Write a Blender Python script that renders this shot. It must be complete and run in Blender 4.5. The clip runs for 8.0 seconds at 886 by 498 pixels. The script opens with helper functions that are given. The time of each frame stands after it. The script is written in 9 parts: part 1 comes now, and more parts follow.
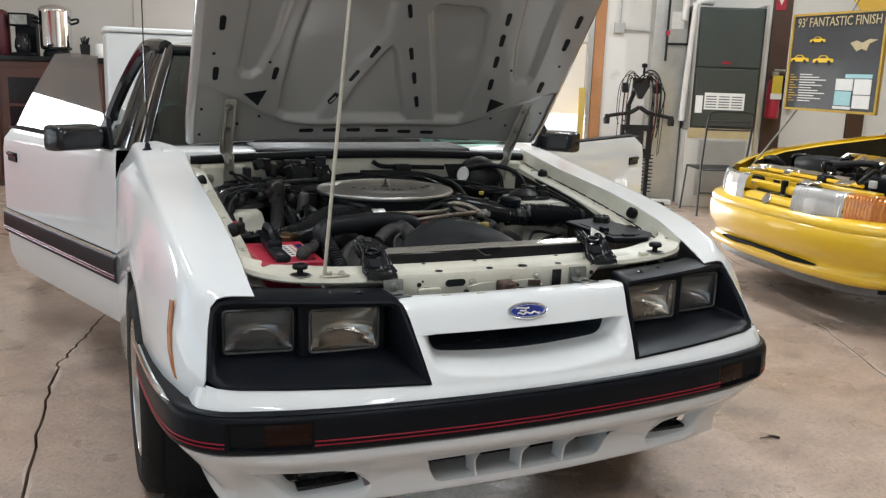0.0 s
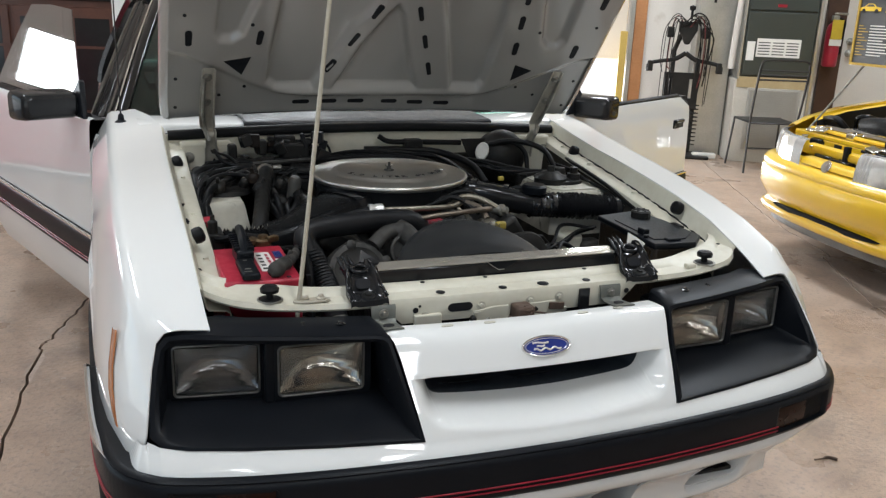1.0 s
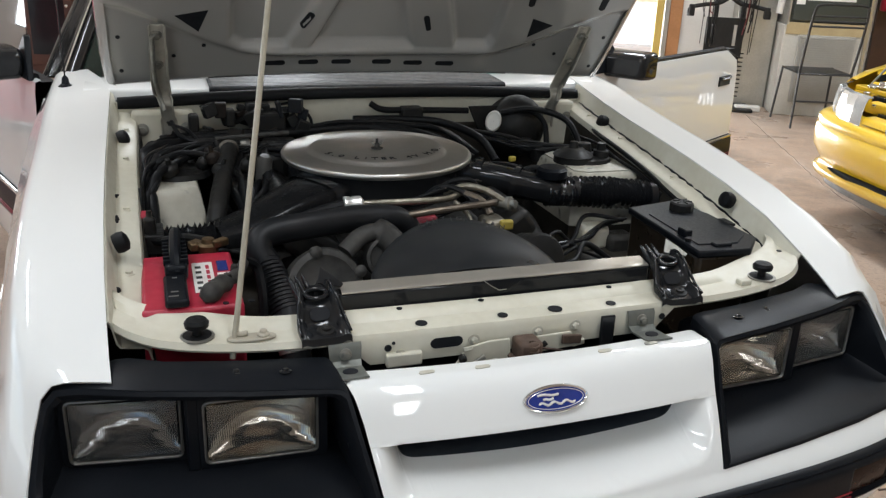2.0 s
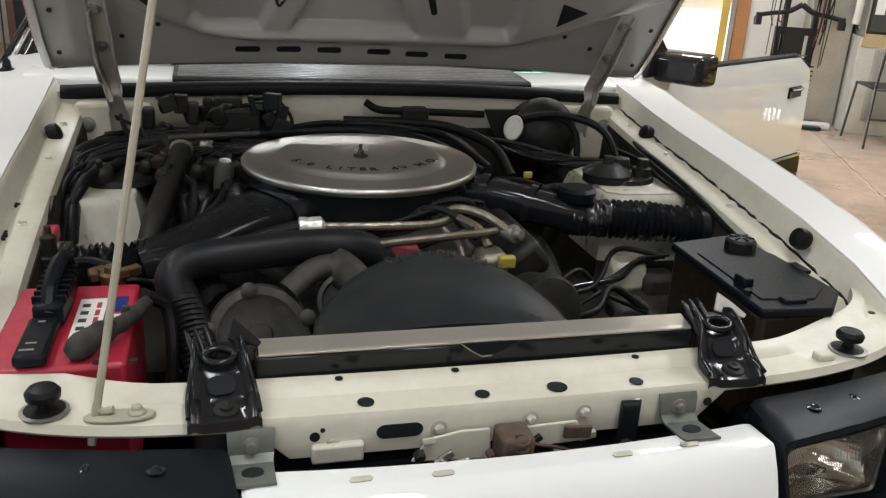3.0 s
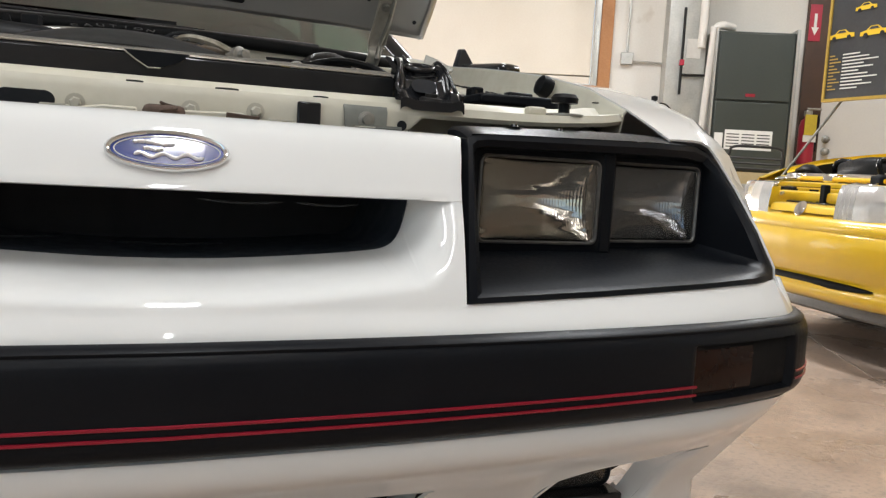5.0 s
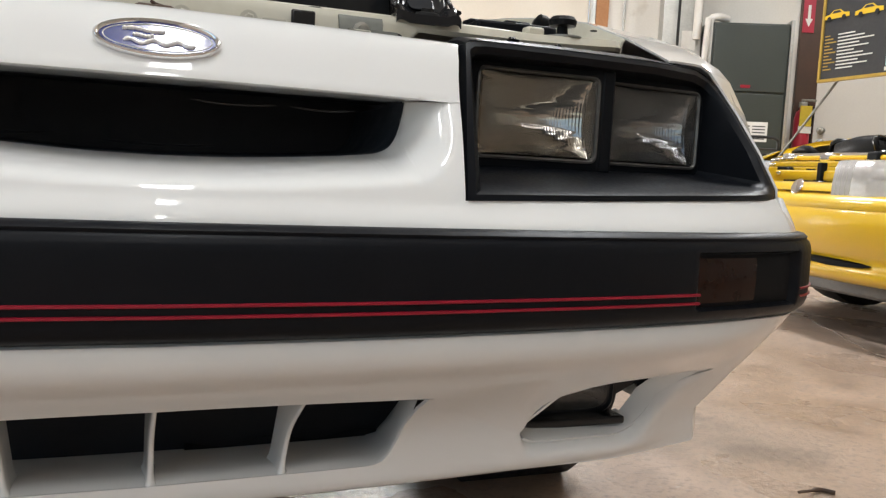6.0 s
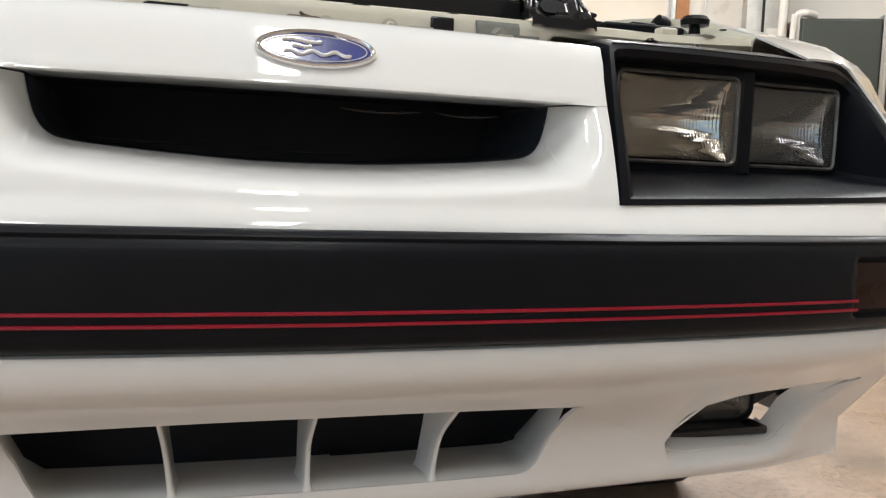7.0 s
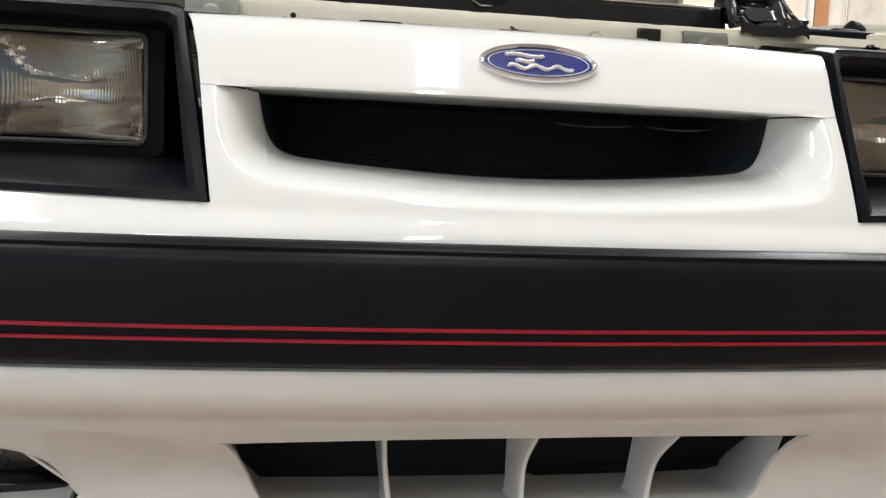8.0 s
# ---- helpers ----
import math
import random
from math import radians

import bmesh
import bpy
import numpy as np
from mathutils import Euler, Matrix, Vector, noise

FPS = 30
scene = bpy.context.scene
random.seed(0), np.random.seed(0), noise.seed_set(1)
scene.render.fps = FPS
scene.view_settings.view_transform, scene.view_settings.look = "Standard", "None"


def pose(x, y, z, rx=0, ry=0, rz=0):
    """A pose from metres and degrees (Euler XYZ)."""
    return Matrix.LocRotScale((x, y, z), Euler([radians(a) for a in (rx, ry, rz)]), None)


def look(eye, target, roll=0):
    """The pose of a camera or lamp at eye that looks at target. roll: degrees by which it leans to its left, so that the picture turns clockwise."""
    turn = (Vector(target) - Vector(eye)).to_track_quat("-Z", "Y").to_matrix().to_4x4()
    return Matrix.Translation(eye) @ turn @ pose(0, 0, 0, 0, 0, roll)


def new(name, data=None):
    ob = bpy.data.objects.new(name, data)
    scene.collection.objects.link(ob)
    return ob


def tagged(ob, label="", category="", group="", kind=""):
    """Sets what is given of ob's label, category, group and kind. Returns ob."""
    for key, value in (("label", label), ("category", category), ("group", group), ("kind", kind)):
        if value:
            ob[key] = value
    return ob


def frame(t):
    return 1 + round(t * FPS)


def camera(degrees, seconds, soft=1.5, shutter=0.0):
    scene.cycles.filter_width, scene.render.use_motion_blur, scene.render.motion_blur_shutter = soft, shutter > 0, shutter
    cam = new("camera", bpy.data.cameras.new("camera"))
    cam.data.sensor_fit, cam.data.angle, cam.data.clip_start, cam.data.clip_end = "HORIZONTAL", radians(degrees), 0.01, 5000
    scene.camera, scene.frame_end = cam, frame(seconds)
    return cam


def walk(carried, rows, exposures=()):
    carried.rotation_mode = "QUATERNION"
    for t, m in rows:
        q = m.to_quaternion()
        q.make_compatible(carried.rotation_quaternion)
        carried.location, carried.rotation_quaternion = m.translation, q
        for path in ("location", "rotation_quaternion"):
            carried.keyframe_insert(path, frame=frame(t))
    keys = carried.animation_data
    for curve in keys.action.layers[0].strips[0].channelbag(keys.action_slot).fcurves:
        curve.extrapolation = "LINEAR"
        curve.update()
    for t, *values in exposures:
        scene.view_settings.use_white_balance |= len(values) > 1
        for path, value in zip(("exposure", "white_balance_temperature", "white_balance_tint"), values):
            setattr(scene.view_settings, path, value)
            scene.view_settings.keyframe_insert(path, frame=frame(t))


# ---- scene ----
cam = camera(55.3, 8.0, 1.32)
PATH = [
    (0, (-1.001, -1.553, 1.263), (-0.212, 0.238, 0.854), 1.9),
    (0.5, (-0.87, -1.407, 1.324), (-0.141, 0.393, 0.848), 2.3),
    (1, (-0.78, -1.201, 1.352), (-0.077, 0.586, 0.793), 2.3),
    (1.2, (-0.744, -1.123, 1.365), (-0.046, 0.655, 0.772), 2.2),
    (2.3, (-0.487, -0.734, 1.351), (0.096, 1.038, 0.632), 2.6),
    (2.5, (-0.445, -0.665, 1.342), (0.111, 1.111, 0.608), 2.9),
    (3, (-0.328, -0.501, 1.279), (0.182, 1.31, 0.602), 3.4),
    (3.5, (-0.223, -0.518, 1.06), (0.271, 1.359, 0.576), 3.1),
    (4, (-0.169, -0.583, 0.89), (0.383, 1.312, 0.565), 3.3),
    (4.5, (-0.102, -0.613, 0.797), (0.572, 1.254, 0.55), 3.7),
    (5, (-0.048, -0.635, 0.699), (0.684, 1.216, 0.504), 3.4),
    (5.2, (-0.038, -0.633, 0.665), (0.702, 1.216, 0.48), 4.0),
    (6.3, (-0.047, -0.628, 0.586), (0.681, 1.226, 0.402), 2.4),
    (6.5, (-0.058, -0.626, 0.59), (0.639, 1.239, 0.4), 2.4),
    (7, (-0.114, -0.596, 0.588), (0.472, 1.308, 0.412), 2.2),
    (7.5, (-0.152, -0.577, 0.591), (0.295, 1.365, 0.416), 2.2),
    (8, (-0.208, -0.561, 0.586), (0.122, 1.406, 0.432), 2.1),
]
walk(cam, [(t, look(eye, target, roll)) for t, eye, target, roll in PATH], ((0.0, 0.12, 6150, 8), (1.2, 0.11, 6150, 8), (2.5, 0.13, 6300, 9), (3.8, 0.24, 6500, 10), (5.2, 0.26, 6500, 10), (6.5, 0.33, 6550, 10), (8.0, 0.60, 6600, 10)))

# ---- world, sun, large lights ----
world = bpy.data.worlds.new("world")
scene.world = world
world.use_nodes = True
sky = world.node_tree.nodes.new("ShaderNodeTexSky")
sky.sky_type, sky.sun_disc = "NISHITA", False
sky.sun_elevation, sky.sun_rotation = radians(38), radians(62)
world.node_tree.links.new(sky.outputs[0], world.node_tree.nodes["Background"].inputs[0])
world.node_tree.nodes["Background"].inputs[1].default_value = 0.15

ROOM = pose(0, 0, 0, 0, 0, -28.1)      # the workshop's own axes: x along the back wall, y towards it
sun = new("sun", bpy.data.lights.new("sun", "SUN"))
sun.data.energy, sun.data.angle, sun.data.color = 5.0, radians(0.6), (1.0, 0.93, 0.84)
sun.matrix_basis = ROOM @ look((2.5, 12, 9), (0, 7.5, 0))


def lamp(name, x, y, z, w, h, watts, color, aim):
    """An area lamp in room axes."""
    ob = new(name, bpy.data.lights.new(name, "AREA"))
    ob.data.shape, ob.data.size, ob.data.size_y = "RECTANGLE", w, h
    ob.data.energy, ob.data.color = watts, color
    ob.matrix_basis = ROOM @ look((x, y, z), aim)
    return ob


WARM = (0.945, 0.985, 1.03)
# rows of strip lights run along the cars
TUBES = [(0.2, -0.2, 20), (0.2, -2.6, 17), (-1.5, -2.9, 18), (-1.7, 0.1, 20), (-1.7, 2.6, 23), (2.4, 1.5, 42), (2.6, 4.3, 46), (4.9, 3.3, 42), (0.3, 5.3, 50)]
for tx, ty, watts in TUBES:
    lit = lamp("tube_light", 0, 0, 3.3, 0.20, 1.22, watts, WARM, (0, 0, 0))
    lit.matrix_basis = pose(tx, ty, 3.3)
# added lamps in unseen, invented doorways: daylight from the left, fill from behind
lamp("west_daylight", -6.9, -0.6, 1.45, 4.4, 2.7, 38, (0.85, 0.94, 1.0), (0, -0.6, 1.3))
lamp("south_fill", -1.6, -4.95, 1.7, 4.0, 2.2, 4, (0.94, 0.97, 1.0), (-1.0, 0, 1.0))
lamp("gap_daylight", -1.2, 7.8, 0.5, 3.4, 0.9, 170, (1.0, 0.98, 0.95), (-1.2, 4, 0.2))

lamp("window_daylight", -6.95, 3.62, 1.2, 0.95, 0.5, 30, (0.94, 0.97, 1.0), (0, 3.0, 1.1))

# ---- materials ----
MATS = {}


def surf(name, c1, c2=None, scale=6.0, rough=0.5, rough2=None, metal=0.0, bump=0.0, fine=60.0, coat=0.0, spots=None, glow=0.0, trans=0.0, spec=0.5):
    """A surface of two colours mixed at a coarse and a fine scale, with uneven gloss and fine relief."""
    if name in MATS:
        return MATS[name]
    m = bpy.data.materials.new(name)
    m.use_nodes = True
    nt = m.node_tree
    b = nt.nodes["Principled BSDF"]
    c2 = c2 or tuple(x * 0.88 for x in c1)
    co = nt.nodes.new("ShaderNodeTexCoord")
    n1, n2 = nt.nodes.new("ShaderNodeTexNoise"), nt.nodes.new("ShaderNodeTexNoise")
    n1.inputs["Scale"].default_value, n1.inputs["Detail"].default_value = scale, 5
    n2.inputs["Scale"].default_value, n2.inputs["Detail"].default_value = fine, 6
    for n in (n1, n2):
        nt.links.new(co.outputs["Object"], n.inputs["Vector"])
    add = nt.nodes.new("ShaderNodeMath")
    add.operation = "MULTIPLY_ADD"
    nt.links.new(n2.outputs["Fac"], add.inputs[0])
    add.inputs[1].default_value = 0.5
    nt.links.new(n1.outputs["Fac"], add.inputs[2])
    ramp = nt.nodes.new("ShaderNodeValToRGB")
    ramp.color_ramp.elements[0].position, ramp.color_ramp.elements[1].position = 0.5, 1.0
    ramp.color_ramp.elements[0].color, ramp.color_ramp.elements[1].color = (*c1, 1), (*c2, 1)
    nt.links.new(add.outputs[0], ramp.inputs[0])
    col = ramp.outputs[0]
    if spots:
        n3 = nt.nodes.new("ShaderNodeTexNoise")
        n3.inputs["Scale"].default_value, n3.inputs["Detail"].default_value = spots[1], 8
        nt.links.new(co.outputs["Object"], n3.inputs["Vector"])
        r3 = nt.nodes.new("ShaderNodeValToRGB")
        r3.color_ramp.elements[0].position, r3.color_ramp.elements[1].position = spots[2], spots[2] + 0.12
        nt.links.new(n3.outputs["Fac"], r3.inputs[0])
        mx = nt.nodes.new("ShaderNodeMix")
        mx.data_type = "RGBA"
        nt.links.new(r3.outputs[0], mx.inputs[0])
        nt.links.new(col, mx.inputs[6])
        mx.inputs[7].default_value = (*spots[0], 1)
        col = mx.outputs[2]
    nt.links.new(col, b.inputs["Base Color"])
    rr = nt.nodes.new("ShaderNodeMapRange")
    rr.inputs["From Min"].default_value, rr.inputs["From Max"].default_value = 0.3, 0.7
    rr.inputs["To Min"].default_value, rr.inputs["To Max"].default_value = rough, rough if rough2 is None else rough2
    nt.links.new(n2.outputs["Fac"], rr.inputs["Value"])
    nt.links.new(rr.outputs[0], b.inputs["Roughness"])
    b.inputs["Metallic"].default_value = metal
    b.inputs["Specular IOR Level"].default_value = spec
    b.inputs["Coat Weight"].default_value, b.inputs["Coat Roughness"].default_value = coat, 0.04
    if trans:
        b.inputs["Transmission Weight"].default_value = trans
        b.inputs["IOR"].default_value = 1.45
    if bump:
        bp = nt.nodes.new("ShaderNodeBump")
        bp.inputs["Strength"].default_value, bp.inputs["Distance"].default_value = bump, 0.004
        nt.links.new(add.outputs[0], bp.inputs["Height"])
        nt.links.new(bp.outputs[0], b.inputs["Normal"])
    if glow:
        b.inputs["Emission Color"].default_value, b.inputs["Emission Strength"].default_value = (*c1, 1), glow
    MATS[name] = m
    return m


WHITE = surf("white_paint", (0.765, 0.775, 0.765), (0.755, 0.765, 0.75), 1.2, 0.3, 0.32, coat=1.0, fine=8, spec=0.04)
# whitish paint made grey in its colour for the shade under the hood
UNDER = surf("hood_inner_shaded", (0.355, 0.350, 0.336), (0.335, 0.330, 0.316), 2.0, 0.22, 0.26, bump=0.0, fine=3, coat=1.0)
CREAM = surf("cream_bay_paint", (0.64, 0.617, 0.52), (0.56, 0.53, 0.425), 9.0, 0.35, 0.5, bump=0.08, spots=((0.36, 0.29, 0.19), 16, 0.72))
CREAMD = surf("grimy_cream_paint", (0.56, 0.54, 0.46), (0.42, 0.40, 0.33), 14, 0.4, 0.6, bump=0.12, spots=((0.05, 0.045, 0.035), 24, 0.60))
BLACK = surf("black_plastic", (0.0062, 0.0074, 0.0098), (0.0088, 0.0100, 0.0125), 12, 0.30, 0.42, bump=0.04, fine=220, spec=0.11)
RUBBER = surf("black_rubber", (0.0062, 0.0065, 0.0074), (0.0110, 0.0112, 0.0118), 9, 0.33, 0.6, bump=0.12, fine=90, spec=0.14)
GLOSSB = surf("gloss_black", (0.0110, 0.0115, 0.0130), (0.0155, 0.0160, 0.0172), 10, 0.07, 0.16, bump=0.10, fine=60, spec=0.32)
GRIMEB = surf("grimy_black", (0.0090, 0.0090, 0.0094), (0.0210, 0.0200, 0.0180), 14, 0.30, 0.7, bump=0.25, fine=70, spec=0.24)
DARK = surf("deep_black", (0.0095, 0.0105, 0.0130), (0.014, 0.015, 0.018), 8, 0.4, 0.7, spec=0.2)
REDL = surf("red_stripe", (0.30, 0.008, 0.025), (0.25, 0.007, 0.022), 20, 0.3)
CHROME = surf("chrome", (0.8, 0.8, 0.8), (0.72, 0.72, 0.72), 10, 0.06, 0.14, metal=1.0)
ALU = surf("brushed_aluminium", (0.66, 0.64, 0.60), (0.62, 0.60, 0.56), 4, 0.22, 0.28, metal=1.0, fine=40)
STEEL = surf("dull_zinc_steel", (0.40, 0.40, 0.37), (0.25, 0.24, 0.21), 18, 0.35, 0.6, metal=0.8, bump=0.1)
GREY = surf("grey_cast", (0.058, 0.055, 0.050), (0.024, 0.023, 0.021), 22, 0.5, 0.75, metal=0.3, bump=0.2)
RUST = surf("rusty_iron", (0.10, 0.06, 0.04), (0.045, 0.03, 0.022), 25, 0.6, 0.9, bump=0.4)
TYRE = surf("tyre_rubber", (0.009, 0.009, 0.009), (0.016, 0.015, 0.014), 10, 0.6, 0.8, bump=0.1, spec=0.2)
RED = surf("battery_red", (0.42, 0.02, 0.045), (0.34, 0.018, 0.04), 12, 0.3, 0.45)
AMBER = surf("smoked_amber", (0.021, 0.0058, 0.0027), (0.014, 0.0040, 0.0019), 30, 0.2, 0.3, spec=0.15)
PAPER = surf("paper_label", (0.75, 0.74, 0.70), (0.68, 0.66, 0.62), 20, 0.6)
BLUE = surf("badge_blue", (0.012, 0.03, 0.22), (0.01, 0.025, 0.18), 20, 0.15, coat=1.0)
YELLOW = surf("yellow_paint", (0.82, 0.53, 0.015), (0.80, 0.51, 0.015), 1.2, 0.3, 0.32, coat=1.0, fine=8)
WALLM = surf("white_wall", (0.72, 0.70, 0.66), (0.64, 0.62, 0.57), 1.3, 0.6, 0.8, bump=0.05, spots=((0.5, 0.46, 0.4), 3.0, 0.68))
CEIL = surf("ceiling_white", (0.74, 0.72, 0.68), (0.70, 0.67, 0.62), 1.0, 0.8)
WOODP = surf("door_jamb_wood", (0.46, 0.22, 0.09), (0.36, 0.16, 0.06), 5, 0.5, 0.7, bump=0.1)
BROWN = surf("dark_brown_trim", (0.075, 0.035, 0.02), (0.05, 0.025, 0.015), 5, 0.5)
FURN = surf("furnace_grey_green", (0.042, 0.050, 0.044), (0.034, 0.041, 0.036), 3, 0.3, 0.42)
GALV = surf("galvanised_sheet", (0.55, 0.55, 0.52), (0.42, 0.42, 0.40), 6, 0.3, 0.5, metal=0.9)
DOORW = surf("door_white", (0.68, 0.66, 0.62), (0.62, 0.60, 0.56), 2, 0.45, 0.6)


def glass(name, tint=(1, 1, 1), rough=0.02):
    m = bpy.data.materials.new(name)
    m.use_nodes = True
    b = m.node_tree.nodes["Principled BSDF"]
    b.inputs["Base Color"].default_value = (*tint, 1)
    b.inputs["Roughness"].default_value = rough
    b.inputs["Transmission Weight"].default_value = 1.0
    b.inputs["IOR"].default_value = 1.45
    return m


def thin_glass(name, tint, flutes=0.0, gloss=0.045):
    """A thin pane: clear with a Fresnel gloss, and where asked a slight white haze that brightens it."""
    m = bpy.data.materials.new(name)
    m.use_nodes = True
    nt = m.node_tree
    nt.nodes.remove(nt.nodes["Principled BSDF"])
    tr, gl, mx, fr = (nt.nodes.new("ShaderNode" + k) for k in ("BsdfTransparent", "BsdfGlossy", "MixShader", "LayerWeight"))
    tr.inputs[0].default_value = (*tint, 1)
    # white mixed into the pane lifts the dark lamp behind it
    haze = nt.nodes.new("ShaderNodeBsdfDiffuse")
    haze.inputs[0].default_value = (0.75, 0.74, 0.70, 1)
    hm = nt.nodes.new("ShaderNodeMixShader")
    hm.inputs[0].default_value = flutes
    nt.links.new(tr.outputs[0], hm.inputs[1])
    nt.links.new(haze.outputs[0], hm.inputs[2])
    gl.inputs["Roughness"].default_value = 0.03
    pw, sc = nt.nodes.new("ShaderNodeMath"), nt.nodes.new("ShaderNodeMath")
    pw.operation, sc.operation = "POWER", "MULTIPLY_ADD"
    nt.links.new(fr.outputs["Facing"], pw.inputs[0])
    pw.inputs[1].default_value = 4.0
    nt.links.new(pw.outputs[0], sc.inputs[0])
    sc.inputs[1].default_value, sc.inputs[2].default_value = 0.8, gloss
    nt.links.new(sc.outputs[0], mx.inputs[0])
    nt.links.new(hm.outputs[0], mx.inputs[1])
    nt.links.new(gl.outputs[0], mx.inputs[2])
    nt.links.new(mx.outputs[0], nt.nodes["Material Output"].inputs[0])
    return m


GLASS = glass("window_glass", (0.80, 0.88, 0.84))
LENS = thin_glass("lamp_glass", (0.96, 0.96, 0.94), 0.05)

def reflector(name, c, rough=0.09):
    """A mirrored lamp bowl whose upright flutes spread the light sideways."""
    m = bpy.data.materials.new(name)
    m.use_nodes = True
    nt = m.node_tree
    b = nt.nodes["Principled BSDF"]
    b.inputs["Base Color"].default_value = (*c, 1)
    b.inputs["Metallic"].default_value, b.inputs["Roughness"].default_value = 1.0, rough
    co, w, n, a, bp = (nt.nodes.new("ShaderNode" + k) for k in ("TexCoord", "TexWave", "TexNoise", "Math", "Bump"))
    w.wave_type, w.bands_direction = "BANDS", "X"
    w.inputs["Scale"].default_value, w.inputs["Distortion"].default_value = 95.0, 1.0
    n.inputs["Scale"].default_value, n.inputs["Detail"].default_value = 44.0, 1.5
    nt.links.new(co.outputs["Object"], w.inputs["Vector"])
    mp = nt.nodes.new("ShaderNodeMapping")
    mp.inputs["Scale"].default_value = (0.5, 0.5, 1.8)
    nt.links.new(co.outputs["Object"], mp.inputs["Vector"])
    nt.links.new(mp.outputs[0], n.inputs["Vector"])
    a.operation = "MULTIPLY_ADD"
    nt.links.new(n.outputs["Fac"], a.inputs[0])
    a.inputs[1].default_value = 14.0
    nt.links.new(w.outputs["Fac"], a.inputs[2])
    bp.inputs["Strength"].default_value, bp.inputs["Distance"].default_value = 0.6, 0.00028
    nt.links.new(a.outputs[0], bp.inputs["Height"])
    nt.links.new(bp.outputs[0], b.inputs["Normal"])
    return m


def concrete():
    """Old workshop concrete: worn pinkish-brown stain, grey dusty patches, speckle, oil spots and an uneven sheen."""
    m = bpy.data.materials.new("stained_concrete")
    m.use_nodes = True
    nt = m.node_tree
    b = nt.nodes["Principled BSDF"]
    co = nt.nodes.new("ShaderNodeTexCoord")

    def noise(scale, detail, rough=0.5):
        n = nt.nodes.new("ShaderNodeTexNoise")
        n.inputs["Scale"].default_value, n.inputs["Detail"].default_value, n.inputs["Roughness"].default_value = scale, detail, rough
        nt.links.new(co.outputs["Object"], n.inputs["Vector"])
        return n.outputs["Fac"]

    def ramp(fac, a, b2, lo=0.0, hi=1.0):
        r = nt.nodes.new("ShaderNodeMapRange")
        r.inputs["From Min"].default_value, r.inputs["From Max"].default_value = a, b2
        r.inputs["To Min"].default_value, r.inputs["To Max"].default_value = lo, hi
        nt.links.new(fac, r.inputs["Value"])
        return r.outputs[0]

    def mix(fac, a, c):
        x = nt.nodes.new("ShaderNodeMix")
        x.data_type = "RGBA"
        nt.links.new(fac, x.inputs[0])
        if isinstance(a, tuple):
            x.inputs[6].default_value = (*a, 1)
        else:
            nt.links.new(a, x.inputs[6])
        x.inputs[7].default_value = (*c, 1)
        return x.outputs[2]
    fine, mid, big = noise(55, 8, 0.7), noise(7, 8, 0.62), noise(0.8, 6, 0.6)
    col = mix(ramp(mid, 0.35, 0.68), (0.52, 0.385, 0.295), (0.375, 0.270, 0.202))
    col = mix(ramp(big, 0.45, 0.62, 0, 0.75), col, (0.45, 0.355, 0.285))
    col = mix(ramp(noise(1.7, 9, 0.72), 0.52, 0.68, 0, 0.85), col, (0.20, 0.160, 0.132))
    col = mix(ramp(fine, 0.50, 0.68, 0, 0.75), col, (0.22, 0.175, 0.145))
    col = mix(ramp(noise(28, 4, 0.6), 0.64, 0.70, 0, 0.6), col, (0.52, 0.46, 0.41))
    col = mix(ramp(noise(3.1, 3), 0.70, 0.74, 0, 0.7), col, (0.10, 0.08, 0.065))
    nt.links.new(col, b.inputs["Base Color"])
    nt.links.new(ramp(noise(2.3, 6), 0.35, 0.65, 0.22, 0.5), b.inputs["Roughness"])
    bp = nt.nodes.new("ShaderNodeBump")
    bp.inputs["Strength"].default_value, bp.inputs["Distance"].default_value = 0.5, 0.005
    dents = nt.nodes.new("ShaderNodeMath")
    dents.operation = "MULTIPLY_ADD"
    nt.links.new(noise(19, 5, 0.65), dents.inputs[0])
    dents.inputs[1].default_value = 1.6
    nt.links.new(fine, dents.inputs[2])
    nt.links.new(dents.outputs[0], bp.inputs["Height"])
    nt.links.new(bp.outputs[0], b.inputs["Normal"])
    return m


CONC = concrete()

# ---- mesh helpers ----


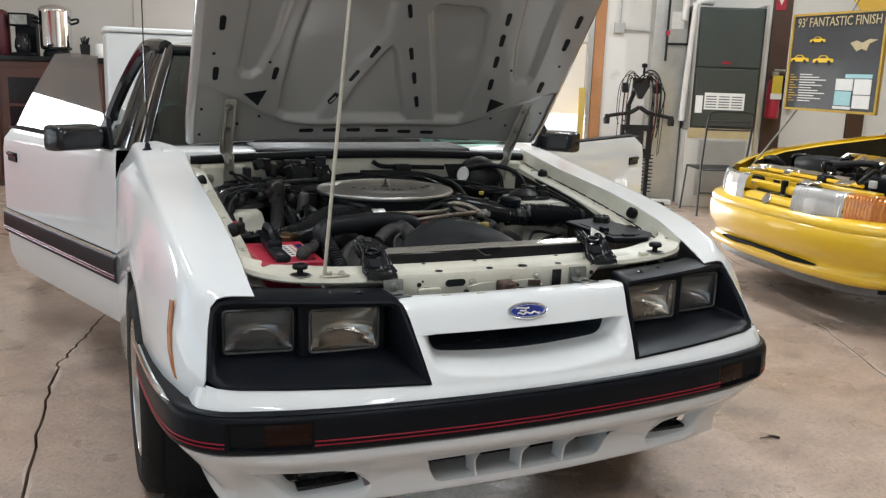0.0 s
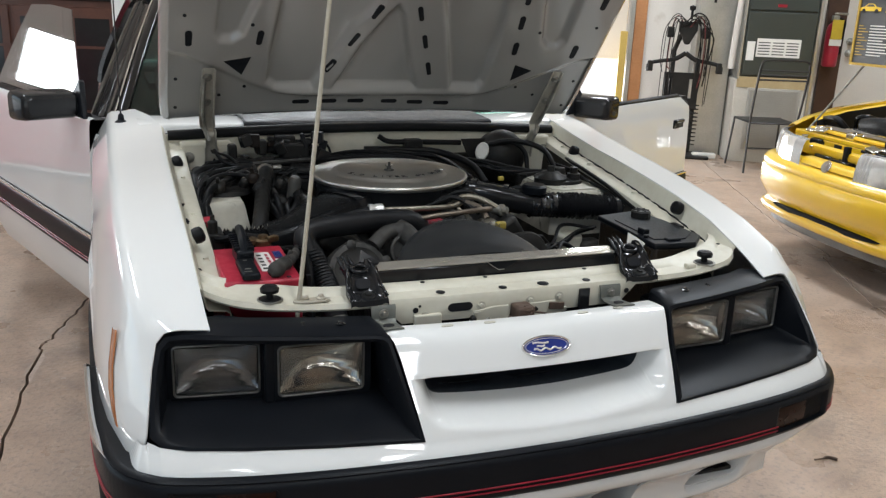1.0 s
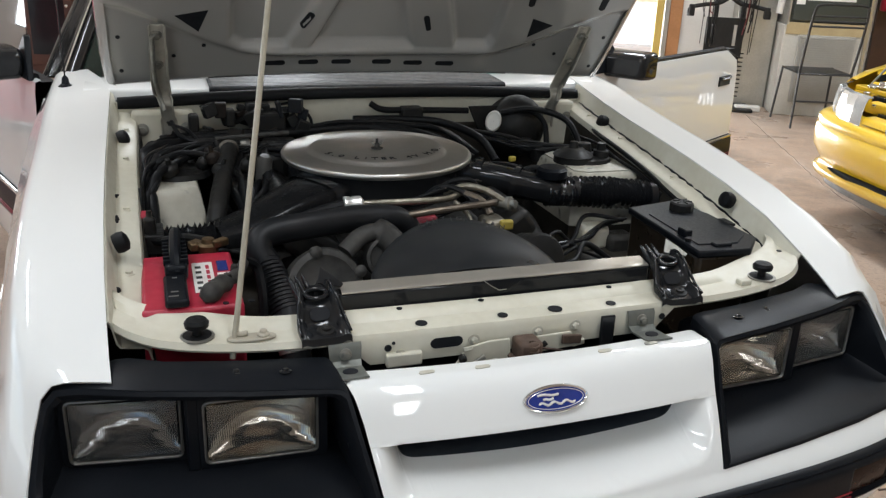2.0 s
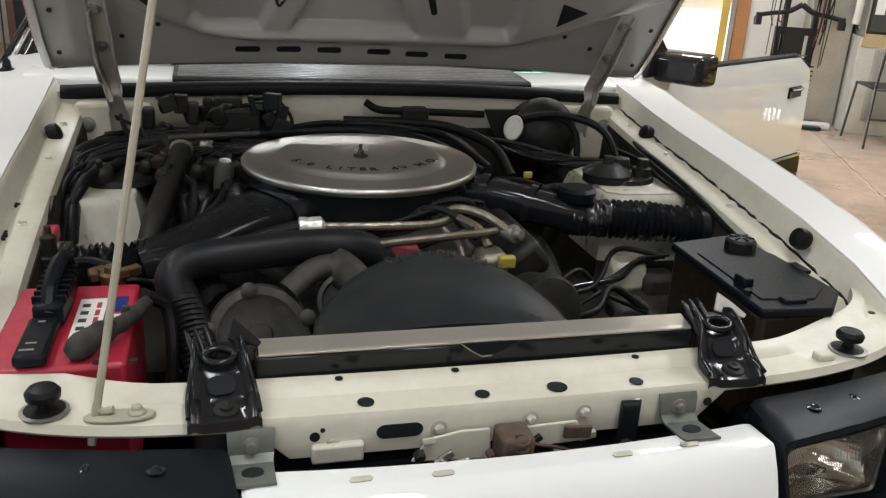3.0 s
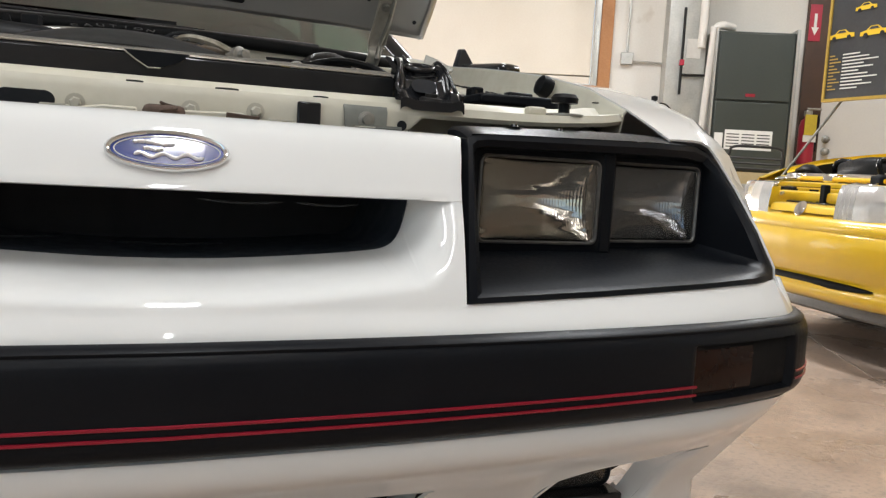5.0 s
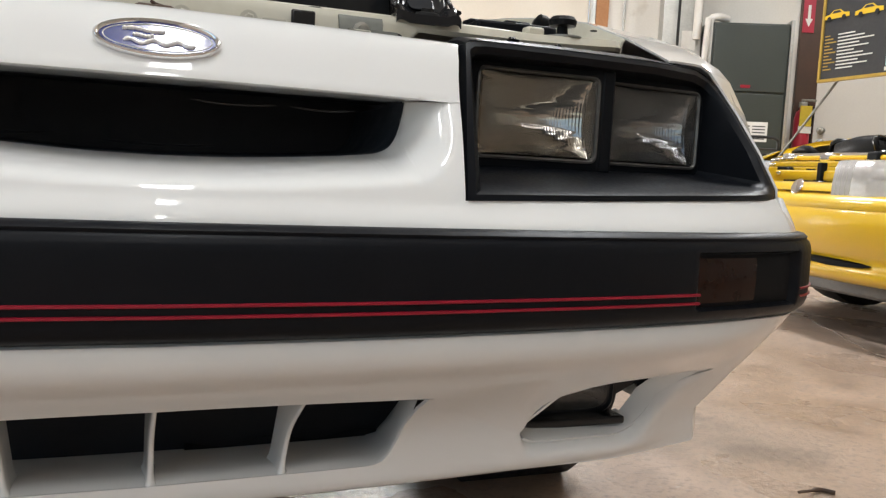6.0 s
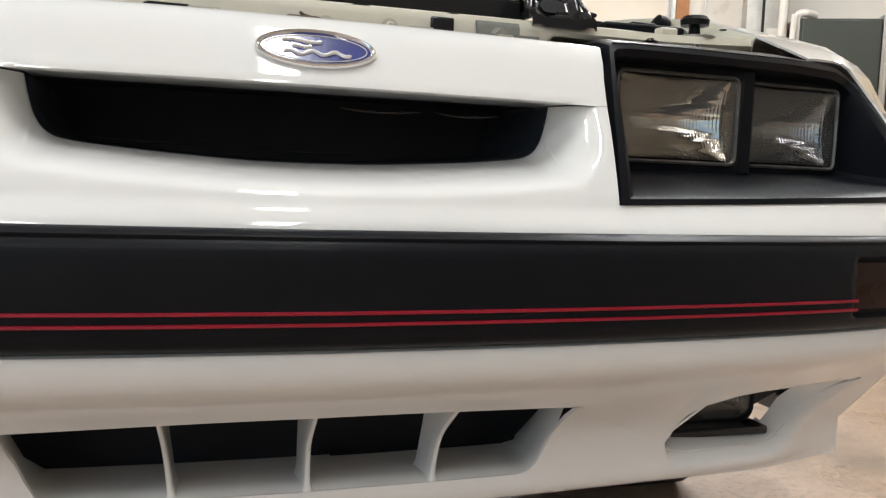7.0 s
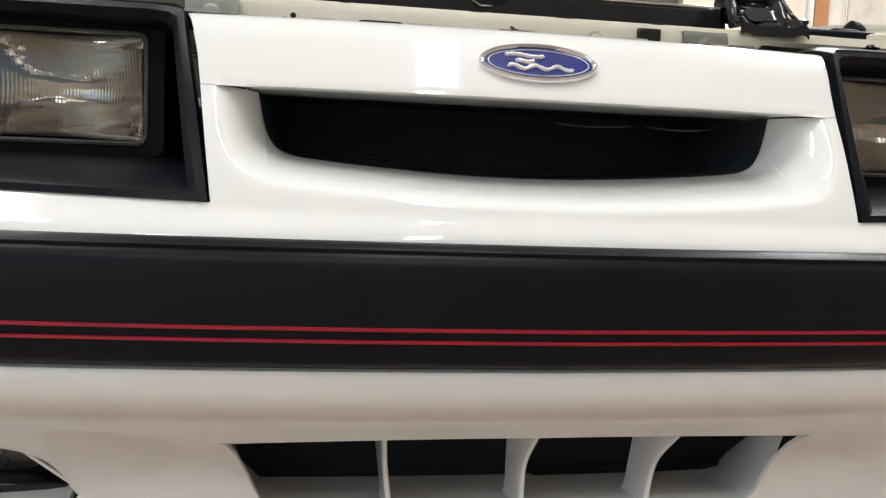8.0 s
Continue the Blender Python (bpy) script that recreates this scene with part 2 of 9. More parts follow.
class Geo:
    """Collects vertices and faces for one mesh."""

    def __init__(self):
        self.v, self.f = [], []

    def grid(self, rows, wrap=False, flip=False):
        o, n = len(self.v), len(rows[0])
        for r in rows:
            self.v += [tuple(p) for p in r]
        for i in range(len(rows) - 1):
            for j in range(n if wrap else n - 1):
                k = (j + 1) % n
                q = (o + i * n + j, o + i * n + k, o + (i + 1) * n + k, o + (i + 1) * n + j)
                self.f.append(q[::-1] if flip else q)
        return self

    def poly(self, pts):
        o = len(self.v)
        self.v += [tuple(p) for p in pts]
        self.f.append(tuple(range(o, o + len(pts))))
        return self

    def box(self, x0, x1, y0, y1, z0, z1, m=None):
        o = len(self.v)
        for z in (z0, z1):
            for x, y in ((x0, y0), (x1, y0), (x1, y1), (x0, y1)):
                p = Vector((x, y, z))
                self.v.append(tuple(m @ p if m else p))
        self.f += [tuple(o + i for i in q) for q in ((3, 2, 1, 0), (4, 5, 6, 7), (0, 1, 5, 4), (1, 2, 6, 5), (2, 3, 7, 6), (3, 0, 4, 7))]
        return self

    def prism(self, pts, vec):
        """A polygon pushed along a vector into a solid."""
        o, n = len(self.v), len(pts)
        vec = Vector(vec)
        self.v += [tuple(p) for p in pts] + [tuple(Vector(p) + vec) for p in pts]
        self.f += [tuple(range(o + n - 1, o - 1, -1)), tuple(range(o + n, o + 2 * n))]
        self.f += [(o + i, o + (i + 1) % n, o + n + (i + 1) % n, o + n + i) for i in range(n)]
        return self

    def tube(self, pts, r, seg=10, caps=True, flat=1.0):
        pts = [Vector(p) for p in pts]
        rows, up = [], None
        for i, p in enumerate(pts):
            d = (pts[min(i + 1, len(pts) - 1)] - pts[max(i - 1, 0)]).normalized()
            if up is None:
                up = d.orthogonal().normalized()
            up = (up - d * up.dot(d)).normalized()
            s = d.cross(up)
            rad = r[i] if isinstance(r, (list, tuple)) else r
            rows.append([p + (up * math.cos(a) + s * math.sin(a) * flat) * rad for a in (2 * math.pi * k / seg for k in range(seg))])
        self.grid(rows, True)
        if caps:
            self.poly(rows[0][::-1]).poly(rows[-1])
        return self

    def lathe(self, profile, origin=(0, 0, 0), axis=(0, 0, 1), seg=24, caps=True):
        a = Vector(axis).normalized()
        x = a.orthogonal().normalized()
        y = a.cross(x)
        o = Vector(origin)
        rows = [[o + a * h + (x * math.cos(t) + y * math.sin(t)) * r for t in (2 * math.pi * k / seg for k in range(seg))] for r, h in profile]
        self.grid(rows, True)
        if caps:
            self.poly(rows[0][::-1]).poly(rows[-1])
        return self


def spline(pts, n=8):
    """A smooth curve through the points, n steps a span."""
    p = [Vector(q) for q in pts]
    p = [p[0] * 2 - p[1]] + p + [p[-1] * 2 - p[-2]]
    out = []
    for i in range(1, len(p) - 2):
        a, b, c, d = p[i - 1:i + 3]
        for k in range(n):
            t = k / n
            out.append(0.5 * ((2 * b) + (c - a) * t + (2 * a - 5 * b + 4 * c - d) * t * t + (3 * b - a - 3 * c + d) * t ** 3))
    return out + [p[-2]]


def lerp(a, b, t):
    return a + (b - a) * t


def curve(x, pts):
    """Straight interpolation in a table of (x, value)."""
    return float(np.interp(x, [q[0] for q in pts], [q[1] for q in pts]))


def smooth01(t):
    t = max(0.0, min(1.0, t))
    return t * t * (3 - 2 * t)


def part(name, g, mat, parent=None, label="", angle=35, bevel=0.0, solid=0.0, joined=False):
    """Links a Geo as one mesh object, as a part of parent where one is given; solid: sheet thickness; joined: its sheets share their edges."""
    me = bpy.data.meshes.new(name)
    me.from_pydata([tuple(p) for p in g.v], [], g.f)
    me.validate()
    if joined:
        bm = bmesh.new()
        bm.from_mesh(me)
        bmesh.ops.remove_doubles(bm, verts=bm.verts, dist=0.0002)
        bm.to_mesh(me)
        bm.free()
    if solid:
        n = len(me.vertices)
        v = [tuple(p.co) for p in me.vertices] + [tuple(p.co - p.normal * solid) for p in me.vertices]
        f = [tuple(p.vertices) for p in me.polygons]
        once = {}
        for q in f:
            for i, k in zip(q, q[1:] + q[:1]):
                once[(i, k)] = (k, i) not in once
                if (k, i) in once:
                    once[(k, i)] = False
        f += [tuple(i + n for i in q[::-1]) for q in f] + [(k, i, i + n, k + n) for (i, k), rim in once.items() if rim]
        me.clear_geometry()
        me.from_pydata(v, [], f)
        me.validate()
    me.materials.append(mat)
    me.shade_smooth()
    if angle < 180 or solid:
        me.set_sharp_from_angle(angle=radians(min(angle, 70)))
    ob = new(name, me)
    if parent:
        ob.parent = parent
    if label:
        ob["label"] = label
    if bevel:
        mod = ob.modifiers.new("edge", "BEVEL")
        mod.width, mod.segments, mod.limit_method, mod.angle_limit = bevel, 2, "ANGLE", radians(40)
    return ob


def thing(name, label, category, m=None, group=""):
    ob = new(name)
    ob.matrix_basis = m or Matrix()
    return tagged(ob, label, category, group)


def setting(name, g, mat, label="", m=ROOM, **kw):
    ob = part(name, g, mat, None, **kw)
    ob.matrix_basis = m
    return tagged(ob, label, "", "", "structure")


def mirror(pts, s):
    return [(p[0] * s, *p[1:]) for p in pts]

# ---- the workshop ----
UL, UR, VN, VF, H = -7.0, 6.0, -5.0, 7.5, 3.6
GAP_TOP = 0.86
floor = setting("floor", Geo().box(UL, UR, VN, VF, -0.30, -0.05), DARK, "dark joints below the workshop floor slabs")

# floor slabs, parted by two long crooked cracks
rnd = random.Random(4)


def crack(pts):
    out = []
    for p in spline([Vector((*q, 0)) for q in pts], 14):
        out.append((p.x + rnd.uniform(-0.008, 0.008), p.y + rnd.uniform(-0.008, 0.008)))
    return out


LC = crack([(2.2, 12.5), (0.6, 8.0), (-0.5, 4.3), (-0.853, 3.08), (-1.06, 2.35), (-1.12, 2.1), (-1.2, 1.01), (-1.32, -0.5), (-1.6, -3.2), (-2.2, -7.5)])
RC = crack([(6.6, 10.2), (4.9, 6.4), (3.9, 4.3), (3.38, 3.2), (3.14, 2.5), (2.98, 2.3), (2.25, 0.89), (1.5, -0.8), (0.2, -3.6), (-1.0, -6.6)])
BL, BR, FL, FR = [ROOM @ Vector(p) for p in ((UL, VN, 0), (UR, VN, 0), (UL, VF, 0), (UR, VF, 0))]


def side_poly(line, corners):
    return [(x, y, -0.05) for x, y in line] + [(c.x, c.y, -0.05) for c in corners]


for line, gap, corners in ((LC, -0.005, (BL + Vector((-9, -9, 0)), FL + Vector((-9, 9, 0)))), (RC, 0.004, (BR + Vector((9, -9, 0)), FR + Vector((9, 9, 0))))):
    part("slab", Geo().prism(side_poly([(x + gap, y) for x, y in line], corners), (0, 0, 0.05)), CONC, floor, angle=30)
mid = [(x + 0.005, y, -0.05) for x, y in LC] + [(x - 0.004, y, -0.05) for x, y in RC[::-1]]
part("slab", Geo().prism(mid, (0, 0, 0.05)), CONC, floor, angle=30)
# pale broken lips along the cracks
LIP = surf("pale_crack_lip", (0.56, 0.46, 0.39), (0.44, 0.35, 0.29), 30, 0.7, 0.9, bump=0.3)
for line, side in ((LC, -1), (LC, 1), (RC, -1), (RC, 1)):
    i = 0
    while i < len(line) - 8:
        n = rnd.randint(3, 8)
        run = line[i:i + n]
        inner = [(x + side * 0.007, y, 0.0012) for x, y in run]
        outer = [(x + side * (0.010 + (0 if k in (0, n - 1) else rnd.uniform(0.003, 0.014))), y + rnd.uniform(-0.01, 0.01), 0.0008) for k, (x, y) in enumerate(run)]
        if rnd.random() < (0.75 if line is RC else 0.5):
            part("crack_lip", Geo().grid([inner, outer], flip=side > 0), LIP, floor)
        i += n + rnd.randint(0, 4)
for ob in floor.children:
    ob.matrix_parent_inverse = ROOM.inverted()

# back wall with the garage door's opening
G0, G1, GT = -3.2, 0.62, 2.75
DW0, DW1, DT = 2.66, 3.34, 2.08
g = Geo()
for a, b, c, d in ((UL, G0, 0, H), (G0, G1, GT, H), (G1, UR, 0, H)):
    g.box(a, b, VF, VF + 0.2, c, d)
setting("wall_north", g, WALLM, "white painted block wall of the workshop")
g = Geo()
for a, b, c, d in ((VN, -2.9, 0, H), (-2.9, 1.7, 2.85, H), (1.7, 3.1, 0, H), (3.1, 4.14, 0, 0.93), (3.1, 4.14, 1.47, H), (4.14, VF, 0, H)):
    g.box(UL - 0.2, UL, a, b, c, d)
setting("wall_west", g, WALLM, "white painted wall with an added, unseen doorway")
setting("wall_east", Geo().box(UR, UR + 0.2, VN, VF, 0, H), WALLM, "white painted workshop wall")
setting("wall_south", Geo().box(UL, -3.7, VN - 0.2, VN, 0, H).box(0.5, UR, VN - 0.2, VN, 0, H).box(-3.7, 0.5, VN - 0.2, VN, 2.9, H), WALLM, "white painted workshop wall with an added, unseen doorway")
setting("ceiling", Geo().box(UL, UR, VN, VF, H, H + 0.15), CEIL, "off-white workshop ceiling")
YARD = surf("yard_gravel", (0.72, 0.70, 0.66), (0.60, 0.58, 0.54), 3, 0.9, bump=0.3)
g = Geo()
g.box(-80, 80, VF + 0.2, 90, -0.06, -0.01).box(-80, UL - 0.2, -90, VF + 0.2, -0.06, -0.01).box(UL - 0.2, 80, -90, VN - 0.2, -0.06, -0.01)
setting("ground", g, YARD, "pale gravel yard outside the doors")

# sectional garage door, raised a little off the floor
PANEL = surf("garage_door_panel", (0.74, 0.70, 0.62), (0.68, 0.63, 0.54), 2, 0.5)
gdoor = setting("door_1", Geo().box(G0, G1 - 0.005, VF + 0.16, VF + 0.17, GAP_TOP, GT), PANEL, "off-white sectional garage door raised above the floor")
z = GAP_TOP
while z < GT - 0.05:
    part("door_section", Geo().box(G0, G1 - 0.01, VF + 0.10, VF + 0.155, z + 0.004, min(z + 0.752, GT + 0.2)), PANEL, gdoor, bevel=0.004)
    z += 0.76
setting("trim_1", Geo().box(G1, G1 + 0.05, VF - 0.05, VF, 0, 2.85).box(G1 + 0.006, G1 + 0.012, VF - 0.09, VF - 0.05, 0, 2.8), GALV, "galvanised garage door track", bevel=0.002)
setting("trim_2", Geo().box(G1 + 0.055, G1 + 0.17, VF - 0.03, VF - 0.002, 0, 2.9), WOODP, "orange-brown timber door jamb", bevel=0.004)

# ceiling strip lights
TUBEM = surf("lit_tube", (1.0, 0.94, 0.84), (1.0, 0.93, 0.82), 3, 0.5, glow=9.0)
for tx, ty, watts in TUBES:
    fx = thing("strip_light", "white ceiling strip light with two lit tubes", "ceiling light", pose(tx, ty, 3.32), "ceiling strip lights")
    part("housing", Geo().box(-0.12, 0.12, -0.68, 0.68, 0.05, 0.13).box(-0.01, 0.01, -0.5, 0.5, 0.13, 0.28), CEIL, fx, bevel=0.01)
    for sx in (-0.06, 0.06):
        part("tube", Geo().tube([(sx, -0.64, 0.03), (sx, 0.64, 0.03)], 0.014, 8), TUBEM, fx)

# ---- the white car: nose, bumper, fenders ----
car = thing("white_car", "white two-door coupe with its hood and both doors open", "car")

MATTB = surf("matt_black_trim", (0.0095, 0.0098, 0.0105), (0.013, 0.0132, 0.014), 10, 0.5, 0.7, spec=0.06)
PILB = surf("glossy_pillar_black", (0.0045, 0.0048, 0.0055), (0.0065, 0.0068, 0.0075), 10, 0.10, 0.16, spec=0.3)
# plan of the bumper's face, from the middle round the corner to the wheel arch
HALF = spline([(0, 0.072, 0), (0.2, 0.078, 0), (0.4, 0.093, 0), (0.55, 0.112, 0), (0.67, 0.138, 0), (0.762, 0.172, 0), (0.824, 0.243, 0), (0.852, 0.352, 0), (0.866, 0.5, 0), (0.876, 0.70, 0)], 7)
PLAN = [Vector((-p.x, p.y, 0)) for p in HALF[:0:-1]] + HALF


FINE = [PLAN[i].lerp(PLAN[i + 1], k / 4) for i in range(len(PLAN) - 1) for k in range(4)] + [PLAN[-1]]


def around(sections, a=None, b=None, line=PLAN):
    """Rows that follow the bumper's plan; sections are (outward, z); a, b: the stretch in x at the front."""
    rows = []
    for i, p in enumerate(line):
        d = (line[min(i + 1, len(line) - 1)] - line[max(i - 1, 0)]).normalized()
        n = Vector((d.y, -d.x, 0))
        if a is not None and not (a <= p.x <= b):
            continue
        rows.append([(p.x + n.x * o, p.y + n.y * o, z) for o, z in sections])
    return rows


def in_pocket(x):
    """How far the bumper's face sinks for the turn signals at x."""
    return 0.011 * smooth01((abs(x) - 0.553) / 0.005) * smooth01((0.737 - abs(x)) / 0.006)


rows = []
for i, p in enumerate(FINE):
    d = (FINE[min(i + 1, len(FINE) - 1)] - FINE[max(i - 1, 0)]).normalized()
    row = []
    for o, z in ((-0.05, 0.541), (-0.02, 0.540), (-0.008, 0.538), (-0.003, 0.534), (-0.004, 0.531), (-0.0005, 0.528), (0.0015, 0.523), (0.0022, 0.5195), (0.0028, 0.5165), (0.003, 0.500), (0.003, 0.475), (0.0022, 0.4575), (0.0012, 0.4545), (0.0, 0.451), (-0.003, 0.4468), (-0.008, 0.4422), (-0.02, 0.4382), (-0.05, 0.4372)):
        o -= in_pocket(p.x) if 0.457 < z < 0.518 else 0.0
        row.append((p.x + d.y * o, p.y - d.x * o, z))
    rows.append(row)
bumper = part("bumper", Geo().grid(rows), BLACK, car, "satin black bumper cover with two red pinstripes", angle=60)
for zz in (0.4735, 0.4642):
    for a, b in ((-0.555, 0.555), (0.738, 0.9), (-0.9, -0.738)):
        part("stripe", Geo().grid(around([(0.0035, zz - 0.0017), (0.0052, zz - 0.001), (0.0052, zz + 0.001), (0.0035, zz + 0.0017)], a, b, FINE)), REDL, bumper)
for s in (-1, 1):
    sig = part("turn_signal", Geo().grid(around([(-0.0075, 0.4590), (-0.0062, 0.462), (-0.0055, 0.487), (-0.0062, 0.512), (-0.0075, 0.5150)], *sorted((s * 0.560, s * 0.731)), FINE)), MATTB, bumper, "smoked turn signal in a black pocket", angle=60)
    part("lens", Geo().grid(around([(-0.0070, 0.4605), (-0.0050, 0.465), (-0.0042, 0.487), (-0.0050, 0.509), (-0.0070, 0.5135)], *sorted((s * 0.558, s * 0.660)), FINE)), AMBER, sig, "dark amber lens", angle=60)

# nose panel: upper band, then the sunken slot, then the apron above the bumper


FACE = spline([(0.089, 0.520, 0), (0.0945, 0.540, 0), (0.105, 0.565, 0), (0.1215, 0.592, 0), (0.140, 0.62, 0), (0.1555, 0.642, 0), (0.172, 0.664, 0), (0.192, 0.694, 0), (0.2025, 0.709, 0), (0.214, 0.7215, 0), (0.226, 0.730, 0), (0.238, 0.7338, 0), (0.25, 0.7352, 0)], 8)
FACE_Z, FACE_Y = [p.y for p in FACE], [p.x for p in FACE]


def face_y(z, x):
    return float(np.interp(z, FACE_Z, FACE_Y)) + 0.19 * x * x


def half_w(z):
    return curve(z, [(0.565, 0.279), (0.69, 0.3005), (0.722, 0.3085), (0.735, 0.3165)])


LIP_Z, SLOT_Y, SLOT_X = 0.6622, 0.232, 0.249
RIM = spline([(0, 0.5935, 0), (0.06, 0.5945, 0), (0.123, 0.598, 0), (0.17, 0.6015, 0), (0.196, 0.604, 0), (0.212, 0.6058, 0), (0.224, 0.6085, 0), (0.234, 0.6145, 0), (0.2405, 0.6245, 0), (0.2445, 0.637, 0), (0.247, 0.649, 0), (0.249, 0.6622, 0)], 40)
RIM_X, RIM_Z = [p.x for p in RIM], [p.y for p in RIM]


def slot_z(a):
    """Height of the grille slot's lower edge at a distance a from the middle."""
    return float(np.interp(a, RIM_X, RIM_Z))


EDGE = np.array([(-p.x, p.y) for p in RIM[:0:-1]] + [(p.x, p.y) for p in RIM])


def sunk(x, z):
    """How far the panel sinks behind its face round the slot: a cheek at each end, a long soft slope below."""
    if abs(x) < SLOT_X and z > slot_z(abs(x)):
        return SLOT_Y - face_y(z, x)
    d = EDGE - (x, z)
    i = int(np.argmin((d * d).sum(1)))
    dx, dz = abs(float(d[i, 0])), abs(float(d[i, 1]))
    r = math.hypot(dx, dz)
    if r < 1e-5:
        return SLOT_Y - face_y(z, x)
    side = dx / r
    q = r / lerp(0.030, 0.0385, side)
    return max(0.0, SLOT_Y - face_y(float(EDGE[i, 1]), x)) * (1 - q) ** lerp(2.5, 1.75, side) if q < 1 else 0.0


def bez_bottom(x):
    """The lower edge of the headlight bezel."""
    a = abs(x)
    return curve(a, [(0, 0.105), (0.1, 0.1069), (0.2, 0.1126), (0.279, 0.1198), (0.45, 0.142), (0.6, 0.168), (0.7, 0.193), (0.745, 0.212), (0.765, 0.235)]), curve(a, [(0, 0.565), (0.28, 0.565), (0.72, 0.577), (0.765, 0.582)])


# the apron's foot, tucked behind the bumper's upper edge
FOOT = []
for i, p in enumerate(FINE[1:-1], 1):
    d = (FINE[i + 1] - FINE[i - 1]).normalized()
    dive = 0.016 + 0.030 * smooth01((abs(p.x) - 0.795) / 0.06)
    FOOT.append(Vector((p.x - d.y * dive, p.y + d.x * dive, 0.534)))
APRON_T = [k / 9 for k in range(10)]


def apron_row(q, top):
    """A strip from foot to upper edge that runs on into the face's slope."""
    dy, dz = top.y - q.y, top.z - q.z
    m0, m1 = dy - 0.022, lerp(0.53 * dz, dy, smooth01((abs(top.x) - 0.29) / 0.08))
    out = []
    for t in APRON_T:
        p = q + (top - q) * t
        p.y = q.y + dy * (3 * t * t - 2 * t ** 3) + m0 * (t ** 3 - 2 * t * t + t) + m1 * (t ** 3 - t * t)
        out.append(p)
    return out


def foot_at(x):
    return Vector((x, float(np.interp(x, [q.x for q in FOOT if abs(q.x) < 0.7], [q.y for q in FOOT if abs(q.x) < 0.7])), 0.534))


COLS = sorted({round(k, 5) for a in (np.linspace(0, 0.70, 29), np.linspace(0.70, 0.88, 36), np.linspace(0.88, 1.0, 16)) for c in a for k in (c, -c)})
cols_low, cols_top = [], []
for c in COLS:
    ze, lo = LIP_Z, 0.5935
    if abs(c) * half_w(LIP_Z) < SLOT_X:
        for _ in range(30):
            mz = (lo + ze) / 2
            lo, ze = (mz, ze) if slot_z(abs(c) * half_w(mz)) > mz else (lo, mz)
    a = abs(c) * half_w(ze)
    foot = apron_row(foot_at(c * half_w(0.565)), Vector((c * half_w(0.565), *bez_bottom(c * half_w(0.565)))))
    col = foot[:-1]
    for k in range(25):
        z = lerp(0.565, ze, 1 - (1 - k / 24) ** 1.25)
        x = c * half_w(z)
        col.append(Vector((x, face_y(z, x) + (sunk(x, z) if k < 24 or a >= SLOT_X else SLOT_Y - face_y(z, x)), z)))
    cols_low.append(col)
    # the upper band, its turned lip and the lip's underside
    x = c * half_w(LIP_Z)
    back = col[-1].y if a >= SLOT_X else SLOT_Y + 0.03
    under = [Vector((x, lerp(face_y(LIP_Z, x), back, t), LIP_Z + 0.0012 * t)) for t in (1.0, 0.6, 0.25, 0.06)]
    top = 0.735 - 0.0035 * max(0.0, (abs(c) - 0.95) / 0.05) ** 2
    band = [Vector((c * half_w(z), face_y(z, c * half_w(z)) + (0.0012 if n == 0 and back - face_y(LIP_Z, x) > 0.002 else 0.0), z)) for n, z in enumerate((0.6634, 0.6665, 0.672, 0.680, 0.690, 0.700, 0.710, 0.718, 0.724, 0.729, 0.7325, 0.7345, 0.735)) if z < top or z == 0.6634]
    band += [Vector((c * half_w(top), face_y(top, c * half_w(top)) + 0.0005, top))] * (13 - len(band))
    x = c * half_w(0.735)
    cols_top.append(under + band + [Vector((x, face_y(0.735, x) + 0.03, top - 0.004))])
nose = Geo().grid(cols_low).grid(cols_top)
# the apron below the headlights, round to the fenders
for s in (-1, 1):
    rows = [apron_row(foot_at(s * half_w(0.565)), Vector((s * half_w(0.565), *bez_bottom(half_w(0.565)))))]
    for q in FOOT if s > 0 else FOOT[::-1]:
        if s * q.x < 0.281 or s * q.x > 0.83:
            continue
        if s * q.x <= 0.765:
            top = Vector((q.x, *bez_bottom(q.x)))
        else:
            t = min(1.0, (s * q.x - 0.765) / 0.05)
            top = Vector((s * 0.765, 0.235, 0.582)).lerp(Vector((q.x * 0.99, q.y + 0.004, 0.578)), t)
        rows.append(apron_row(q, top))
    nose.grid(rows, flip=s < 0)
nose_ob = part("nose_panel", nose, WHITE, car, "glossy white grille panel with a wide slot", angle=50, joined=True)
# the dark duct behind the slot
mouth = [(float(x), SLOT_Y - 0.003, float(z)) for x, z in EDGE[::16]]
deep = [(x * 0.96, 0.40, lerp(z, 0.625, 0.15)) for x, y, z in mouth]
roof = [[(x, y, 0.668) for y in (SLOT_Y + 0.012, 0.40)] for x in np.linspace(-0.262, 0.262, 9)]
part("grille_tunnel", Geo().grid([deep, mouth]).grid(roof).poly(deep), surf("bluish_black_duct", (0.026, 0.032, 0.042), (0.034, 0.040, 0.050), 8, 0.5, 0.7, spec=0.2), nose_ob, "dark inside of the grille slot", angle=60)
for a, b, z in ((0.035, 0.12, 0.651), (0.135, 0.205, 0.6515), (-0.20, -0.09, 0.610), (-0.05, 0.06, 0.606)):
    part("grille_bar", Geo().tube([(lerp(a, b, k / 6), 0.262, z - 0.0025 * math.sin(math.pi * k / 6)) for k in range(7)], [0.0004] + [0.0016] * 5 + [0.0004], 6), GLOSSB, nose_ob)

# badge: a plain blue oval with pale strokes in a bright ring


def on_face(x, z, up):
    """A place on the nose's face, lifted by up."""
    n = Vector((0, -0.86, 0.51))
    return Vector((x, face_y(z, x), z)) + n * up


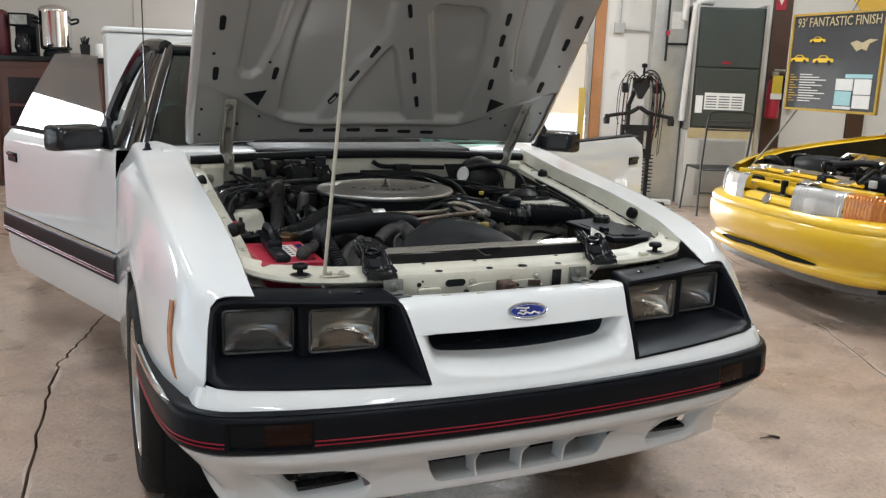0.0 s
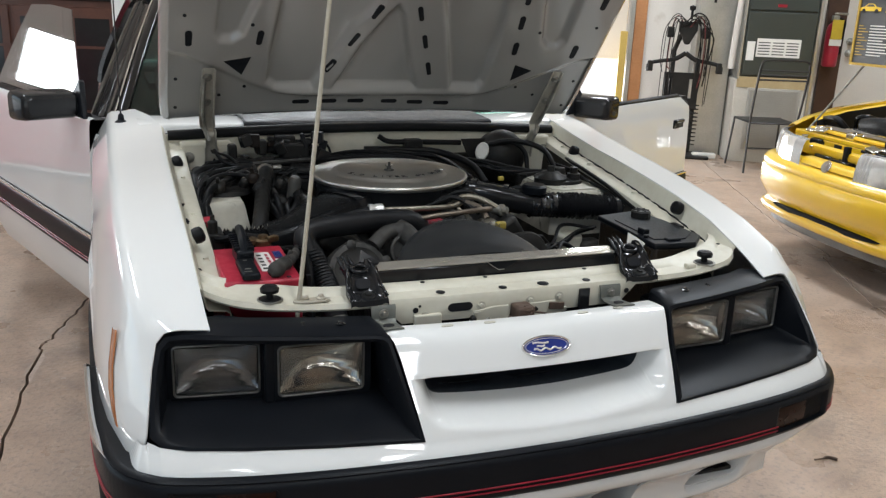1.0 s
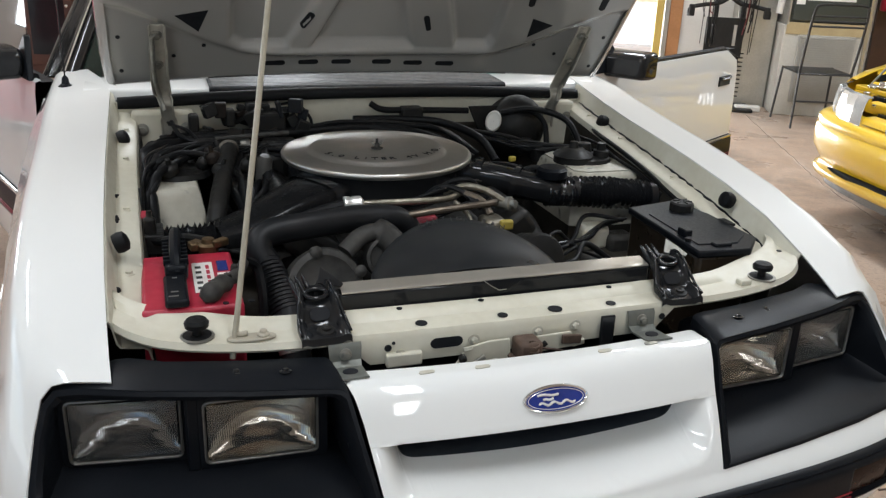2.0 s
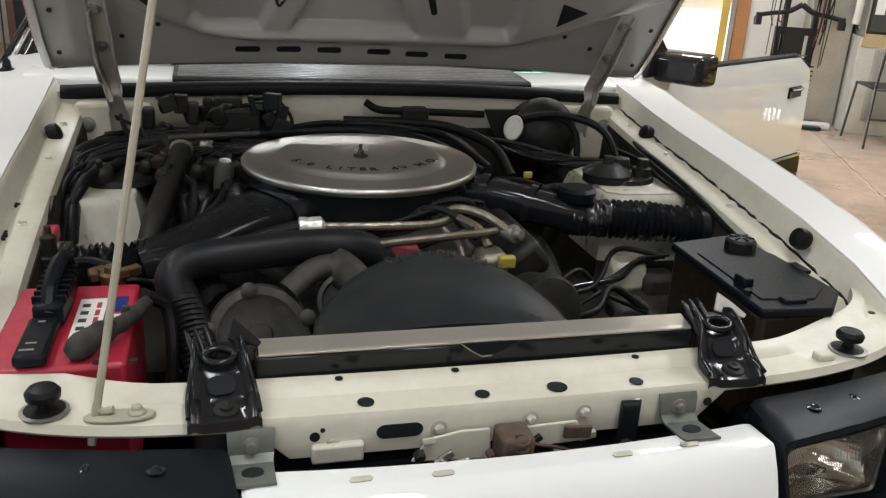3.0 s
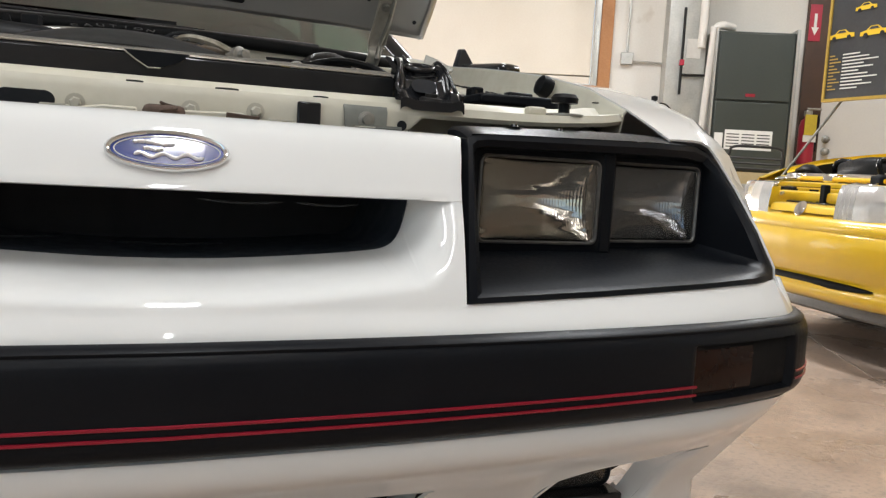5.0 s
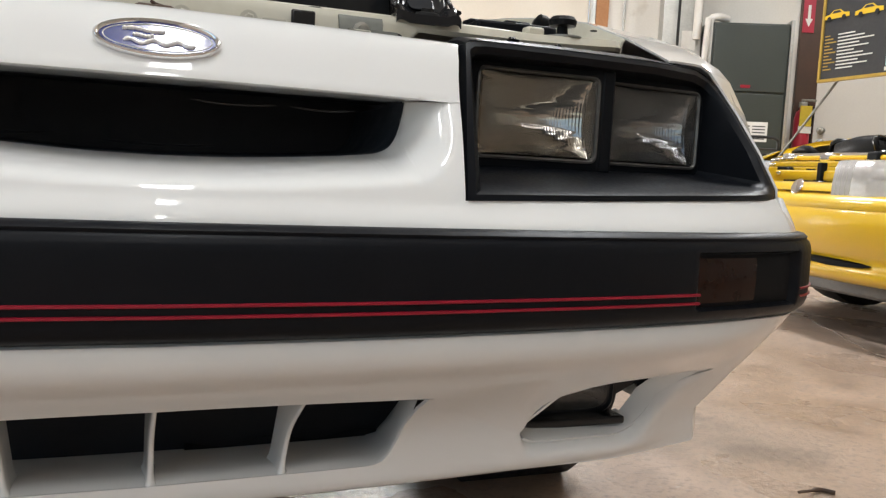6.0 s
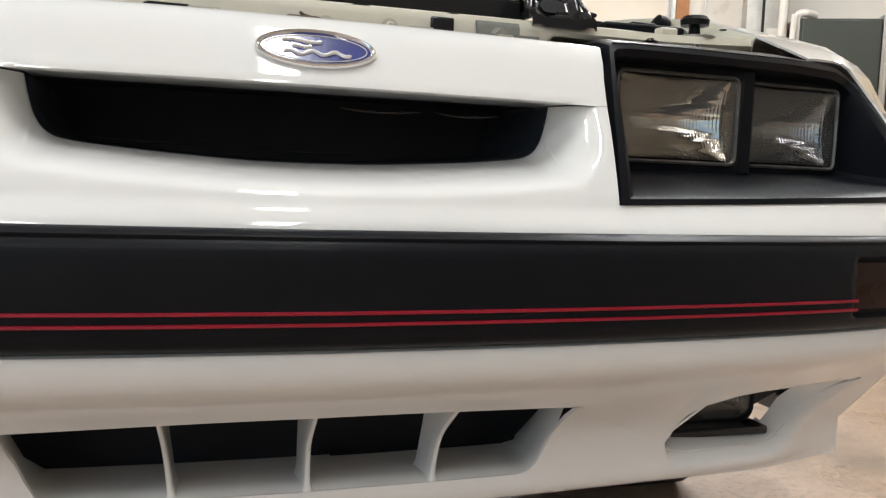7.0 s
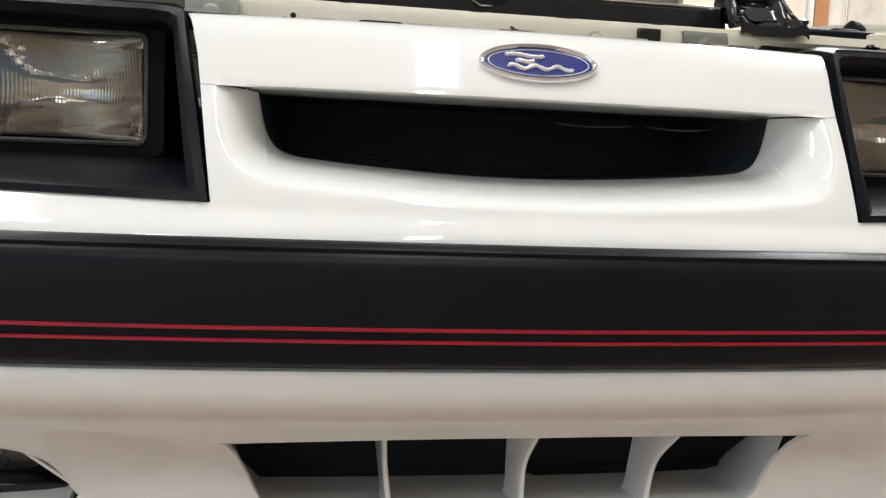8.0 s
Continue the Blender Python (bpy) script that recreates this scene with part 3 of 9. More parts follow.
def oval(w, h, up, zc=0.6965, n=40):
    out = []
    for k in range(n):
        a = 2 * math.pi * k / n
        out.append(on_face(w * math.cos(a), zc + h * math.sin(a), up))
    return out


g = Geo().grid([oval(0.0555, 0.0185, 0.0), oval(0.0555, 0.0185, 0.004), oval(0.0535, 0.0170, 0.006), oval(0.0505, 0.0148, 0.0045), oval(0.0500, 0.0145, 0.002)], True)
badge = part("badge", g, CHROME, car, "oval badge in a bright ring", angle=60)
part("field", Geo().poly(oval(0.0502, 0.0147, 0.003)), BLUE, badge, "deep blue enamel field")
g = Geo()
for x0, x1, z0, amp, n in ((-0.031, 0.006, 0.0062, 0.0010, 1.0), (-0.022, -0.004, 0.0006, 0.0006, 1.2), (-0.030, 0.032, -0.0050, 0.0018, 3.0)):
    g.tube([on_face(lerp(x0, x1, k / 28), 0.6965 + z0 + amp * math.sin(2 * math.pi * n * k / 28), 0.0034) for k in range(29)], [0.0008] + [0.0021 - 0.0005 * (k % 5 == 2) for k in range(27)] + [0.0006], 6)
g.tube(oval(0.0470, 0.0125, 0.0032) + oval(0.0470, 0.0125, 0.0032)[:1], 0.00055, 5)
part("stroke", g, surf("badge_silver", (0.78, 0.78, 0.79), (0.72, 0.72, 0.73), 20, 0.25, metal=0.3), badge, "bright silver wavy bars")

# headlight bezels with four rectangular lamps


def lamp_unit(cx, cy, cz, w, h, yaw, parent, warm):
    m = Matrix.Translation((cx, cy, cz)) @ Matrix.Rotation(yaw, 4, "Z")

    def rr(ww, hh, r, y):
        out = []
        for sx, sz, a0 in ((1, 1, 0), (-1, 1, 90), (-1, -1, 180), (1, -1, 270)):
            for k in range(5):
                a = radians(a0 + 22.5 * k)
                out.append(m @ Vector((sx * (ww / 2 - r) + r * math.cos(a), y, sz * (hh / 2 - r) + r * math.sin(a))))
        return out
    rim = part("headlamp", Geo().grid([rr(w + 0.004, h + 0.004, 0.010, 0.02), rr(w + 0.002, h + 0.002, 0.010, 0.0), rr(w - 0.002, h - 0.002, 0.009, -0.001), rr(w - 0.006, h - 0.006, 0.008, 0.002)], True), LAMPRIM, parent, "rectangular sealed-beam headlamp")
    part("surround", Geo().grid([rr(w + 0.002, h + 0.002, 0.010, 0.003), rr(w + 0.012, h + 0.012, 0.012, 0.004), rr(w + 0.030, h + 0.024, 0.012, 0.006)], True), BLACK, rim, "black lamp surround")
    # the reflector bowl
    hw, hh = w / 2 - 0.004, h / 2 - 0.004
    rows = []
    for j in range(19):
        zz = hh * min(1, max(-1, (j - 9) / 8))
        row = []
        for i in range(29):
            xx = hw * min(1, max(-1, (i - 14) / 13))
            y = 0.003 if i in (0, 28) or j in (0, 18) else 0.012 + 0.052 * (1 - 0.85 * (xx / hw) ** 2) * (1 - 0.9 * (zz / hh) ** 2)
            row.append(m @ Vector((xx, y, zz)))
        rows.append(row)
    part("reflector", Geo().grid(rows), REFC if not warm else REFW, rim, "bright mirrored reflector", angle=60)
    # the fluted glass: fine upright ribs
    n = 48
    rows = []
    for j in range(7):
        zz = (h / 2 - 0.005) * (2 * j / 6 - 1)
        rows.append([m @ Vector(((w / 2 - 0.005) * (2 * i / n - 1), -0.006 * (1 - (2 * i / n - 1) ** 4) * (1 - (2 * j / 6 - 1) ** 4) + 0.0006 * (i % 2), zz)) for i in range(n + 1)])
    part("lens", Geo().grid(rows), LENS, rim, "clear fluted glass lens", angle=180)
    return rim


LAMPRIM = surf("dull_lamp_rim", (0.16, 0.155, 0.145), (0.10, 0.097, 0.09), 30, 0.3, 0.5, metal=0.5)
REFW = reflector("aged_reflector", (0.42, 0.395, 0.355), 0.05)
REFC = reflector("clear_reflector", (0.19, 0.195, 0.205), 0.05)
for s in (-1, 1):
    # outline of the bezel's front edge, and of the trough within
    outer = [(0.281, 0.118, 0.5655), (0.45, 0.140, 0.5695), (0.6, 0.166, 0.574), (0.7, 0.191, 0.577), (0.74, 0.210, 0.579), (0.760, 0.232, 0.590), (0.757, 0.262, 0.635), (0.748, 0.300, 0.685), (0.737, 0.328, 0.722), (0.722, 0.335, 0.738),
             (0.69, 0.322, 0.745), (0.6, 0.290, 0.744), (0.45, 0.258, 0.740), (0.345, 0.242, 0.737), (0.3245, 0.238, 0.735), (0.3165, 0.230, 0.731)]
    inner = [(0.298, 0.128, 0.5755), (0.45, 0.150, 0.5795), (0.6, 0.177, 0.584), (0.69, 0.200, 0.587), (0.728, 0.219, 0.590), (0.741, 0.238, 0.600), (0.740, 0.268, 0.640), (0.733, 0.304, 0.685), (0.724, 0.325, 0.712), (0.711, 0.329, 0.724),
             (0.68, 0.316, 0.729), (0.6, 0.290, 0.729), (0.45, 0.258, 0.726), (0.345, 0.243, 0.724), (0.334, 0.240, 0.722), (0.326, 0.235, 0.716)]
    back = [(0.318, 0.285, 0.600), (0.45, 0.292, 0.603), (0.6, 0.312, 0.604), (0.69, 0.332, 0.605), (0.715, 0.338, 0.606), (0.721, 0.340, 0.612), (0.722, 0.340, 0.645), (0.721, 0.341, 0.685), (0.719, 0.341, 0.712), (0.710, 0.340, 0.721),
            (0.68, 0.336, 0.724), (0.6, 0.318, 0.725), (0.45, 0.296, 0.723), (0.35, 0.288, 0.721), (0.340, 0.286, 0.719), (0.332, 0.286, 0.714)]
    rim_out = [Vector(p) + Vector((0, 0.03, 0)) for p in outer]
    lip = [Vector(a).lerp(Vector(b), 0.5) + Vector((0, -0.004, 0.001)) for a, b in zip(outer, inner)]
    rows = [mirror(r, s) for r in (rim_out, outer, lip, inner, back)]
    g = Geo().grid(rows, True, flip=s > 0)
    # deep back plate behind the lamps
    deep = [Vector(p) + Vector((0, 0.075, 0)) for p in back]
    g.grid([mirror(back, s), mirror(deep, s)], True, flip=s > 0)
    g.poly(mirror(deep, s))
    # top shelf that runs back under the hood's edge
    top = [(0.3165, 0.230, 0.731), (0.3245, 0.238, 0.7365), (0.345, 0.242, 0.738), (0.45, 0.258, 0.741), (0.6, 0.290, 0.745), (0.69, 0.322, 0.746), (0.722, 0.335, 0.739)]
    rear = [(0.326, 0.318, 0.742), (0.333, 0.322, 0.747), (0.35, 0.325, 0.748), (0.45, 0.332, 0.752), (0.57, 0.352, 0.756), (0.62, 0.375, 0.757), (0.64, 0.385, 0.752)]
    mids = [[Vector(a).lerp(Vector(b), t) + Vector((0, 0, 0.004 * math.sin(math.pi * t))) for a, b in zip(top, rear)] for t in (0, 0.15, 0.4, 0.7, 1)]
    drop = [Vector(b) + Vector((0, 0.004, -0.018)) for b in rear]
    g.grid([mirror(r, s) for r in mids + [drop]], flip=s < 0)
    g.grid([mirror([m[0] for m in mids], s), mirror([Vector((0.318, m[0].y, 0.64)) for m in mids], s)], flip=s > 0)
    bez = part("headlight_bezel", g, BLACK, car, "satin black plastic headlight surround", angle=40)
    for x, y in ((0.40, 0.29), (0.47, 0.305), (0.585, 0.33)):
        part("screw", Geo().lathe([(0.001, 0.0035), (0.004, 0.003), (0.006, 0.0), (0.010, -0.001)][::-1], (s * x, y, 0.7505), (0, 0.1, 1), 10), GLOSSB, bez)
    lamp_unit(s * 0.4385, 0.281, 0.664, 0.167, 0.104, 0.04 * s, bez, True)
    lamp_unit(s * 0.632, 0.323, 0.665, 0.160, 0.104, 0.13 * s, bez, False)
    g = Geo().box(-0.010, 0.010, 0.284, 0.32, 0.60, 0.728, Matrix.Translation((s * 0.537, 0.004, 0)))
    part("divider", g, BLACK, bez, bevel=0.004)

# lower valance: shaped skirt with a barred opening and two lamp pockets


def skirt_bottom(a):
    return curve(a, [(0, 0.258), (0.2, 0.258), (0.4, 0.2565), (0.6, 0.251), (0.68, 0.248), (0.73, 0.249), (0.9, 0.256)])


def opening(x):
    """Upper and lower edge of the openings in the skirt at x, or nothing where it is closed."""
    a = abs(x)
    if a < 0.272:
        return 0.3665 - 0.085 * a * a, min(0.3660 - 0.085 * a * a, curve(a, [(0, 0.283), (0.222, 0.283), (0.232, 0.2845), (0.240, 0.289), (0.246, 0.297), (0.252, 0.309), (0.2605, 0.330), (0.268, 0.350), (0.272, 0.3602)]))
    if 0.409 < a < 0.694:
        return curve(a, [(0.409, 0.303), (0.417, 0.319), (0.432, 0.337), (0.458, 0.354), (0.50, 0.3625), (0.55, 0.3645), (0.64, 0.3645), (0.694, 0.3625)]), curve(a, [(0.409, 0.300), (0.415, 0.292), (0.425, 0.287), (0.44, 0.2845), (0.56, 0.281), (0.583, 0.283), (0.602, 0.290), (0.622, 0.303), (0.65, 0.326), (0.694, 0.3605)])
    return None


def skirt_o(z):
    return curve(-z, [(-0.440, 0.022), (-0.4365, 0.013), (-0.430, 0.0105), (-0.420, 0.0115), (-0.411, 0.0155), (-0.403, 0.0225), (-0.395, 0.032), (-0.380, 0.052), (-0.366, 0.070), (-0.345, 0.091), (-0.335, 0.0995), (-0.328, 0.1035), (-0.322, 0.1055), (-0.31, 0.107), (-0.29, 0.109), (-0.283, 0.1105), (-0.27, 0.110), (-0.262, 0.112), (-0.255, 0.118), (-0.2, 0.122)])


ups, los = [], []
for i, p in enumerate(FINE):
    d = (FINE[min(i + 2, len(FINE) - 1)] - FINE[max(i - 2, 0)]).normalized()
    n = Vector((d.y, -d.x, 0))
    k = 1 + 0.25 * smooth01((abs(p.x) - 0.55) / 0.25)
    zb = skirt_bottom(abs(p.x))
    flat = curve(abs(p.x), [(0.272, 0.3602), (0.30, 0.345), (0.409, 0.3015), (0.695, 0.3615), (0.9, 0.355)])
    hi, lo = opening(p.x) or (flat, flat)

    e = smooth01((abs(p.x) - 0.60) / 0.18)

    def at(o, z):
        o = lerp(o * k, 0.012 + (0.436 - max(z, 0.294)) * 0.78, e) if z < 0.43 else o
        return (p.x - n.x * o, p.y - n.y * o, z)
    z_up = [0.440, 0.437, 0.425, 0.413, 0.405, 0.397, 0.390, 0.382, max(0.376, hi)]
    mid = (max(0.376, hi) + hi) / 2
    ups.append([at(skirt_o(z), z) for z in z_up + [mid, hi]])
    roll = 0.014 * smooth01((abs(p.x) - 0.407) / 0.012) * smooth01((0.697 - abs(p.x)) / 0.02)
    los.append([at(skirt_o(lerp(lo, zb, t)) + roll * max(0.0, 1 - t * (lo - zb) / 0.016) ** 2, lerp(lo, zb, t)) for t in (0, 0.06, 0.15, 0.3, 0.45, 0.6, 0.75, 0.88, 0.95, 1.0)] + [at(0.17, zb)])
valance = part("lower_valance", Geo().grid(ups).grid(los), WHITE, car, "white front skirt with a barred intake", angle=50, solid=0.004, joined=True)
# lamp pockets with small driving lamps


def skirt_at(a, extra, z):
    """A place behind the skirt's face: a along the bumper's plan, extra behind the face at that height."""
    i = min(range(len(FINE)), key=lambda j: abs(FINE[j].x - a))
    d = (FINE[i + 2] - FINE[i - 2]).normalized()
    n = Vector((d.y, -d.x, 0))
    k = 1 + 0.25 * smooth01((abs(a) - 0.55) / 0.25)
    o = lerp(skirt_o(z) * k, 0.012 + (0.436 - max(z, 0.294)) * 0.78, smooth01((abs(a) - 0.60) / 0.18)) + extra
    return Vector((FINE[i].x - n.x * o, FINE[i].y - n.y * o, z))


def sx(u):
    return math.copysign(abs(math.cos(u)) ** 0.45, math.cos(u))


def sz(u):
    return math.copysign(abs(math.sin(u)) ** 0.45, math.sin(u))


for s in (-1, 1):
    roof, ck = [], []
    for t in np.linspace(0, 1, 9):
        a = lerp(0.414, 0.690, t)
        hi, lo = opening(a)
        roof.append([skirt_at(a, 0.004, hi), skirt_at(a, 0.06, hi + 0.008)])
        a = lerp(0.578, 0.690, t)
        hi, lo = opening(a)
        p, q, r = skirt_at(a, 0.013, lo - 0.001), skirt_at(a - 0.003 - 0.008 * t, 0.022, lo + 0.001), skirt_at(a - 0.008 - 0.020 * t, 0.036, lo + 0.003)
        ck.append([p, q, r])
    part("pocket_roof", Geo().grid([mirror(r, s) for r in roof], flip=s > 0), WHITE, valance, solid=0.003)
    part("pocket_cheek", Geo().grid([mirror(r, s) for r in ck], flip=s < 0), WHITE, valance, solid=0.003)
    fl = []
    for t in np.linspace(0, 1, 13):
        a = lerp(0.4170, 0.600, t)
        lo = opening(a)[1]
        fl.append([skirt_at(a, 0.011, lo - 0.001), skirt_at(a, 0.020, lo + 0.003), skirt_at(a, 0.045, lo + 0.010)])
    part("pocket_floor", Geo().grid([mirror(r, s) for r in fl], flip=s < 0), WHITE, valance, solid=0.003)
    cx = s * 0.497
    fog = part("driving_lamp", Geo().grid([[(cx + (0.064 - o) * sx(u), y, 0.332 + (0.035 - o) * sz(u)) for u in np.linspace(0, 2 * math.pi, 33)[:-1]] for o, y in ((0.012, 0.345), (0.002, 0.325), (0.0, 0.290), (0.0, 0.268), (0.002, 0.2655), (0.004, 0.267), (0.006, 0.274))], True), BLACK, valance, "small driving lamp in a black housing", angle=50)
    part("reflector", Geo().grid([[(cx + (0.058 * r) * sx(u), 0.318 - 0.045 * r * r, 0.332 + (0.029 * r) * sz(u)) for u in np.linspace(0, 2 * math.pi, 33)[:-1]] for r in (1.0, 0.8, 0.6, 0.4, 0.2, 0.02)], True), REFC, fog, angle=60)
    part("lens", Geo().grid([[(cx + (0.058 * r) * sx(u), 0.2685 - 0.003 * (1 - r * r), 0.332 + (0.029 * r) * sz(u)) for u in np.linspace(0, 2 * math.pi, 33)[:-1]] for r in (1.0, 0.7, 0.4, 0.02)], True), LENS, fog, "clear glass", angle=60)
    part("bulb_shield", Geo().lathe([(0.009, 0.0), (0.009, 0.016), (0.004, 0.020), (0.0005, 0.0205)], (cx, 0.300, 0.332), (0, -1, 0), 12), LAMPRIM, fog)
    part("lamp_screw", Geo().lathe([(0.005, 0.0), (0.005, 0.002), (0.0005, 0.003)], (cx, 0.2655, 0.3595), (0, -1, 0.2), 8), STEEL, fog)
    part("bracket", Geo().prism([(s * 0.562, 0.272, 0.375), (s * 0.650, 0.272, 0.375), (s * 0.618, 0.272, 0.347), (s * 0.610, 0.272, 0.318), (s * 0.596, 0.272, 0.334), (s * 0.562, 0.272, 0.318)], (0, 0.006, 0)), GLOSSB, fog)
    part("plate", Geo().box(*sorted((s * 0.412, s * 0.562)), 0.240, 0.278, 0.291, 0.3015), GLOSSB, fog, bevel=0.003)
    part("back_panel", Geo().box(*sorted((s * 0.42, s * 0.566)), 0.34, 0.345, 0.285, 0.42), DARK, valance)
# intake: shelf, roof and cheeks lead back to a dark mesh behind curved vanes
BACK_Y, VANE_Y = 0.300, 0.238


def lip_y(x, z):
    return skirt_at(x, 0.0, z).y


part("intake_backing", Geo().grid([[(x, BACK_Y + 0.13 * x * x, z) for z in (0.26, 0.40)] for x in np.linspace(-0.30, 0.30, 9)], flip=True), DARK, valance, "dark mesh behind the intake")
part("splash_shield", Geo().grid([[(x, y, z) for y, z in ((BACK_Y - 0.008 + 0.13 * x * x, 0.285 + 0.004 * math.sin(x * 60)), (BACK_Y - 0.004 + 0.13 * x * x, 0.262))] for x in np.linspace(0.04, 0.262, 24)]), GLOSSB, valance, "crumpled black splash shield")
xs = np.linspace(-0.272, 0.272, 41)
shelf = [[(x, lip_y(x, 0.283) + 0.002, opening(x)[1] - 0.0005), (x, lip_y(x, 0.283) + 0.012, max(0.2855, opening(x)[1] + 0.001)), (x, lip_y(x, 0.283) + 0.03, max(0.2855, opening(x)[1] + 0.001)), (x * 1.002, BACK_Y + 0.13 * x * x, opening(x * 0.91)[1] - 0.0050)] for x in xs * 0.999]
lid = [[(x, lip_y(x, 0.364) + 0.002, opening(x)[0]), (x, BACK_Y + 0.13 * x * x, 0.374)] for x in xs * 0.999]
part("intake_shelf", Geo().grid(shelf), WHITE, valance, angle=60)
part("intake_roof", Geo().grid(lid, flip=True), WHITE, valance, angle=60)
for x in (-0.134, 0.001, 0.137):
    lean = 0.012 * x / 0.134
    rows = []
    for t in np.linspace(0, 1, 12):
        z = lerp(0.369, 0.2795, t)
        y = lip_y(x, z) + 0.001 + 0.010 * math.sin(math.pi * t) * t
        w = 0.0022 + 0.0008 * t + (0.004 * ((t - 0.85) / 0.15) ** 2 if t > 0.85 else 0.0)
        xc = x - lean * t
        rows.append([(xc - w - 0.0015, VANE_Y, z), (xc - w - 0.0005, y + 0.02, z), (xc - w, y + 0.004, z), (xc - w * 0.7, y + 0.001, z), (xc, y, z), (xc + w * 0.7, y + 0.001, z), (xc + w, y + 0.004, z), (xc + w + 0.0005, y + 0.02, z), (xc + w + 0.0015, VANE_Y, z)])
    part("vane", Geo().grid(rows, flip=True), WHITE, valance, angle=60)

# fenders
# near-black with pale spots, stands in for the shade low in the bay
BAYSHADE = surf("painted_bay_shade", (0.020, 0.018, 0.015), (0.045, 0.040, 0.032), 9, 0.6, 0.9, bump=0.3, spots=((0.16, 0.14, 0.10), 12, 0.66), spec=0.2)
STATIONS = [  # y, inner (x, z), crown (x, z), upper side (x, z), mid side x
    (0.43, 0.648, 0.786, 0.768, 0.770, 0.796, 0.714, 0.830), (0.55, 0.652, 0.822, 0.778, 0.802, 0.815, 0.725, 0.846), (0.70, 0.655, 0.852, 0.785, 0.832, 0.828, 0.75, 0.856), (0.85, 0.657, 0.876, 0.789, 0.857, 0.836, 0.78, 0.861),
    (1.0, 0.658, 0.898, 0.791, 0.880, 0.841, 0.80, 0.864), (1.15, 0.658, 0.918, 0.792, 0.901, 0.845, 0.82, 0.866), (1.3, 0.657, 0.940, 0.793, 0.920, 0.848, 0.84, 0.868), (1.45, 0.655, 0.966, 0.794, 0.944, 0.85, 0.86, 0.869), (1.6, 0.68, 0.975, 0.794, 0.956, 0.85, 0.87, 0.870), (1.74, 0.72, 0.978, 0.794, 0.962, 0.85, 0.875, 0.870)]
def rise(y):
    """How far the fender's inner edge stands above its ledge's line, near the front."""
    return curve(y, [(0.34, 0.0), (0.36, 0.003), (0.43, 0.008), (0.55, 0.011), (0.70, 0.011), (0.85, 0.008), (1.0, 0.004), (1.15, 0.0)])


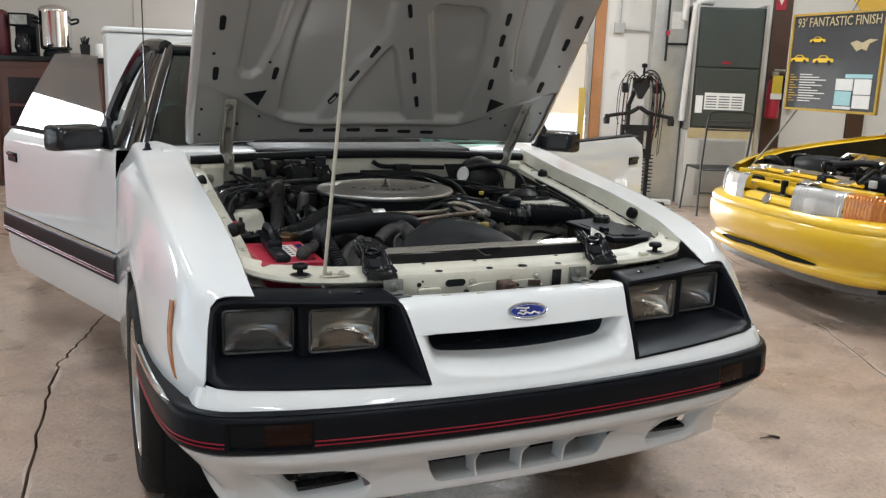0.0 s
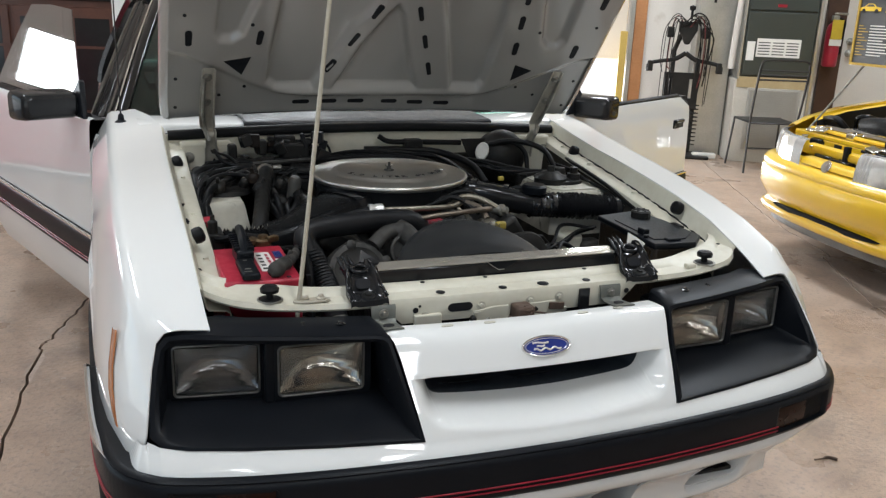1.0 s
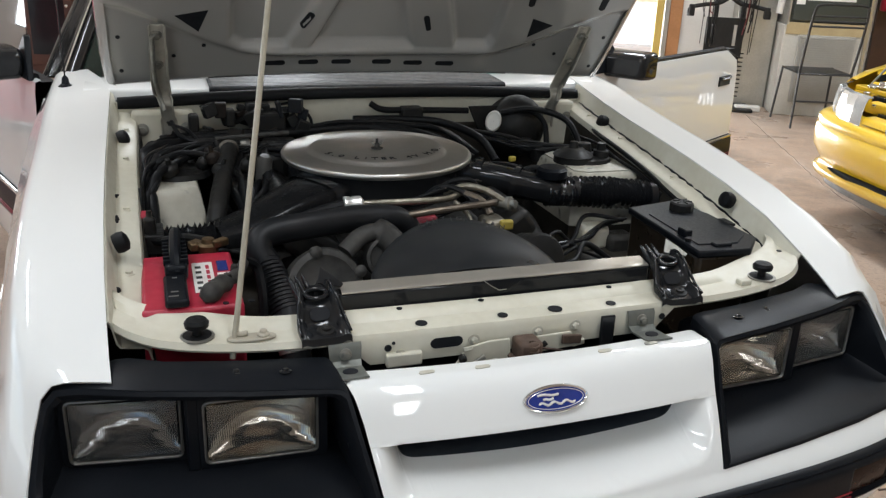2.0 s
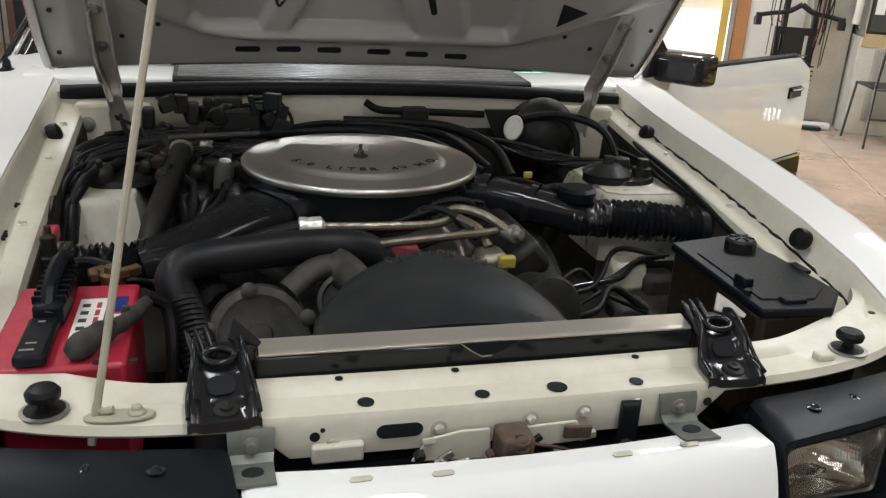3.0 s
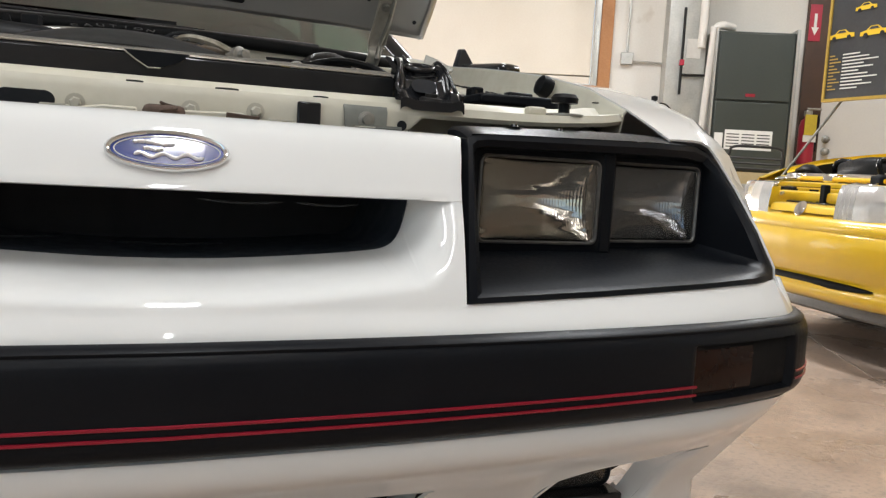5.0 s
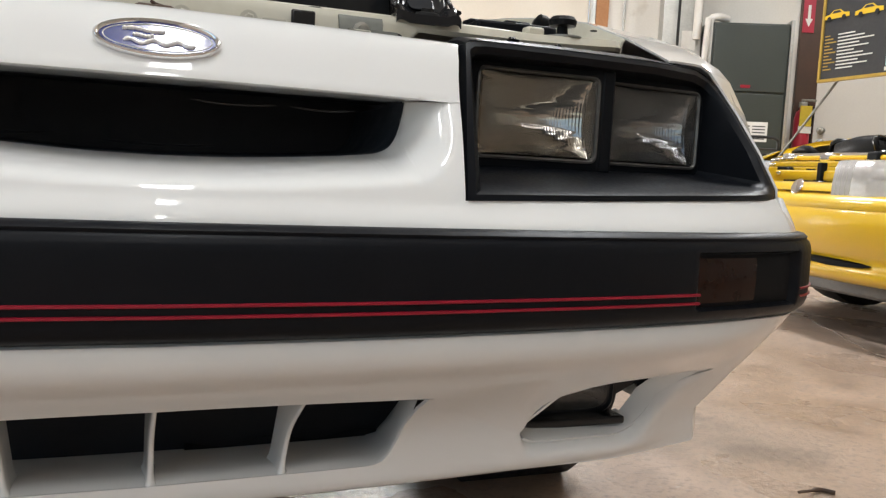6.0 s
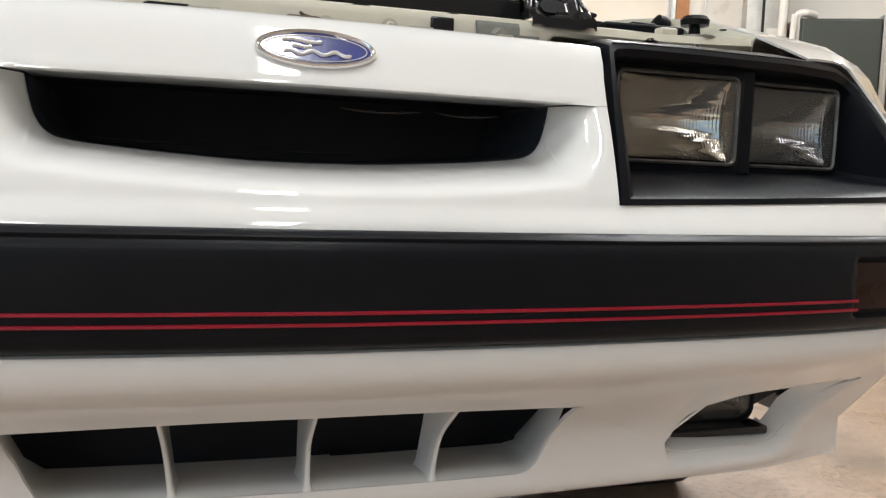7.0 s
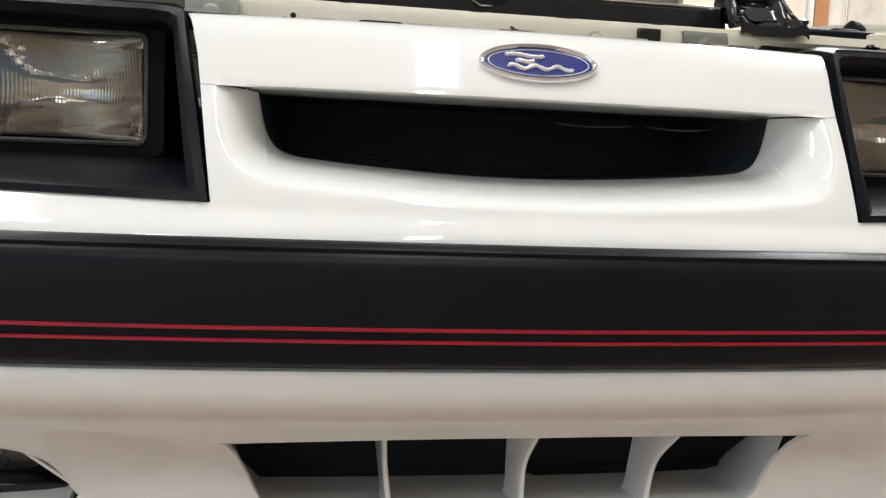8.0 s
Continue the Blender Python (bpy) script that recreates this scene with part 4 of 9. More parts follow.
for s in (-1, 1):
    rows = [[(0.642, 0.315, 0.749), (0.650, 0.317, 0.750), (0.690, 0.326, 0.751), (0.705, 0.330, 0.750), (0.722, 0.335, 0.745), (0.737, 0.332, 0.728), (0.748, 0.302, 0.688), (0.757, 0.264, 0.637), (0.764, 0.236, 0.592), (0.772, 0.24, 0.560), (0.78, 0.26, 0.53)],
            [(0.645, 0.36, 0.767), (0.652, 0.36, 0.7672), (0.705, 0.36, 0.768), (0.73, 0.358, 0.763), (0.750, 0.352, 0.752), (0.765, 0.345, 0.735), (0.778, 0.325, 0.69), (0.787, 0.305, 0.64), (0.795, 0.295, 0.592), (0.80, 0.295, 0.56), (0.80, 0.295, 0.53)]]
    for y, xi, zi, xc, zc, xs, zs_, xm in STATIONS:
        zi, zc = zi + rise(y), zc + rise(y)
        dy = y - 0.98
        arch = 0.31 + math.sqrt(0.36 ** 2 - dy * dy) if abs(dy) < 0.355 else (0.52 if y < 0.98 else 0.25)
        zb = min(arch, 0.70)
        low = max(zb, 0.555) if y < 0.8 else zb
        rows.append([(xi, y, zi), (xi + 0.006, y, zi - 0.0004), (xc - 0.014, y, zc + 0.0105), (xc - 0.004, y, zc + 0.010), (xc + 0.007, y, zc + 0.003), (xc + 0.014, y, zc - 0.012), (xs, y, zs_), (lerp(xs, xm, 0.6), y, lerp(zs_, 0.6, 0.5)), (xm, y, max(0.60, zb + 0.03)), (xm + 0.001, y, max(0.575, zb + 0.012)), (xm, y, zb)])
    g = Geo().grid([mirror(r, s) for r in rows], flip=s > 0)
    # arch flare rows are denser where the wheel sits
    fen = part("fender", g, WHITE, car, "glossy white front fender", angle=60, solid=0.003)
    # inner flange with black rubber rests
    rows = []
    for y, xi, zi in [(0.335, 0.642, 0.757), (0.36, 0.645, 0.767)] + [q[:3] for q in STATIONS[:8]]:
        rows.append([(xi, y, zi - 0.001 + rise(y)), (xi - 0.004, y, zi - 0.006 + rise(y)), (xi - 0.010, y, zi - 0.032), (xi - 0.016, y, zi - 0.040), (xi - 0.050, y, zi - 0.044), (xi - 0.056, y, zi - 0.048), (xi - 0.060, y, zi - 0.065)])
    apron = part("inner_fender", Geo().grid([mirror(r, s) for r in rows[2:]], flip=s < 0), CREAM, car, "cream painted inner fender with stains", angle=35, solid=0.003)
    # below the ledge the apron's shade is put into its colour
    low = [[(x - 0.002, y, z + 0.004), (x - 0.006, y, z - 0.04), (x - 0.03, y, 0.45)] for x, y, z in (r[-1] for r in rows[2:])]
    part("lower_apron", Geo().grid([mirror(r, s) for r in low], flip=s < 0), BAYSHADE, apron, "lower apron in painted bay shade", solid=0.003)
    # the open seam where fender and ledge meet, with gaps in the sealer
    for a, b in ((0.45, 0.60), (0.605, 0.79), (0.795, 0.93), (0.935, 1.17), (1.175, 1.40)) if s > 0 else ((0.56, 0.575), (0.80, 0.83), (0.91, 0.925)):
        line = []
        for k in range(13):
            y = lerp(a, b, k / 12)
            xi, zi = curve(y, [(q[0], q[1]) for q in STATIONS]), curve(y, [(q[0], q[2]) for q in STATIONS])
            wob = 0.0018 * math.sin(k * 2.1 + a * 40) + 0.001 * math.sin(k * 4.7)
            line.append((s * (xi - 0.0175 + wob), y, zi - 0.0370))
        part("seam", Geo().tube(line, [0.0006] + [0.0030 + 0.0008 * math.sin(k * 1.7) for k in range(1, 12)] + [0.0006], 6), DARK, apron)
    for y in (0.52, 0.585, 0.74, 0.90, 0.915, 1.05):
        xi, zi = curve(y, [(q[0], q[1]) for q in STATIONS]), curve(y, [(q[0], q[2]) for q in STATIONS])
        part("hole", Geo().prism([(s * (xi - 0.034) + 0.006 * math.cos(a), y + 0.004 * math.sin(a), zi - 0.0425) for a in (math.pi * k / 5 for k in range(10))], (0, 0, 0.002)), DARK, apron)
    for y in (0.62, 0.86, 1.12, 1.30):
        xi, zi = curve(y, [(q[0], q[1]) for q in STATIONS]), curve(y, [(q[0], q[2]) for q in STATIONS])
        part("bolt", Geo().lathe([(0.010, 0), (0.010, 0.002), (0.006, 0.003), (0.006, 0.007), (0.001, 0.0075)], (s * (xi - 0.036), y, zi - 0.042), (0, 0, 1), 10), CREAM, apron)
    for y, z, lift in ((0.655, 0.842, 0), (1.232, 0.897, 0)):
        x = 0.628
        part("rubber_rest", Geo().lathe([(0.004, -0.012), (0.017, -0.010), (0.019, 0.0), (0.017, 0.010), (0.009, 0.014), (0.001, 0.0145)], (s * x, y, z), (-s * 0.93, 0, 0.35), 14), RUBBER, apron, "black rubber hood rest")
    # side marker and body moulding
    part("side_marker", Geo().grid([mirror([(x + 0.003, y - 0.010, z), (x + 0.009, y - 0.005, z), (x + 0.012, y + 0.005, z), (x + 0.010, y + 0.013, z)], s) for x, y, z in ((0.801, 0.447, 0.722), (0.805, 0.440, 0.70), (0.812, 0.420, 0.66), (0.815, 0.395, 0.62), (0.811, 0.365, 0.585), (0.806, 0.345, 0.565))], flip=s < 0), surf("marker_amber", (0.42, 0.16, 0.05), (0.34, 0.12, 0.04), 20, 0.25), car, "narrow amber side marker")

# bright upper edge where the bumper wraps round the corner
for s in (-1, 1):
    q = [p for p in FINE if s * p.x > 0.835]
    part("bright_edge", Geo().tube([(p.x + s * 0.001, p.y, 0.5405) for p in q], [0.0075 * smooth01((s * p.x - 0.835) / 0.02) + 0.0004 for p in q], 8), CHROME, bumper, "bright trim strip")

# wheels


def wheel(x, y, s):
    w = part("wheel", Geo().lathe([(0.200, -0.10), (0.205, -0.105), (0.27, -0.112), (0.305, -0.095), (0.318, -0.06), (0.320, 0.0), (0.318, 0.06), (0.305, 0.095), (0.27, 0.112), (0.205, 0.105), (0.200, 0.10)], (x, y, 0.318), (s, 0, 0), 40, False), TYRE, car, "black road tyre on an alloy rim", angle=50)
    part("rim", Geo().lathe([(0.202, -0.1), (0.200, 0.095), (0.205, 0.104), (0.198, 0.106), (0.188, 0.095), (0.178, 0.06), (0.15, 0.05), (0.09, 0.062), (0.04, 0.07), (0.001, 0.07)], (x, y, 0.318), (s, 0, 0), 40, False), ALU, w, "bright alloy rim", angle=40)
    for k in range(10):
        a = 2 * math.pi * k / 10
        part("spoke", Geo().box(-0.008, 0.012, 0.05, 0.185, -0.012, 0.012, Matrix.Translation((x + s * 0.062, y, 0.318)) @ Matrix.Rotation(a, 4, "X")), ALU, w, bevel=0.003)


for s in (-1, 1):
    wheel(s * 0.762, 0.98, s)
    wheel(s * 0.745, 3.53, s)


# ---- hood, raised on a prop ----
HO, HD, HN = Vector((0, 1.36, 0.985)), Vector((0, -0.625, 0.78)), Vector((0, -0.78, -0.625))


def hood_pt(x, s, h=0.0):
    return HO + Vector((x, 0, 0)) + HD * s + HN * (h - 0.03 * (1 - min(1, (x / 0.66) ** 2)))


def hood_w(s):
    return curve(s, [(-0.03, 0.640), (0.0, 0.655), (0.1, 0.662), (0.9, 0.655), (1.15, 0.648), (1.22, 0.62)])


# sunken fields of the inner panel, as outlines in the hood's own (across, up) axes
SIDE = [(0.522, 0.335), (0.507, 0.309), (0.475, 0.304), (0.447, 0.328), (0.410, 0.453), (0.378, 0.66), (0.36, 1.10), (0.50, 1.10), (0.512, 0.57)]
FIELDS = [SIDE, [(-x, z) for x, z in SIDE],
          [(-0.372, 0.15), (-0.345, 0.121), (-0.232, 0.121), (-0.174, 0.263), (-0.135, 0.359), (-0.089, 0.418), (-0.056, 0.49), (-0.058, 0.60), (-0.09, 0.64), (-0.29, 0.64), (-0.335, 0.60), (-0.357, 0.454), (-0.372, 0.25)],
          [(-0.172, 0.121), (0.092, 0.121), (0.036, 0.281), (-0.006, 0.405), (-0.030, 0.437), (-0.052, 0.405), (-0.112, 0.29)],
          [(0.206, 0.121), (0.298, 0.121), (0.312, 0.15), (0.310, 0.321), (0.293, 0.466), (0.268, 0.580), (0.236, 0.604), (0.088, 0.604), (0.062, 0.572), (0.124, 0.383)],
          [(-0.27, 0.72), (0.24, 0.72), (0.21, 1.08), (-0.24, 1.08)],
          [(-0.70, -0.2), (0.70, -0.2), (0.70, 0.30), (0.60, 0.27), (0.495, 0.205), (0.413, 0.152), (0.345, 0.118), (0.27, 0.098), (0.0, 0.091), (-0.24, 0.095), (-0.345, 0.118), (-0.413, 0.152), (-0.495, 0.205), (-0.60, 0.27), (-0.70, 0.30)]]


def inside_by(px, pz, outline):
    """Distance inside an outline, negative outside, for arrays of points."""
    d = np.full(px.shape, 9.0)
    odd = np.zeros(px.shape, bool)
    for (ax, az), (bx, bz) in zip(outline, outline[1:] + outline[:1]):
        ex, ez = bx - ax, bz - az
        t = np.clip(((px - ax) * ex + (pz - az) * ez) / (ex * ex + ez * ez), 0, 1)
        d = np.minimum(d, np.hypot(px - ax - t * ex, pz - az - t * ez))
        if az != bz:
            odd ^= ((az > pz) != (bz > pz)) & (px < ax + ex * (pz - az) / ez)
    return np.where(odd, d, -d)


def rib_field(px, pz):
    """Height of the pressed ribs above the sunken fields."""
    h = np.full(px.shape, 0.026)
    for k, outline in enumerate(FIELDS):
        t = np.clip((inside_by(px, pz, outline) + 0.006) / (0.020 if k < 6 else 0.028), 0, 1)
        h = np.minimum(h, 0.026 - (0.021 if k < 6 else 0.012) * t * t * (3 - 2 * t))
    bead = np.clip(1 - np.abs(pz - 0.106) / 0.016, 0, 1) * np.clip((0.36 - np.abs(px)) / 0.05, 0, 1)
    return h + 0.005 * bead * bead * (3 - 2 * bead)


def rib_h(x, s):
    return float(rib_field(np.array([x]), np.array([s]))[0])


NX, NS = 220, 200
rows = []
for j in range(NS + 1):
    s_ = 0.02 + 1.20 * j / NS
    w = hood_w(s_) - 0.004
    xs = w * (2 * np.arange(NX + 1) / NX - 1)
    hs = rib_field(xs, np.full(NX + 1, s_)) * (0.3 + 0.7 * np.minimum(1, (w - np.abs(xs)) / 0.012))
    row = [hood_pt(float(x), s_, -0.02 + float(h)) for x, h in zip(xs, hs)]
    rows.append(row)
hood = part("hood", Geo().grid([[hood_pt(hood_w(s_) * (2 * i / 12 - 1), s_, -0.045) for i in range(13)] for s_ in np.linspace(0.02, 1.22, 12)]), WHITE, car, "white hood raised on a prop rod", angle=60, solid=0.002)
inner = part("inner_panel", Geo().grid(rows), UNDER, hood, "ribbed hood underside, greyed in colour for shade", angle=70)
edge = [(s_, hood_w(s_)) for s_ in np.linspace(0.02, 1.22, 40)]
for s in (-1, 1):
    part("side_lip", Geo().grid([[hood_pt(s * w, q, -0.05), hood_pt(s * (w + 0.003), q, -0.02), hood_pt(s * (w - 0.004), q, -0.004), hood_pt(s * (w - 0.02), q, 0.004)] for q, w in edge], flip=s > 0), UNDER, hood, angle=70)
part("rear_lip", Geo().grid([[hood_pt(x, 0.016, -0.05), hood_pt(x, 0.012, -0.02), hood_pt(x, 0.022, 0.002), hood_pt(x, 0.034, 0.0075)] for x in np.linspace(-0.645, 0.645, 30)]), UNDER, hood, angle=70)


def hood_slot(x, s_, length, width, turn):
    """A dark rounded slot in a rib; turn: degrees from the hood's length towards its right."""
    out = []
    for k in range(12):
        a = 2 * math.pi * k / 12
        lx = width / 2 * math.cos(a)
        ly = width / 2 * math.sin(a) + math.copysign(length / 2 - width / 2, math.sin(a))
        c, q = math.cos(radians(turn)), math.sin(radians(turn))
        px, ps = x + lx * c + ly * q, s_ - lx * q + ly * c
        out.append(hood_pt(px, ps, -0.0195 + rib_h(px, ps) + 0.0012))
    part("slot", Geo().prism(out, -HN * 0.004), DARK, inner)


for x, s_ in ((-0.589, 0.323), (-0.583, 0.511), (-0.586, 0.72), (-0.59, 0.93), (0.565, 0.300), (0.588, 0.492), (0.597, 0.588), (0.597, 0.79)):
    hood_slot(x, s_, 0.052, 0.019, 0)
for x, s_ in ((0.369, 0.297), (0.356, 0.396), (0.347, 0.486), (0.340, 0.571), (-0.402, 0.320)):
    hood_slot(x, s_, 0.050, 0.018, -6 if x > 0 else 6)
for tri in (((-0.421, 0.251), (-0.494, 0.238), (-0.443, 0.187)), ((0.391, 0.232), (0.452, 0.213), (0.395, 0.168))):
    part("slot", Geo().prism([hood_pt(a, b, -0.0183 + rib_h(a, b)) for a, b in tri], -HN * 0.004), DARK, inner)
for s in (-1, 1):
    for x, s_ in ((0.50, 0.10), (0.43, 0.13), (0.62, 0.17), (0.425, 0.365), (0.60, 0.40), (0.62, 0.06)):
        part("slot", Geo().lathe([(0.0050, 0.0), (0.0050, 0.002)], hood_pt(s * x, s_, -0.0195 + rib_h(s * x, s_)), HN, 10), DARK, inner)
for k, (x, s_) in enumerate(((-0.190, 0.212), (-0.137, 0.312), (-0.086, 0.411), (0.113, 0.205), (0.077, 0.309), (0.040, 0.410), (-0.007, 0.574))):
    hood_slot(x, s_, 0.052, 0.015, 27 if k < 3 else -19)
for x, s_ in ((-0.257, 0.059), (-0.172, 0.059), (-0.086, 0.058), (0.022, 0.056), (0.108, 0.052), (0.197, 0.050)):
    hood_slot(x, s_, 0.052, 0.016, 90)

# hinges: pressed channels on the hood that bend down beside the firewall
HINGE = surf("dull_hinge_steel", (0.50, 0.48, 0.42), (0.36, 0.34, 0.29), 14, 0.4, 0.6, metal=0.35, bump=0.1, spots=((0.16, 0.13, 0.09), 22, 0.68))


def channel(pts, w, lip, n=5):
    """A pressed strip with two turned edges."""
    rows = []
    pts = spline(pts, n)
    for i, p in enumerate(pts):
        d = (pts[min(i + 1, len(pts) - 1)] - pts[max(i - 1, 0)]).normalized()
        out = Vector((1, 0, 0)).cross(d).normalized()
        if out.y > 0:
            out = -out
        ww = w[i * (len(w) - 1) // (len(pts) - 1)]
        rows.append([p + Vector((x * ww, 0, 0)) + out * o for x, o in ((-1, lip), (-0.92, lip), (-0.80, 0.0), (-0.3, 0.0), (0, 0.0015), (0.3, 0.0), (0.80, 0.0), (0.92, lip), (1, lip))])
    return Geo().grid(rows)


for s in (-1, 1):
    x = s * 0.535
    hin = part("hood_hinge", channel([hood_pt(x, 0.225, 0.016), hood_pt(x, 0.15, 0.016), hood_pt(x, 0.06, 0.018), hood_pt(x - s * 0.004, 0.0, 0.026), (x - s * 0.010, 1.335, 0.955), (x - s * 0.014, 1.36, 0.915), (x - s * 0.016, 1.375, 0.86)], (0.019, 0.021, 0.022, 0.018, 0.016, 0.020, 0.022), 0.006), HINGE, car, "dull steel hood hinge with worn paint", angle=40, solid=0.003)
    part("arm", Geo().tube(spline([hood_pt(x + s * 0.012, 0.20, 0.028), hood_pt(x + s * 0.012, 0.08, 0.034), hood_pt(x + s * 0.004, 0.01, 0.034), (x - s * 0.006, 1.325, 0.94)], 5), 0.0055, 8), STEEL, hin)
    for q in (0.195, 0.10):
        part("bolt", Geo().lathe([(0.013, 0), (0.013, 0.003), (0.008, 0.004), (0.008, 0.011), (0.001, 0.0115)], hood_pt(x + s * 0.002, q, 0.018), HN, 10), STEEL, hin)
ROD = surf("rod_paint", (0.44, 0.40, 0.32), (0.34, 0.31, 0.24), 15, 0.4)
rod = part("prop_rod", Geo().tube(spline([(-0.446, 0.364, 0.783), (-0.458, 0.366, 0.781), (-0.4625, 0.3685, 0.79), (-0.455, 0.382, 0.83), (-0.28, 0.672, 1.82)], 6), 0.0045, 8), ROD, car, "cream painted hood prop rod")
part("pivot", Geo().prism([(-0.44 + 0.026 * math.copysign(abs(math.cos(a)) ** 0.7, math.cos(a)) + 0.012 * math.cos(a), 0.3625 + 0.013 * math.sin(a), 0.7725) for a in (2 * math.pi * (k + 0.5) / 18 for k in range(18))], (0, 0, 0.005)).lathe([(0.010, 0), (0.010, 0.004), (0.006, 0.005), (0.006, 0.010), (0.001, 0.0105)], (-0.422, 0.362, 0.777), (0, 0, 1), 10), ROD, rod, bevel=0.002)

# ---- windscreen, pillars, roof and the rest of the shell ----
# black slats coloured grey in place of the reflections along them
SLAT = surf("slat_reflection_grey", (0.26, 0.26, 0.26), (0.18, 0.18, 0.18), 14, 0.15, 0.25)


def cowl_z(x):
    return 0.009 - 0.002 * (x / 0.7) ** 2


def seal_z(x):
    return 0.024 * (1 - (x / 0.7) ** 2)


part("cowl_panel", Geo().grid([[(x, y + 0.05 * (abs(x) / 0.7) ** 2, z + cowl_z(x)) for y, z in ((1.424, 0.935), (1.426, 0.955), (1.431, 0.961), (1.44, 0.963), (1.50, 0.966), (1.56, 0.967), (1.62, 0.964), (1.68, 0.952))] for x in np.linspace(-0.72, 0.72, 24)], flip=True), WHITE, car, "white cowl panel below the windscreen", angle=50, solid=0.004)
vent = part("cowl_grille", Geo().grid([[(x, y + 0.05 * (abs(x) / 0.7) ** 2, z + cowl_z(x)) for y, z in ((1.416, 0.940), (1.418, 0.962), (1.424, 0.967), (1.438, 0.968), (1.50, 0.971), (1.60, 0.974), (1.625, 0.972), (1.63, 0.960))] for x in np.linspace(-0.415, 0.415, 16)], flip=True), DARK, car, "black slatted cowl vent", angle=40)
for k in range(9):
    y0 = 1.434 + 0.0205 * k
    z0 = lerp(0.9700, 0.9765, k / 8)
    part("slat", Geo().grid([[(x, y0 + dy + 0.05 * (abs(x) / 0.7) ** 2, z0 + dz + cowl_z(x)) for dy, dz in ((0.0, -0.002), (0.001, 0.0), (0.006, 0.0006), (0.007, -0.002))] for x in np.linspace(-0.405, 0.405, 11)], flip=True), SLAT, vent, angle=50)
part("weatherstrip", Geo().grid([[(x, y + 0.02 * (abs(x) / 0.7) ** 2, z + seal_z(x)) for y, z in ((1.413, 0.921), (1.400, 0.923), (1.394, 0.930), (1.396, 0.944), (1.404, 0.951), (1.415, 0.952))] for x in np.linspace(-0.64, 0.64, 21)], flip=True), RUBBER, car, "black rubber hood seal", angle=60)
for s in (-1, 1):
    wip = part("wiper", Geo().tube([(s * 0.05 + 0.1, 1.64, 1.0), (s * 0.05 + 0.12, 1.70, 1.012), (s * 0.05 - 0.4, 1.71, 1.02)], 0.006, 6), GLOSSB, car, "black windscreen wiper")
    part("blade", Geo().box(s * 0.05 - 0.42, s * 0.05 + 0.05, 1.712, 1.72, 1.006, 1.03), RUBBER, wip)
TINT = thin_glass("windscreen_glass", (0.22, 0.33, 0.30))


def screen(s, t):
    """Windscreen surface: s across -1..1, t from cowl to roof."""
    w = lerp(0.745, 0.585, t)
    return Vector((s * w, lerp(1.66, 2.26, t) + 0.10 * s * s * (1 - 0.3 * t) - 0.02, lerp(0.965, 1.318, t) + 0.012 * math.sin(math.pi * t)))


ws = part("windscreen", Geo().grid([[screen(a, t) for a in np.linspace(-1, 1, 15)] for t in np.linspace(0, 1, 9)]), TINT, car, "green-tinted windscreen", angle=180, solid=0.005)
ws.visible_shadow = False
for s in (-1, 1):
    base = [screen(s, t) for t in np.linspace(-0.06, 1.0, 9)]
    pil = part("windscreen_pillar", Geo().tube([p + Vector((s * 0.018, 0.02, 0)) for p in base], 0.034, 10, flat=0.6), PILB, car, "black windscreen pillar with a bright trim strip", angle=60)
    part("trim_strip", Geo().tube([p + Vector((s * 0.036, -0.012, 0.006)) for p in base], 0.0035, 6), CHROME, pil)
    # door frame channel behind the pillar
    rows = []
    for t in np.linspace(-0.04, 1.0, 9):
        p, d, e = screen(s, t), lerp(0.22, 0.16, t), lerp(0.085, 0.070, t)
        rows.append([p + Vector((s * o, 0.03 + d * k, -0.02 * k)) for o, k in ((0.020, 0.0), (0.020 + 0.2 * e, 0.06), (0.020 + 0.34 * e, 0.30), (0.020 + 0.5 * e, 0.55), (0.020 + 0.72 * e, 0.60), (0.020 + 0.9 * e, 0.72), (0.020 + e, 1.0))])
    fr = part("door_frame", Geo().grid(rows, flip=s > 0), PILB, pil, "black door frame channel", angle=35, solid=0.006)
    part("weatherstrip", Geo().tube([r[4] + Vector((s * 0.006, 0, 0)) for r in rows], 0.004, 6), RUBBER, fr)
    # roof rail and rear pillar
    rail = spline([screen(s, 1.0) + Vector((s * 0.03, 0.03, 0.01)), Vector((s * 0.64, 2.5, 1.335)), Vector((s * 0.665, 2.8, 1.325)), Vector((s * 0.73, 3.05, 1.19)), Vector((s * 0.80, 3.16, 1.02)), Vector((s * 0.82, 3.18, 0.93))], 6)
    part("roof_rail", Geo().tube(rail, 0.032, 8), GLOSSB, car, "black roof rail and rear pillar")
part("roof", Geo().grid([[(s * lerp(0.59, 0.62, t), lerp(2.25, 3.15, t) + 0.06 * s * s * (1 - t) - 0.02, 1.325 + 0.045 * (1 - s * s) + 0.02 * math.sin(math.pi * t)) for s in np.linspace(-1, 1, 13)] for t in np.linspace(0, 1, 9)]), WHITE, car, "white roof panel", angle=180, solid=0.02)
part("headliner", Geo().grid([[(s * lerp(0.57, 0.60, t), lerp(2.27, 3.13, t) + 0.06 * s * s * (1 - t) - 0.02, 1.295 + 0.045 * (1 - s * s) + 0.02 * math.sin(math.pi * t)) for s in np.linspace(-1, 1, 9)] for t in np.linspace(0, 1, 5)]), surf("grey_headliner", (0.07, 0.07, 0.072), (0.055, 0.055, 0.057), 8, 0.9), car, "grey cloth headliner", angle=180)
